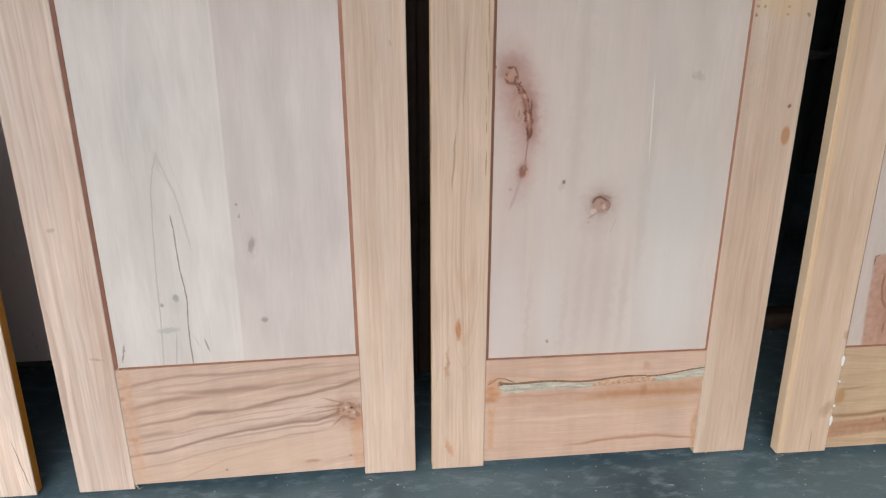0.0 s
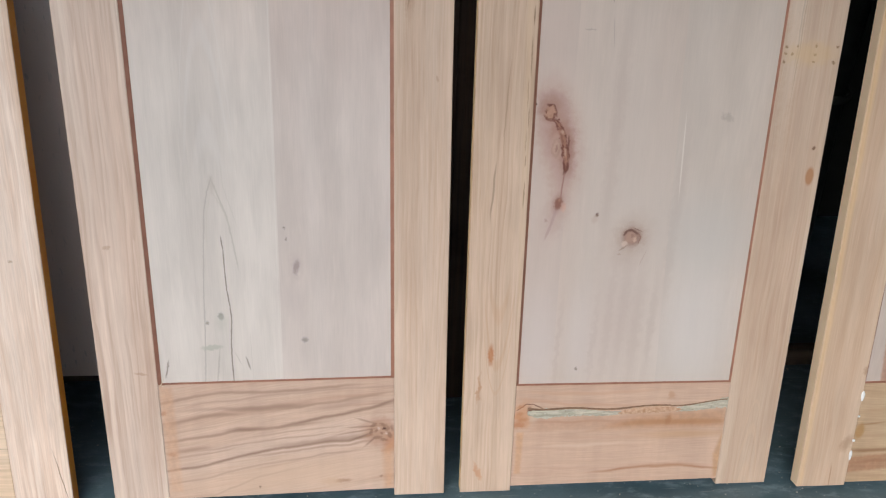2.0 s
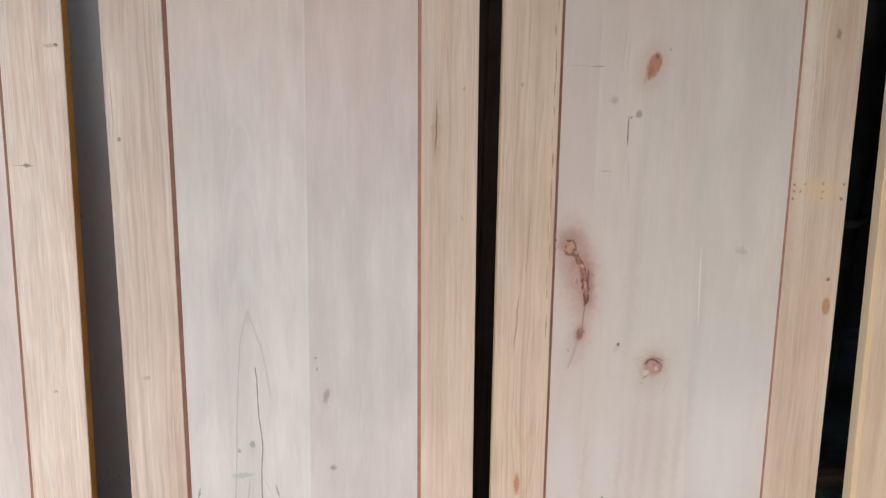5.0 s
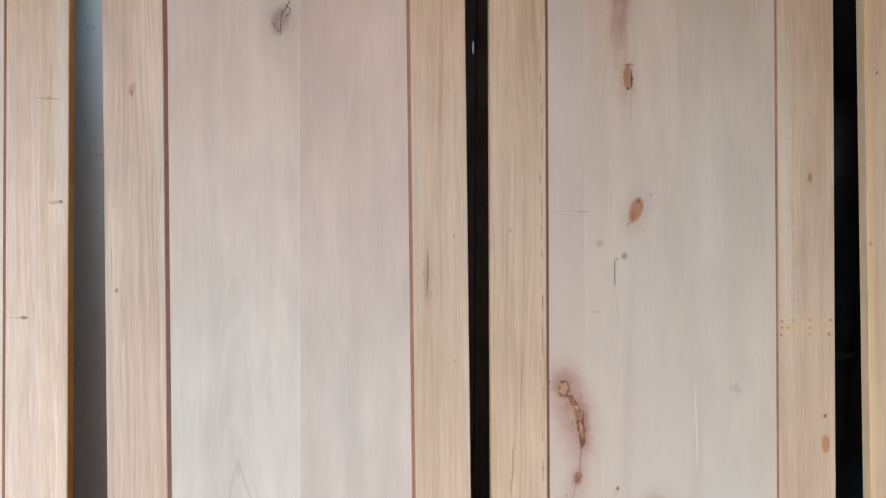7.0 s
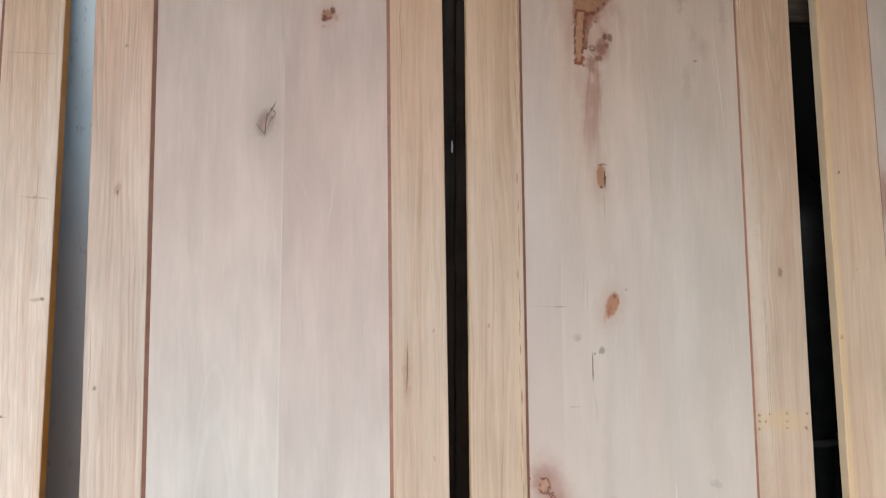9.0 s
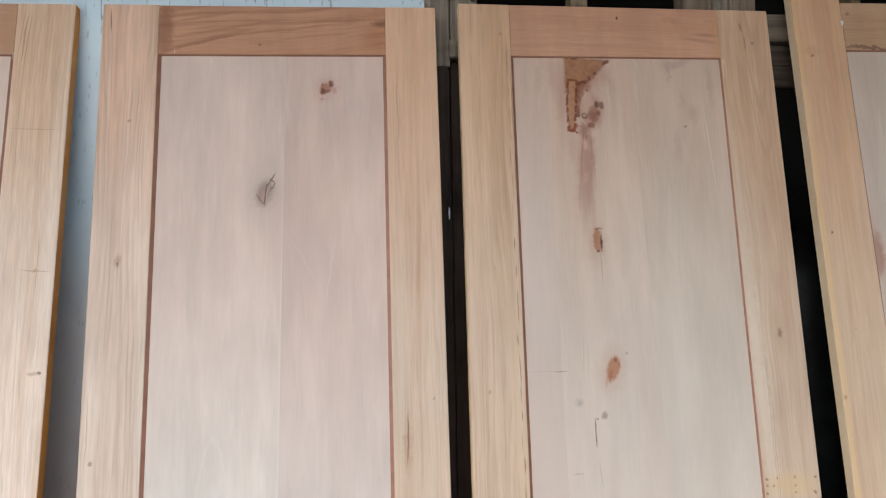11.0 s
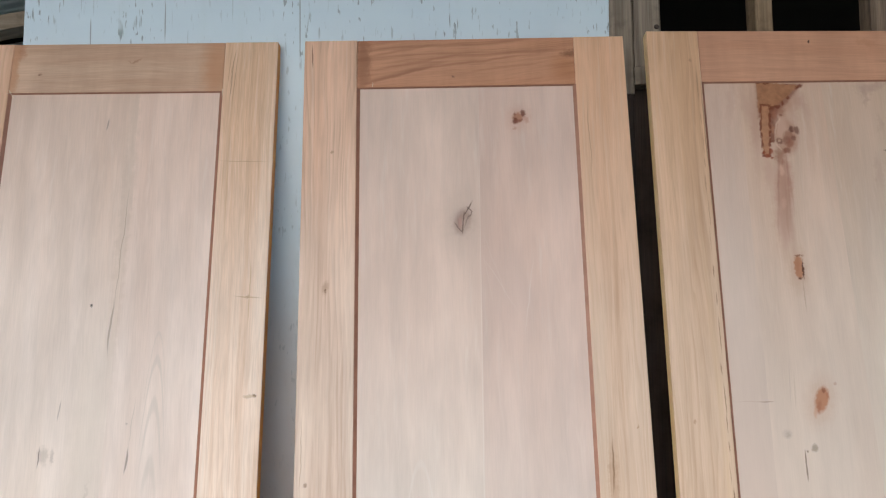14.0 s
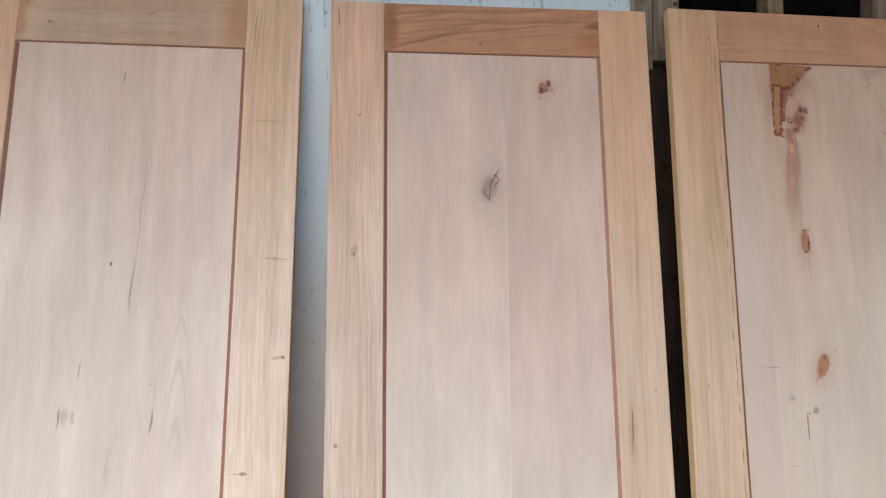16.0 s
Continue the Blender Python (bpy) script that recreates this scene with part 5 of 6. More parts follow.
    w.spot(0.7722, 0.8477, 0.0110, 0.0130, (0.38, 0.215, 0.15), 0.85, 0, 0.3, 4)
    w.line(0.7806, 0.8356, 0.7933, 0.8211, 0.0081, (0.143, 0.05, 0.033), 0.85, 5)
    w.line(0.7911, 0.8238, 0.8006, 0.8105, 0.0081, (0.143, 0.05, 0.033), 0.85, 5)
    w.line(0.7974, 0.8167, 0.8040, 0.7849, 0.0110, (0.131, 0.044, 0.03), 0.85, 5)
    w.line(0.8026, 0.7916, 0.8106, 0.7549, 0.0111, (0.131, 0.044, 0.03), 0.85, 5)
    w.line(0.8099, 0.7612, 0.8097, 0.7332, 0.0112, (0.131, 0.044, 0.03), 0.85, 5)
    w.line(0.7827, 0.8327, 0.7949, 0.8187, 0.0033, (0.40, 0.215, 0.145), 0.8, 5)
    w.line(0.7990, 0.8154, 0.8051, 0.7892, 0.0055, (0.40, 0.215, 0.145), 0.75, 5)
    w.line(0.8045, 0.7931, 0.8048, 0.7793, 0.0055, (0.40, 0.215, 0.145), 0.75, 5)
    w.line(0.8024, 0.7835, 0.8117, 0.7537, 0.0037, (0.36, 0.19, 0.125), 0.75, 5)
    w.line(0.8107, 0.7578, 0.8110, 0.7453, 0.0037, (0.36, 0.19, 0.125), 0.75, 5)
    w.spot(0.8123, 0.7883, 0.0022, 0.0149, (0.106, 0.035, 0.024), 0.7, 0, 0.5, 4)
    w.spot(0.8086, 0.7359, 0.0034, 0.0098, (0.111, 0.037, 0.026), 0.85, 6, 0.5, 4)
    w.line(0.8085, 0.7311, 0.8055, 0.7027, 0.0034, (0.298, 0.154, 0.122), 0.75, 5)
    w.line(0.8060, 0.7082, 0.8039, 0.6797, 0.0034, (0.298, 0.154, 0.122), 0.75, 5)
    w.spot(0.8001, 0.6676, 0.0072, 0.0124, (0.174, 0.068, 0.044), 0.9, 14, 0.4, 4)
    w.spot(0.8026, 0.6739, 0.0026, 0.0039, (0.50, 0.28, 0.20), 0.7, 10, 0.4, 4)
    w.spot(0.8108, 0.6594, 0.0053, 0.0086, (0.607, 0.362, 0.266), 0.6, 0, 0.6, 4)
    w.line(0.7964, 0.6545, 0.7871, 0.6203, 0.0061, (0.407, 0.285, 0.257), 0.6, 5)
    w.line(0.7892, 0.6270, 0.7770, 0.5923, 0.0061, (0.407, 0.285, 0.257), 0.6, 5)
    w.spot(0.7770, 0.6320, 0.0034, 0.0047, (0.362, 0.243, 0.219), 0.6, 0, 0.6, 4)
    w.filler([(0.7660, 0.8360), (0.7625, 0.8480), (0.7665, 0.8600), (0.7760, 0.8615), (0.7825, 0.8500), (0.7790, 0.8360)], (0.42, 0.235, 0.16), 0.75, (0.16, 0.065, 0.045), 0.0034, 0.002, 0.50)
    w.filler([(0.7995, 0.7800), (0.7860, 0.8260), (0.7900, 0.8330), (0.8040, 0.8060), (0.8080, 0.7800)], (0.30, 0.145, 0.095), 0.6, (0.15, 0.055, 0.038), 0.0034, 0.003, 0.50)
    w.filler([(0.8080, 0.7340), (0.7990, 0.7820), (0.8090, 0.7820), (0.8150, 0.7600), (0.8125, 0.7340)], (0.33, 0.165, 0.11), 0.7, (0.15, 0.055, 0.038), 0.0036, 0.003, 0.48)
    w.spot(0.7985, 0.8100, 0.0035, 0.0060, (0.56, 0.36, 0.27), 0.6, -25, 0.5, 4).spot(0.8070, 0.7700, 0.0030, 0.0080, (0.54, 0.34, 0.25), 0.55, -6, 0.5, 4).spot(0.8000, 0.6680, 0.0105, 0.0170, (0.30, 0.14, 0.10), 0.5, 14, 0.7, 4)
    w.spot(0.7416, 0.8640, 0.0033, 0.0043, (0.053, 0.02, 0.014), 0.9, 0, 0.4, 4)
    # round knots
    w.spot(0.9567, 0.5896, 0.0350, 0.0448, (0.399, 0.304, 0.245), 0.6, 16, 0.85, 2)
    w.spot(0.9585, 0.5972, 0.0240, 0.0235, (0.36, 0.235, 0.18), 0.6, 0, 0.7, 2)
    w.spot(0.9581, 0.5972, 0.0185, 0.0182, (0.215, 0.115, 0.083), 0.8, 0, 0.4, 4)
    w.spot(0.9560, 0.5956, 0.0125, 0.0128, (0.40, 0.245, 0.18), 0.85, 0, 0.5, 4)
    w.spot(0.9600, 0.5990, 0.0050, 0.0040, (0.25, 0.14, 0.10), 0.6, 20, 0.6, 4)
    w.line(0.9415, 0.5998, 0.9479, 0.6108, 0.0046, (0.13, 0.058, 0.04), 0.9, 5)
    w.line(0.9460, 0.6095, 0.9592, 0.6118, 0.0046, (0.13, 0.058, 0.04), 0.9, 5)
    w.line(0.9565, 0.6125, 0.9712, 0.6029, 0.0046, (0.13, 0.058, 0.04), 0.9, 5)
    w.line(0.9704, 0.6067, 0.9777, 0.5940, 0.0035, (0.238, 0.122, 0.089), 0.8, 5)
    w.line(0.9775, 0.5966, 0.9725, 0.5825, 0.0035, (0.238, 0.122, 0.089), 0.8, 5)
    w.line(0.9602, 0.6165, 0.9795, 0.6080, 0.0023, (0.182, 0.096, 0.073), 0.7, 5)
    w.spot(0.9651, 0.5909, 0.0039, 0.0057, (0.558, 0.383, 0.283), 0.8, 0, 0.4, 4)
    w.spot(0.9443, 0.5825, 0.0070, 0.0057, (0.573, 0.435, 0.345), 0.8, -40, 0.4, 4)
    w.line(0.9495, 0.5779, 0.9343, 0.5676, 0.0035, (0.268, 0.185, 0.144), 0.75, 5)
    w.spot(0.9352, 0.5596, 0.0039, 0.0024, (0.345, 0.252, 0.201), 0.6, 0, 0.6, 4)
    w.line(0.9923, 0.5672, 0.9794, 0.5341, 0.0023, (0.429, 0.315, 0.261), 0.5, 5)
    w.spot(0.8810, 0.6438, 0.0042, 0.0051, (0.108, 0.045, 0.033), 0.95, 20, 0.45, 4)
    w.spot(0.8781, 0.6355, 0.0061, 0.0087, (0.476, 0.361, 0.288), 0.5, 20, 0.7, 4)
    w.spot(0.9213, 0.4161, 0.05, 0.14, (0.52, 0.42, 0.37), 0.35, 10, 0.8, 2).spot(1.1138, 0.6036, 0.09, 0.07, (0.50, 0.46, 0.42), 0.3, 10, 0.8, 2)
    w.spot(0.8643, 0.2998, 0.003, 0.004, SMUDGE, 0.7).spot(1.1283, 0.8425, 0.012, 0.006, SMUDGE, 0.25, 30, 0.6, 2)
    return w


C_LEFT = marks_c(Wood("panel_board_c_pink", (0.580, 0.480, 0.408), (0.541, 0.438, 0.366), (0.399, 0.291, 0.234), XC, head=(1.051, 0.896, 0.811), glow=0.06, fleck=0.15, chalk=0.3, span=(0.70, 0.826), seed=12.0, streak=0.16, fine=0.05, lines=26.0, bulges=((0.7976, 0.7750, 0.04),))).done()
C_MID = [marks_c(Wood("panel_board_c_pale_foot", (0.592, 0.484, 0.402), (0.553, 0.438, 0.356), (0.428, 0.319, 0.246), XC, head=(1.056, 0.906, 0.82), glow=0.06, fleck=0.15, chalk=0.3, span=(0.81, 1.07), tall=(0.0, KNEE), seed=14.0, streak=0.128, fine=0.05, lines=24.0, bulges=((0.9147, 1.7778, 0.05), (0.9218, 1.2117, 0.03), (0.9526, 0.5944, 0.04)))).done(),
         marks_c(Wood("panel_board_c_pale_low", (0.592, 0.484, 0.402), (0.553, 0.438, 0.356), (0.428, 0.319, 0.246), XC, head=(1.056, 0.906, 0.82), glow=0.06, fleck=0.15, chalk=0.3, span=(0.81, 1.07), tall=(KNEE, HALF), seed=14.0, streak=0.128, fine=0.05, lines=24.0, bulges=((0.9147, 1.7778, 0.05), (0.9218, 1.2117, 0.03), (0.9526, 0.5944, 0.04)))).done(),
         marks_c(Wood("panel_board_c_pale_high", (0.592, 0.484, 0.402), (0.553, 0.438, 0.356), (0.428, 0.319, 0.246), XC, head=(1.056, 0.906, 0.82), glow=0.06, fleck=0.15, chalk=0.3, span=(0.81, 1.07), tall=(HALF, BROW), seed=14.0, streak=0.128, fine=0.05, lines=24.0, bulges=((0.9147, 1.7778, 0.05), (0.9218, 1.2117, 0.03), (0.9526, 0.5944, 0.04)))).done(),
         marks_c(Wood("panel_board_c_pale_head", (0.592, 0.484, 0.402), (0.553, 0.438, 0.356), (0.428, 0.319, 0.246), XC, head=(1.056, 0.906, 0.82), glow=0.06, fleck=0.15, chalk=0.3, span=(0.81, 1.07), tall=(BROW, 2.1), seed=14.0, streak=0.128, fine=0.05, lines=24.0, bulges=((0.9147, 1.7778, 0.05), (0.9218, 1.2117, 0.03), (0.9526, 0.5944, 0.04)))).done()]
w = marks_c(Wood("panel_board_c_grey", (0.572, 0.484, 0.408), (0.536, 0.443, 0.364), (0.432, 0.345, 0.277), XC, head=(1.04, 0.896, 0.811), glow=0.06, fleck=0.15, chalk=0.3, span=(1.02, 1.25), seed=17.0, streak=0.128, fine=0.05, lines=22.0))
w.spot(1.1238, 0.6035, 0.09, 0.08, (0.52, 0.48, 0.44), 0.35, 10, 0.8, 2)
w.line(1.0436, 0.8431, 1.0478, 0.6834, 0.003, (0.72, 0.66, 0.59), 0.6, 0, 0.0).line(1.1693, 1.7829, 1.1826, 1.5830, 0.002, (0.7, 0.62, 0.54), 0.5, 0, 0.0)
C_RIGHT = w.done()
w = Wood("stile_c_left", (0.614, 0.464, 0.350), (0.55, 0.402, 0.288), (0.327, 0.183, 0.095), XC, head=(1.082, 0.911, 0.757), bands=30.0, fine=0.06, rings=0.22, seed=21.0, streak=0.34, lines=38.0, wavy=0.03)
rng = random.Random(5)
z = 0.66
while z < 1.86:                           # a broken check along the inner edge
    long = rng.uniform(0.02, 0.07)
    x = 0.7235 + 0.0048 * z + rng.uniform(-0.0018, 0.0018)
    deep = 1.0 if z < 1.5 else 0.55
    w.line(x, z, x + rng.uniform(-0.001, 0.001), z + long, rng.uniform(0.0012, 0.0024), (0.19, 0.115, 0.065), deep * rng.uniform(0.55, 0.9), 5)
    z += long + rng.uniform(0.0, 0.035)
w.spot(0.7243, 0.8859, 0.006, 0.5, (0.66, 0.49, 0.32), 0.3, -1, 0.8, 3).line(0.6696, 0.7458, 0.6630, 0.6357, 0.004, (0.24, 0.17, 0.11), 0.6, 2).line(0.6892, 0.9365, 0.6829, 0.7657, 0.0025, (0.3, 0.2, 0.12), 0.5, 2)
w.spot(0.6766, 0.3373, 0.0058, 0.022, (0.42, 0.16, 0.06), 0.9, 0, 0.5, 4).spot(0.6534, 0.2584, 0.004, 0.03, (0.42, 0.2, 0.09), 0.6, 2, 0.5, 2).spot(0.6559, 0.0529, 0.006, 0.02, (0.5, 0.2, 0.07), 0.5, -20, 0.5, 2)
w.arch(0.6892, 0.2486, 0.04, 0.24, (0.50, 0.30, 0.17), 0.3, 40.0, 6.0, False).spot(0.6657, 1.1686, 0.003, 0.004, BROWN_LINE, 0.6).spot(0.7205, 1.9461, 0.004, 0.004, BROWN_LINE, 0.6)
w.line(0.7437, 2.0102, 0.7428, 1.3389, 0.0045, (0.80, 0.68, 0.54), 0.75, 0).line(0.7395, 1.8910, 0.7410, 1.5403, 0.002, (0.24, 0.15, 0.09), 0.7, 2)
C_STILE_L = w.done()
w = Wood("stile_c_right", (0.572, 0.443, 0.336), (0.522, 0.382, 0.280), (0.372, 0.221, 0.133), XC, head=(1.071, 0.892, 0.757), bands=30.0, fine=0.06, rings=0.22, seed=23.0, streak=0.34, lines=30.0, wavy=0.05, bulges=((1.2858, 1.2731, 0.025),))
w.spot(1.2327, 1.2017, 0.012, 0.36, (0.70, 0.60, 0.49), 0.5, -1, 0.95, 2).line(1.2471, 1.2816, 1.2450, 0.9313, 0.003, (0.40, 0.33, 0.26), 0.5, 2).line(1.2521, 1.1313, 1.2481, 0.8814, 0.002, (0.36, 0.28, 0.2), 0.5, 2)
w.spot(1.2858, 1.2731, 0.012, 0.05, (0.45, 0.31, 0.20), 0.5, 0, 0.8, 2).spot(1.2858, 1.2731, 0.0045, 0.009, (0.26, 0.16, 0.10), 0.8, 0, 0.5, 4)
w.spot(1.3144, 0.7256, 0.0085, 0.018, (0.40, 0.20, 0.095), 0.9, 0, 0.25, 0).spot(1.3136, 0.7842, 0.0042, 0.0048, (0.17, 0.09, 0.05), 0.9)
for px, pz in ((1.2240, 0.9785), (1.2453, 0.9803), (1.2840, 0.9809), (1.3271, 0.9805), (1.2233, 0.9655), (1.2371, 0.9654), (1.2828, 0.9659), (1.2225, 0.9505), (1.2825, 0.9510), (1.3246, 0.9505)):
    w.spot(px, pz, 0.0032, 0.0030, (0.20, 0.12, 0.06), 0.8)
w.spot(1.2744, 0.9660, 0.05, 0.02, (0.60, 0.42, 0.22), 0.45, 0, 0.6, 2)
w.arch(1.3021, 1.6010, 0.05, 0.5, (0.44, 0.30, 0.19), 0.55, 40.0, 4.0, False).line(1.2716, 1.9744, 1.2735, 1.9546, 0.004, (0.2, 0.12, 0.08), 0.7).spot(1.2972, 1.9274, 0.005, 0.004, (0.22, 0.13, 0.08), 0.7).line(1.2774, 1.9446, 1.2812, 1.9099, 0.003, (0.26, 0.16, 0.1), 0.7)
w.arch(1.2816, 0.2104, 0.035, 0.22, (0.66, 0.46, 0.31), 0.2, 40.0, 5.0, True)
C_STILE_R = w.done()
w = Wood("top_rail_c", (0.57, 0.312, 0.199), (0.509, 0.263, 0.16), (0.326, 0.149, 0.084), XC, along="x", rings=0.12, seed=25.0, streak=0.17, lines=30.0, wavy=0.09, slant=0.02)
w.spot(0.9874, 1.9863, 0.0032, 0.0032, (0.05, 0.025, 0.02), 0.95).spot(1.1951, 1.9463, 0.030, 0.004, (0.26, 0.135, 0.08), 0.5, 0, 0.8, 3).spot(1.1802, 1.9317, 0.04, 0.004, (0.30, 0.16, 0.10), 0.45, 8, 0.8, 3).spot(1.1109, 1.9827, 0.02, 0.008, (0.44, 0.22, 0.12), 0.5, 20, 0.6, 2)
w.spot(1.2160, 1.9508, 0.01, 0.06, (0.52, 0.28, 0.12), 0.5, 0, 0.6)
C_TOP = w.done()
w = Wood("bottom_rail_c", (0.578, 0.408, 0.308), (0.530, 0.362, 0.264), (0.378, 0.221, 0.139), XC, along="x", seed=27.0, streak=0.2, lines=36.0, wavy=0.05)
w.filler([(0.9222, 0.1520), (1.0200, 0.1854), (1.2145, 0.1993), (1.2140, 0.1512)], (0.443, 0.239, 0.126), 0.55, None, 0.003, 0.012)
w.filler([(0.7737, 0.1499), (0.7851, 0.1800), (1.0200, 0.1854), (0.9844, 0.1581)], (0.474, 0.278, 0.18), 0.4, None, 0.003, 0.012)
w.spot(1.0406, 0.1660, 0.0071, 0.0703, (0.383, 0.183, 0.079), 0.6, 89.2, 0.85, 3)
w.spot(1.1515, 0.1664, 0.0071, 0.0673, (0.383, 0.183, 0.079), 0.6, 90.4, 0.85, 3)
w.spot(1.1199, 0.1341, 0.0087, 0.1031, (0.474, 0.286, 0.149), 0.5, 89.6, 0.85, 3)
w.spot(0.8039, 0.1726, 0.0028, 0.0685, (0.412, 0.231, 0.149), 0.5, 89.9, 0.85, 3)
w.spot(0.9212, 0.1732, 0.0028, 0.0770, (0.412, 0.231, 0.149), 0.5, 89.6, 0.85, 3)
w.spot(0.9859, 0.0488, 0.0030, 0.0557, (0.329, 0.158, 0.083), 0.75, 83.5, 0.85, 3)
w.spot(1.0692, 0.0543, 0.0030, 0.0481, (0.329, 0.158, 0.083), 0.75, 89.5, 0.85, 3)
w.spot(1.1577, 0.0490, 0.0030, 0.0619, (0.329, 0.158, 0.083), 0.75, 96.4, 0.85, 3)
w.spot(1.0887, 0.0552, 0.0052, 0.0726, (0.443, 0.262, 0.161), 0.5, 91.7, 0.85, 3)
w.spot(0.8996, 0.1136, 0.0043, 0.0933, (0.648, 0.489, 0.383), 0.5, 88.2, 0.85, 3)
w.spot(0.8387, 0.0764, 0.0058, 0.0949, (0.529, 0.366, 0.267), 0.5, 97.6, 0.85, 3)
w.spot(0.9910, 0.0699, 0.0059, 0.0950, (0.529, 0.366, 0.267), 0.5, 87.2, 0.85, 3)
w.spot(0.8441, 0.2437, 0.0041, 0.0754, (0.518, 0.32, 0.214), 0.5, 91.9, 0.85, 3)
w.spot(0.9662, 0.2437, 0.0041, 0.0761, (0.518, 0.32, 0.214), 0.5, 88.1, 0.85, 3)
w.spot(0.8084, 0.2240, 0.0034, 0.0611, (0.495, 0.303, 0.207), 0.6, 98.0, 0.85, 3)
w.spot(0.9189, 0.2135, 0.0034, 0.0767, (0.495, 0.303, 0.207), 0.6, 93.3, 0.85, 3)
w.spot(0.9428, 0.1309, 0.0036, 0.1169, (0.495, 0.32, 0.228), 0.5, 90.1, 0.85, 3)
w.spot(0.8393, 0.0559, 0.0029, 0.0940, (0.474, 0.312, 0.221), 0.5, 91.2, 0.85, 3)
w.spot(0.7556, 0.1928, 0.0195, 0.0278, (0.529, 0.278, 0.149), 0.7, 0, 0.6, 2)
w.spot(0.7439, 0.1672, 0.0147, 0.0070, (0.422, 0.183, 0.083), 0.75, 0, 0.6, 4)
w.spot(0.7436, 0.1866, 0.0110, 0.0069, (0.474, 0.224, 0.106), 0.6, 10, 0.7, 4)
w.spot(0.7675, 0.2031, 0.0061, 0.0083, (0.263, 0.146, 0.106), 0.8, 0, 0.5, 4)
w.spot(0.7687, 0.2044, 0.0030, 0.0041, (0.118, 0.055, 0.038), 0.8, 0, 0.5, 4)
w.spot(0.7787, 0.1914, 0.0110, 0.0167, (0.575, 0.457, 0.363), 0.5, 20, 0.6, 4)
w.spot(1.0839, 0.1732, 0.0064, 0.0128, (0.347, 0.158, 0.071), 0.6, 10, 0.6, 4)
w.spot(1.0847, 0.2316, 0.0076, 0.0069, (0.422, 0.231, 0.121), 0.5, 0, 0.7, 2)
w.filler([(0.7412, 0.0443), (0.7418, 0.1491), (0.7565, 0.1482), (0.7538, 0.0435)], (0.575, 0.312, 0.149), 0.5, None, 0.003, 0.004)
w.filler([(1.2062, 0.0195), (1.1991, 0.0796), (1.2097, 0.1227), (1.2217, 0.1508), (1.2168, 0.0187)], (0.474, 0.262, 0.111), 0.55, None, 0.003, 0.005)
w.line(0.7963, 0.2073, 0.7734, 0.2188, 0.0027, (0.149, 0.066, 0.038), 0.8, 5)
w.line(0.7775, 0.2176, 0.7580, 0.2187, 0.0027, (0.149, 0.066, 0.038), 0.8, 5)
w.line(0.7621, 0.2203, 0.7385, 0.2030, 0.0027, (0.149, 0.066, 0.038), 0.8, 5)
w.spot(0.7479, 0.2125, 0.0097, 0.0041, (0.422, 0.189, 0.088), 0.6, -20, 0.6, 4)
w.spot(0.7522, 0.1792, 0.0122, 0.0042, (0.422, 0.189, 0.088), 0.6, -12, 0.6, 4)
w.spot(0.7458, 0.1961, 0.0085, 0.0041, (0.422, 0.189, 0.088), 0.6, 0, 0.6, 4)
C_BOTTOM = w.done()
door_c = panel_door("unfinished timber panel door with a filled split and knots", XC, (0.0054, -0.0074, -0.0037),
           (0.6201, 1.3333, 1.3392, 0.6289, 2.0075, 2.0180), (0.7338, 0.7427), (1.2143, 1.2198),
           (0.2634, 0.2620), (0.0124, 0.0155), (1.8943, 1.8920), (2.0160, 2.0088), [(0.8093, 0.8233), (1.0496, 1.0013)],
           dict(left=C_STILE_L, right=C_STILE_R, top=C_TOP, bottom=C_BOTTOM, panel=[C_LEFT, C_MID, C_RIGHT]), OCHRE, (0.0055, 0.0032))


def ribbon(name, x0, x1, half, material, parent, seed, lift=0.0009, shift=0.0):
    """A filled split that wanders along the bottom rail: half(f) is its half-height from one end (0) to the other (1)."""
    rng = random.Random(seed)
    bm = bmesh.new()
    rows, count = [], 60
    for i in range(count + 1):
        f = i / count
        x = lerp(x0, x1, f)
        mid = 0.1936 + 0.19 * (x - 0.9166) ** 2 + 0.0022 * math.sin(38 * x) + shift
        h = half(f) * rng.uniform(0.85, 1.15) + 0.0003
        rows.append([bm.verts.new((x - XC, y, mid + dz)) for y, dz in ((0.0005, h * rng.uniform(0.9, 1.2)), (-lift, h * 0.7), (-lift, -h * 0.7), (0.0005, -h * rng.uniform(0.9, 1.2)))])
    for r0, r1 in zip(rows, rows[1:]):
        for k in range(3):
            bm.faces.new((r0[k], r1[k], r1[k + 1], r0[k + 1]))
    return part(name, bm, material, parent, smooth=True)


def filler():
    n = Nodes("grey_green_wood_filler")
    a = n.noise(n.mapping(n.where, size=(25.0, 25.0, 160.0)), 1.0, 4.0, 0.65)
    b = n.noise(n.where, 220.0, 2.0)
    col = n.mix(n.step(a, 0.35, 0.65), (0.56, 0.51, 0.40), (0.33, 0.315, 0.245))
    col = n.mix(n.math("MULTIPLY", n.step(b, 0.55, 0.75), 0.6), col, (0.20, 0.17, 0.11))
    return n.finish(col, 0.6, n.math("ADD", a, b), 0.002, 0.5)


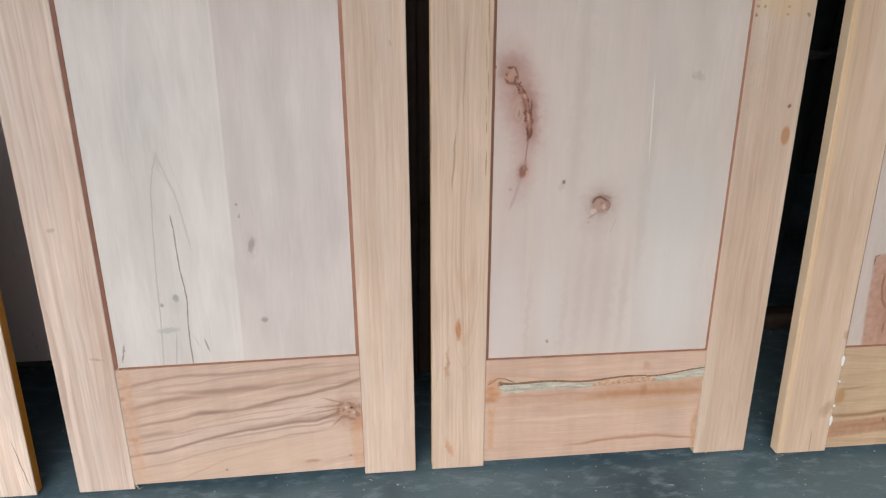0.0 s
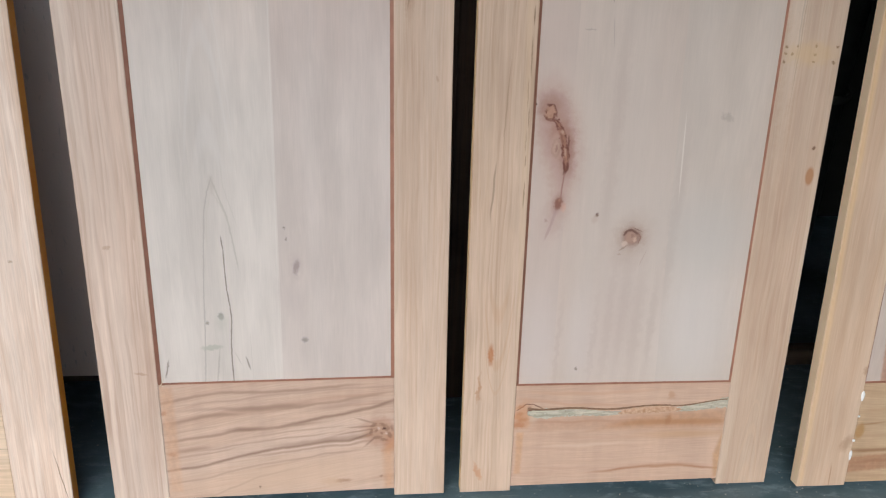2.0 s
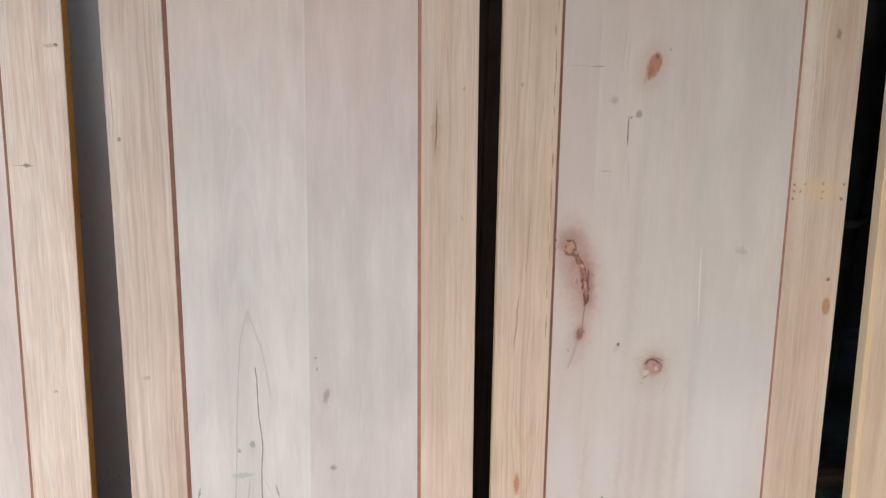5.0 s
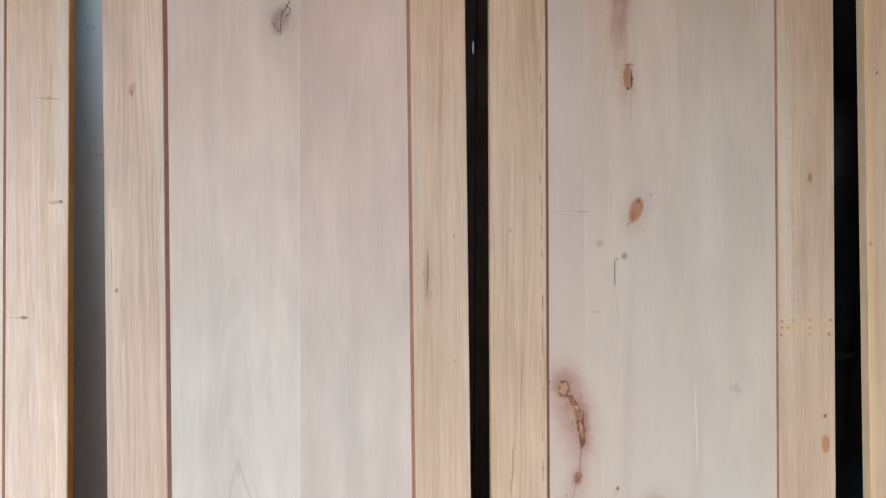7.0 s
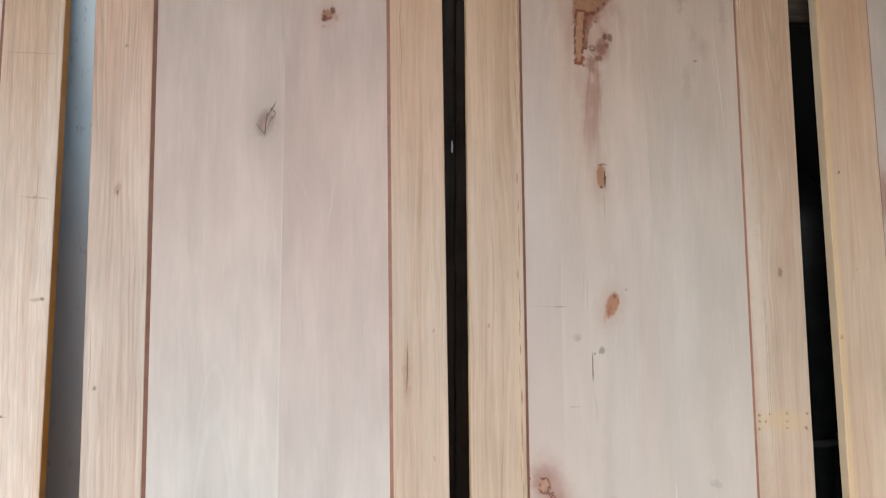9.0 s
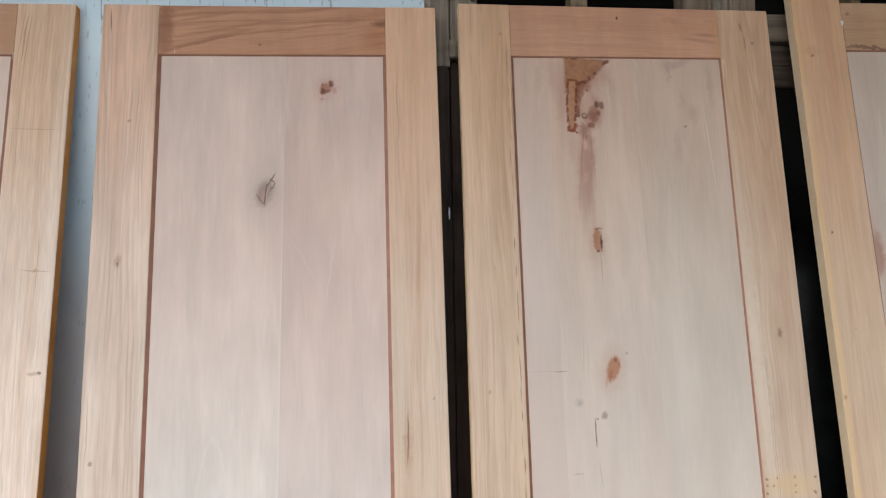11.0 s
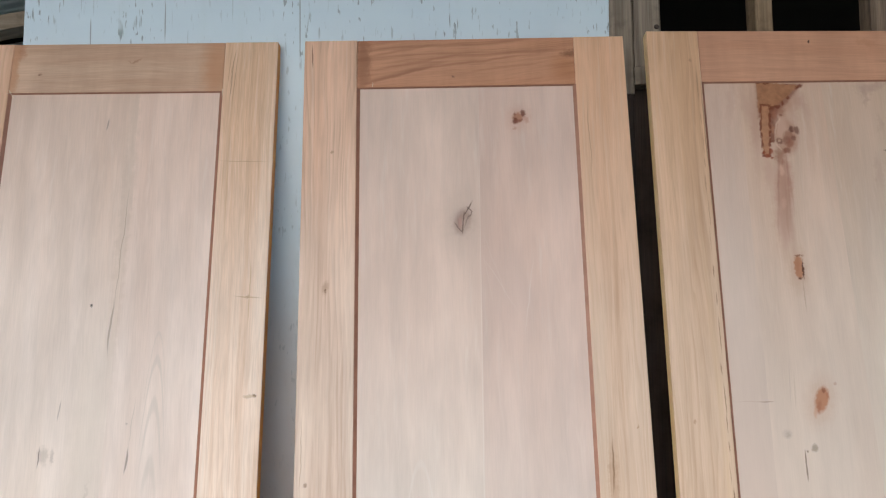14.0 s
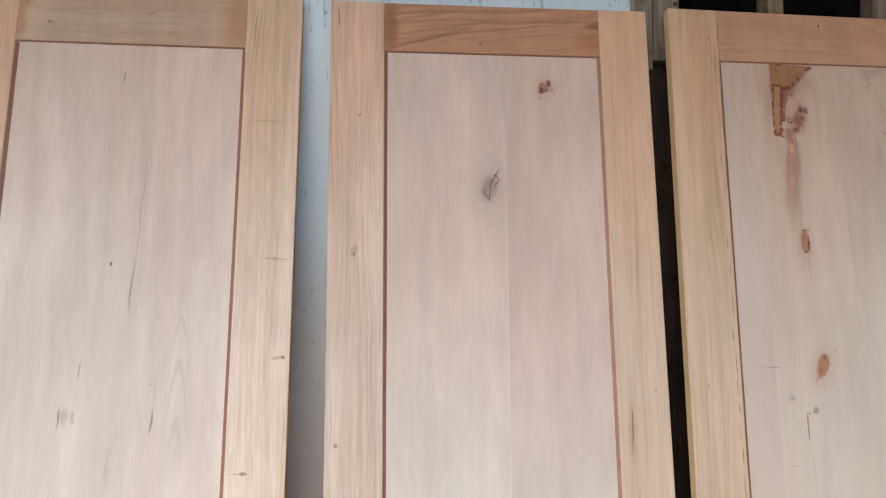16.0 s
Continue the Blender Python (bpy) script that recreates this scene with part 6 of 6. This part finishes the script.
FILLER = filler()
RAW = plain("raw_split_wood", (0.58, 0.40, 0.27), (0.40, 0.22, 0.12), 130.0, 0.7, 0.6)
CRACK = plain("dark_open_crack", (0.16, 0.09, 0.05), (0.28, 0.16, 0.09), 150.0, 0.8, 0.5)
ribbon("split_filler", 0.7629, 1.0057, lambda f: 0.0115 * (1 - f) ** 0.8 * min(1.0, f * 8 + 0.15) + 0.001, FILLER, door_c, 5)
ribbon("split_filler", 1.0895, 1.2154, lambda f: 0.003 + 0.0085 * f ** 0.7, FILLER, door_c, 6)
ribbon("torn_grain", 0.9662, 1.1092, lambda f: 0.0065 * math.sin(math.pi * f) ** 0.5 + 0.001, RAW, door_c, 7, 0.0014)
ribbon("open_crack", 0.7629, 1.0846, lambda f: 0.0012 + 0.0012 * (1 - f), CRACK, door_c, 8, 0.0011, 0.0105)
ribbon("open_crack", 1.0846, 1.2144, lambda f: 0.001, CRACK, door_c, 9, 0.0012, 0.009)

# door with glue beads at its joint and a horn above the head
XD = 1.80
w = Wood("stile_d_left", (0.60, 0.450, 0.330), (0.545, 0.392, 0.275), (0.416, 0.254, 0.151), XD, head=(1.082, 0.862, 0.698), bands=30.0, fine=0.06, rings=0.2, seed=31.0, streak=0.238, lines=30.0)
w.spot(1.4212, 1.4849, 0.0028, 0.0042, (0.12, 0.08, 0.05), 0.9, 20).spot(1.4023, 1.1369, 0.004, 0.006, (0.14, 0.09, 0.06), 0.9).spot(1.4297, 1.8933, 0.0032, 0.0035, (0.10, 0.06, 0.04), 0.9).spot(1.4456, 1.2773, 0.002, 0.003, BROWN_LINE, 0.6)
w.spot(1.4030, 1.1, 0.0060, 1.2, (0.70, 0.47, 0.22), 0.5, -0.2, 0.9, 3).spot(1.5131, 0.2956, 0.006, 0.013, (0.36, 0.22, 0.14), 0.6, 0, 0.6, 2).spot(1.5002, 0.1116, 0.010, 0.02, (0.32, 0.20, 0.12), 0.55, 20, 0.6, 2)
w.line(1.4743, 0.0551, 1.4771, -0.0030, 0.003, BROWN_LINE, 0.7, 2).spot(1.4261, 1.9055, 0.02, 0.012, (0.5, 0.3, 0.17), 0.4, 0, 0.6, 2)
D_STILE = w.done()
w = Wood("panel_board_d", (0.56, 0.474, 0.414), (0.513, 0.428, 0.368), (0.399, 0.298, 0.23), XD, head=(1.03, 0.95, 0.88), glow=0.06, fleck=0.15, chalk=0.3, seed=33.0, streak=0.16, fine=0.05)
w.filler([(1.5542, 0.2608), (1.5477, 0.3628), (1.5444, 0.4702), (1.6469, 0.4988), (1.7306, 0.2519)], (0.417, 0.231, 0.158), 0.85, None, 0.003, 0.004)
w.line(1.5735, 0.4293, 1.5725, 0.3976, 0.0050, (0.187, 0.086, 0.054), 0.75, 3)
w.line(1.5719, 0.4038, 1.5788, 0.3714, 0.0051, (0.187, 0.086, 0.054), 0.75, 3)
w.line(1.5768, 0.3769, 1.5899, 0.3520, 0.0051, (0.187, 0.086, 0.054), 0.75, 3)
w.line(1.5973, 0.3166, 1.5962, 0.2916, 0.0052, (0.187, 0.086, 0.054), 0.75, 3)
w.line(1.5454, 0.4504, 1.5467, 0.4737, 0.0037, (0.187, 0.086, 0.054), 0.75, 3)
w.line(1.5455, 0.4710, 1.5568, 0.4752, 0.0037, (0.187, 0.086, 0.054), 0.75, 3)
w.spot(1.6126, 0.3730, 0.0385, 0.0825, (0.345, 0.161, 0.103), 0.5, 0, 0.7, 2)
w.spot(1.5212, 1.4376, 0.013, 0.045, (0.26, 0.11, 0.08), 0.8, 0, 0.5, 2).spot(1.5158, 1.4477, 0.02, 0.08, (0.46, 0.30, 0.23), 0.5, 0, 0.7, 2)
D_PANEL = w.done()
w = Wood("top_rail_d", (0.522, 0.333, 0.207), (0.456, 0.275, 0.163), (0.275, 0.14, 0.079), XD, along="x", seed=35.0, streak=0.4, wavy=0.06)
w.spot(1.5266, 1.9966, 0.006, 0.005, (0.28, 0.14, 0.08), 0.7).line(1.5111, 1.9164, 1.6240, 1.9120, 0.008, (0.14, 0.07, 0.05), 0.7, 2)
D_TOP = w.done()
w = Wood("bottom_rail_d", (0.53, 0.385, 0.25), (0.47, 0.325, 0.2), (0.25, 0.14, 0.08), XD, along="x", seed=37.0, streak=0.44, lines=40.0, wavy=0.08)
w.filler([(1.5133, 0.0339), (1.5164, 0.0754), (1.7418, 0.0911), (1.7503, 0.0549)], (0.358, 0.18, 0.103), 0.7, None, 0.003, 0.004)
w.spot(1.5493, 0.0918, 0.0045, 0.0379, (0.233, 0.116, 0.056), 0.75, 89.4, 0.85, 3)
w.spot(1.6114, 0.0953, 0.0045, 0.0393, (0.233, 0.116, 0.056), 0.75, 84.1, 0.85, 3)
w.spot(1.6906, 0.1023, 0.0045, 0.0594, (0.233, 0.116, 0.056), 0.75, 85.5, 0.85, 3)
w.spot(1.5531, 0.1610, 0.0022, 0.0322, (0.271, 0.144, 0.067), 0.6, 85.4, 0.85, 3)
w.spot(1.6244, 0.1996, 0.0036, 0.1128, (0.405, 0.26, 0.152), 0.5, 86.4, 0.85, 3)
w.spot(1.6252, 0.1339, 0.0037, 0.1307, (0.415, 0.276, 0.171), 0.5, 86.6, 0.85, 3)
w.spot(1.6521, 0.0692, 0.0038, 0.1159, (0.271, 0.127, 0.071), 0.5, 85.8, 0.85, 3)
w.spot(1.5265, 0.1418, 0.0107, 0.0193, (0.358, 0.194, 0.067), 0.75, 8, 0.4, 4)
w.spot(1.6408, 0.0766, 0.0034, 0.0046, (0.198, 0.092, 0.046), 0.7, 0, 0.5, 4)
D_BOTTOM = w.done()
door_d = panel_door("pale timber panel door with ochre edges and glue beads", XD, (-0.0093, -0.0115, 0.0015),
           (1.4000, 2.1090, 2.1030, 1.3940, 2.0235, 2.0240), (1.5165, 1.5105), (2.0000, 1.9940),
           (0.2625, 0.2620), (0.0080, 0.0100), (1.9075, 1.9070), (2.0240, 2.0235), [(1.76, 1.755)],
           dict(left=D_STILE, right=D_STILE, top=D_TOP, bottom=D_BOTTOM, panel=[D_PANEL, D_PANEL]), GOLDEN, (0.0035, 0.0035), 0.035)
GLUE = plain("wet_white_glue", (0.75, 0.74, 0.72), (0.82, 0.81, 0.80), 200.0, 0.12, 0.1, 0.6)
for gx, gz, rx, rz in ((1.5162, 0.2312, 0.0042, 0.013), (1.5169, 0.1806, 0.003, 0.003), (1.5163, 0.1185, 0.0032, 0.0035), (1.5159, 0.0798, 0.0036, 0.013), (1.5097, 1.9728, 0.003, 0.007)):
    bm = bmesh.new()
    bmesh.ops.create_uvsphere(bm, u_segments=14, v_segments=10, radius=1.0)
    for v in bm.verts:
        v.co = Vector((v.co.x * rx * (1.0 + 0.2 * math.sin(3 * v.co.z)) + gx - XD, v.co.y * 0.003, v.co.z * rz + gz))
    part("glue_bead", bm, GLUE, door_d, "glossy white bead of squeezed-out glue", True)

# honey-toned door with an amber edge
XA = -0.557


def marks_a(w):
    w.spot(-0.5649, 1.4223, 0.003, 0.0032, (0.09, 0.0738, 0.063), 0.95).line(-0.5057, 1.6720, -0.5168, 1.4305, 0.0022, (0.32, 0.24, 0.18), 0.65, 2).line(-0.5188, 1.4305, -0.5240, 1.3244, 0.004, (0.22, 0.18, 0.14), 0.7, 2)
    w.spot(-0.5110, 1.6118, 0.012, 0.28, (0.52, 0.40, 0.31), 0.45, 1.0, 0.7, 2).spot(-0.6358, 1.1193, 0.008, 0.015, (0.36, 0.295, 0.245), 0.45, 0, 0.5, 2).line(-0.6425, 1.1346, -0.6441, 1.0993, 0.0025, (0.17, 0.139, 0.119), 0.8).spot(-0.6158, 1.1168, 0.005, 0.014, (0.42, 0.344, 0.294), 0.6, 0, 0.6, 2)
    w.line(-0.4657, 1.1305, -0.4694, 1.0849, 0.004, (0.2, 0.164, 0.14), 0.75, 2).line(-0.6088, 1.2249, -0.6135, 1.1896, 0.003, (0.34, 0.279, 0.238), 0.65, 2).line(-0.5641, 1.8374, -0.5686, 1.8126, 0.003, (0.28, 0.23, 0.196), 0.7, 2)
    w.line(-0.4590, 1.2268, -0.4646, 1.1356, 0.0018, (0.45, 0.38, 0.32), 0.5, 2).spot(-0.4728, 1.1814, 0.003, 0.002, (0.34, 0.279, 0.238), 0.6, 30)
    w.spot(-0.5510, 1.1071, 0.03, 0.22, (0.56, 0.48, 0.40), 0.4, 2, 0.8, 2).arch(-0.4196, 1.3580, 0.026, 0.30, (0.52, 0.45, 0.39), 0.45, 46.0, 3.5).line(-0.5417, 1.0664, -0.5480, 0.9754, 0.006, (0.45, 0.38, 0.32), 0.4, 2)
    return w


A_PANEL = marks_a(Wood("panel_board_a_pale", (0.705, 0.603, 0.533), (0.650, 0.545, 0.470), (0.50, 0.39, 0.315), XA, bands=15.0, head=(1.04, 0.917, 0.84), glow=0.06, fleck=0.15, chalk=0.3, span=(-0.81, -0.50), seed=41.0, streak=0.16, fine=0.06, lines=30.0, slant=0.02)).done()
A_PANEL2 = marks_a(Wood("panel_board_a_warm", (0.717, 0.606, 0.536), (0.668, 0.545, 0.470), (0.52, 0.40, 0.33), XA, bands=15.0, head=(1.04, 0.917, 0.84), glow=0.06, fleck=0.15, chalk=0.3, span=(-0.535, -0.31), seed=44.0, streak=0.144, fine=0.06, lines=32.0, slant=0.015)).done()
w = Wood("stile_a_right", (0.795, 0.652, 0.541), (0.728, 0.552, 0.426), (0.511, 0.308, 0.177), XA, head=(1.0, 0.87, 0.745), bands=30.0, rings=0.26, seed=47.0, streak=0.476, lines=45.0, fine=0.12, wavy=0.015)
w.line(-0.3092, 1.7333, -0.2148, 1.7303, 0.0018, (0.40, 0.26, 0.15), 0.5).line(-0.2636, 1.4371, -0.2110, 1.4323, 0.003, (0.38, 0.25, 0.15), 0.5, 2).spot(-0.2378, 1.4352, 0.006, 0.004, (0.36, 0.24, 0.14), 0.5, 0, 0.7, 2)
w.spot(-0.2161, 1.2318, 0.0045, 0.003, (0.17, 0.10, 0.06), 0.85).spot(-0.2257, 1.2305, 0.012, 0.003, (0.40, 0.27, 0.15), 0.5).spot(-0.2854, 1.0069, 0.007, 0.003, (0.24, 0.15, 0.09), 0.8).line(-0.3127, 1.0081, -0.2729, 1.0062, 0.002, (0.36, 0.24, 0.14), 0.6)
w.line(-0.2892, 1.9932, -0.2982, 1.9389, 0.0014, (0.26, 0.155, 0.09), 0.75, 0).line(-0.2927, 1.9636, -0.2986, 1.9141, 0.0016, (0.28, 0.165, 0.095), 0.7, 0).line(-0.2981, 1.9981, -0.3047, 1.9092, 0.0014, (0.36, 0.22, 0.13), 0.6, 0).line(-0.2942, 1.9389, -0.2983, 1.8794, 0.0018, (0.30, 0.18, 0.11), 0.7, 0).line(-0.2843, 1.9882, -0.2926, 1.8694, 0.0014, (0.3, 0.19, 0.11), 0.6, 0).line(-0.2395, 0.1331, -0.2211, 0.0151, 0.002, (0.26, 0.15, 0.08), 0.8, 2)
w.spot(-0.2648, 0.5524, 0.006, 0.0035, (0.35, 0.22, 0.12), 0.6).line(-0.2364, 1.5072, -0.2348, 1.3854, 0.002, (0.45, 0.3, 0.16), 0.5, 2)
A_STILE_R = w.done()
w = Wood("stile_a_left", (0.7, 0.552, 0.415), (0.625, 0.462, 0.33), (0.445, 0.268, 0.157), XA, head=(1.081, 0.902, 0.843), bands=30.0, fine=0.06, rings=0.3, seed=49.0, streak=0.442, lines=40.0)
w.spot(-0.8573, 1.5293, 0.012, 0.0035, (0.26, 0.17, 0.11), 0.75, 0, 0.5, 2).spot(-0.8555, 1.8463, 0.012, 0.004, (0.42, 0.28, 0.18), 0.4, 0, 0.6, 2)
A_STILE_L = w.done()
w = Wood("top_rail_a", (0.600, 0.420, 0.300), (0.535, 0.350, 0.240), (0.38, 0.21, 0.13), XA, along="x", rings=0.1, seed=51.0, streak=0.32, lines=40.0, wavy=0.05)
w.spot(-0.7883, 1.9638, 0.013, 0.07, (0.48, 0.22, 0.10), 0.6, 0, 0.5, 2).spot(-0.7727, 2.0029, 0.008, 0.02, STAIN, 0.5, 0, 0.6, 2).spot(-0.7267, 1.9443, 0.004, 0.003, (0.2, 0.1, 0.06), 0.7).spot(-0.5136, 1.9754, 0.014, 0.003, (0.28, 0.13, 0.07), 0.5, -15, 0.5, 2).spot(-0.3296, 1.9589, 0.030, 0.08, (0.48, 0.22, 0.10), 0.6, 0, 0.7, 2)
A_TOP = w.done()
w = Wood("bottom_rail_a", (0.78, 0.60, 0.43), (0.72, 0.53, 0.36), (0.40, 0.27, 0.17), XA, along="x", rings=0.3, seed=53.0, streak=0.32, lines=40.0, wavy=0.06)
w.line(-0.5607, 0.1583, -0.3334, 0.1434, 0.003, (0.22, 0.13, 0.08), 0.8, 2).knot(-0.3785, 0.1700, 0.006, 1.0)
A_BOTTOM = w.done()
door_a = panel_door("honey-toned timber panel door with amber edges leaning on the board", XA, (0.0002, -0.0047, 0.0073),
           (-0.9235, -0.2118, -0.1950, -0.9080, 2.0155, 2.0195), (-0.8070, -0.7915), (-0.3291, -0.3144),
           (0.2610, 0.2605), (0.012, 0.012), (1.9005, 1.8980), (2.0183, 2.0155), [(-0.5359, -0.4981)],
           dict(left=A_STILE_L, right=A_STILE_R, top=A_TOP, bottom=A_BOTTOM, panel=[A_PANEL, A_PANEL2]), AMBER)

# ---- small things ----
def nail_head(x, y, z, r=0.004):
    bm = bmesh.new()
    bmesh.ops.create_cone(bm, cap_ends=True, segments=12, radius1=r, radius2=r * 0.8, depth=0.003, matrix=pose(x, y, z, 90))
    return part("nail", bm, NAIL, FRAME, "rusty nail head")


nail_head(0.6691, back - 0.001, 2.029, 0.006)
nail_head(1.3936, back + 0.022, 1.901, 0.004)


def splinter(parent, x0, points, width=0.0016):
    """A raised sliver of wood left by the router."""
    bm = bmesh.new()
    rows = []
    for i, (x, y, z) in enumerate(points):
        w = width * (1 - 0.75 * i / (len(points) - 1))
        rows.append([bm.verts.new((x - x0 + dx * w, y + dy * w, z)) for dx, dy in ((-1, 0), (0, -1), (1, 0), (0, 0.6))])
    for r0, r1 in zip(rows, rows[1:]):
        for k in range(4):
            bm.faces.new((r0[k], r0[(k + 1) % 4], r1[(k + 1) % 4], r1[k]))
    bm.faces.new(rows[0][::-1])
    bm.faces.new(rows[-1])
    return part("splinter", bm, SPLINTER, parent, "pale sliver of torn wood")


SPLINTER = plain("pale_torn_wood", (0.62, 0.50, 0.36), (0.70, 0.58, 0.44), 60.0, 0.7)
splinter(door_c, XC, [(1.2232, 0.002, 1.8942), (1.2216, -0.002, 1.8764), (1.2224, -0.001, 1.8535), (1.2238, 0.002, 1.8316)])
splinter(door_c, XC, [(1.2261, 0.000, 1.8862), (1.2280, -0.003, 1.8663), (1.2273, -0.001, 1.8435)], 0.0012)
splinter(door_a, XA, [(-0.7913, 0.001, 1.9077), (-0.7855, -0.003, 1.8987), (-0.7777, -0.002, 1.8877), (-0.7709, 0.004, 1.8807)], 0.0013)
splinter(door_a, XA, [(-0.7945, 0.000, 1.8988), (-0.7875, -0.002, 1.9007), (-0.7795, 0.002, 1.9016)], 0.0011)
splinter(door_a, XA, [(-0.3153, 0.000, 1.9024), (-0.3145, -0.003, 1.8934), (-0.3166, 0.002, 1.8855)], 0.0013)
splinter(door_b, XB, [(-0.0112, 0.002, 0.2795), (-0.0033, -0.003, 0.2903), (0.0016, 0.002, 0.3021)], 0.0014)
splinter(door_b, XB, [(-0.0052, 0.001, 0.2815), (0.0037, -0.002, 0.2854), (0.0127, 0.003, 0.2873)], 0.0012)
splinter(door_b, XB, [(-0.0086, 0.001, 0.0083), (-0.0025, -0.004, 0.0026), (0.0053, -0.002, 0.0064)], 0.0016)
splinter(door_b, XB, [(0.0187, 0.001, 1.8961), (0.0208, -0.002, 1.9020), (0.0179, 0.000, 1.9080)], 0.0009)

# white bead between two doors, standing in for light leaking through a slit
bm = bmesh.new()
bmesh.ops.create_uvsphere(bm, u_segments=10, v_segments=8, radius=1.0)
for v in bm.verts:
    v.co = Vector((v.co.x * 0.0022 + 0.6067, v.co.y * 0.0015 + back + 0.003, v.co.z * 0.0145 + 1.5369))
part("light_slit", bm, plain("white_light_leak", (0.86, 0.86, 0.88), (0.92, 0.92, 0.94), 100.0, 0.25), FRAME, "thin white bead standing in for light through a gap")

# rolled sheet standing in the dark behind the frame
SHEET = plain("dusty_black_plastic", (0.012, 0.0125, 0.013), (0.03, 0.031, 0.031), 14.0, 0.45, 0.4)
roll = tagged(new("plastic_roll"), "dusty dark plastic sheet rolled up in the shed", "plastic roll")
roll.matrix_world = pose(1.66, 0.74, FLOOR)
bm = bmesh.new()
turns, rings = 40, []
for i in range(15):
    f = i / 14
    z = 1.52 * f
    r = 0.105 + 0.008 * math.sin(9 * f) - 0.095 * max(0.0, (f - 0.93) / 0.07) ** 2
    rings.append([bm.verts.new((r * (1 + 0.05 * math.sin(3 * a + 5 * f)) * math.cos(a), r * (1 + 0.05 * math.sin(2 * a + 4 * f)) * math.sin(a), z)) for a in (2 * math.pi * k / turns for k in range(turns))])
for r0, r1 in zip(rings, rings[1:]):
    for k in range(turns):
        bm.faces.new((r0[k], r0[(k + 1) % turns], r1[(k + 1) % turns], r1[k]))
bm.faces.new(rings[0][::-1])
bm.faces.new(rings[-1])
part("sheet", bm, SHEET, roll, smooth=True)
bm = bmesh.new()
ring = [[bm.verts.new((r * math.cos(a), r * math.sin(a), 0.75 + dz)) for r, dz in ((0.112, -0.012), (0.118, 0.0), (0.112, 0.012))] for a in (2 * math.pi * k / turns for k in range(turns))]
for k in range(turns):
    for j in range(2):
        bm.faces.new((ring[k][j], ring[(k + 1) % turns][j], ring[(k + 1) % turns][j + 1], ring[k][j + 1]))
part("cord", bm, plain("grey_cord", (0.05, 0.05, 0.047), (0.08, 0.08, 0.075), 90.0, 0.8), roll, "grey cord tied round the roll", True)

# sawdust and chips on the concrete
rng = random.Random(11)
bm = bmesh.new()
for k in range(420):
    near = rng.random() < 0.5
    x = rng.uniform(-0.9, 2.3)
    y = rng.gauss(0.458, 0.006) if k % 4 == 0 else (rng.uniform(-0.05, 0.30) if near else rng.uniform(-0.7, -0.02))
    s, a = rng.uniform(0.0006, 0.0022), rng.uniform(0, math.pi)
    ux, uy = math.cos(a) * s * rng.uniform(1, 2.2), math.sin(a) * s
    quad = [(x - ux, y - uy), (x + uy * 0.6, y - ux * 0.6), (x + ux, y + uy), (x - uy * 0.6, y + ux * 0.6)]
    low = [bm.verts.new((px, py, FLOOR)) for px, py in quad]
    top = [bm.verts.new((x + (px - x) * 0.8, y + (py - y) * 0.8, FLOOR + s * rng.uniform(0.4, 0.9))) for px, py in quad]
    bm.faces.new(top)
    for i in range(4):
        bm.faces.new((low[i], low[(i + 1) % 4], top[(i + 1) % 4], top[i]))
tagged(link("sawdust", bm, plain("pale_sawdust", (0.42, 0.38, 0.32), (0.58, 0.54, 0.48), 200.0, 0.9)), "pale sawdust and tiny chips scattered on the floor", "sawdust", kind="stuff")
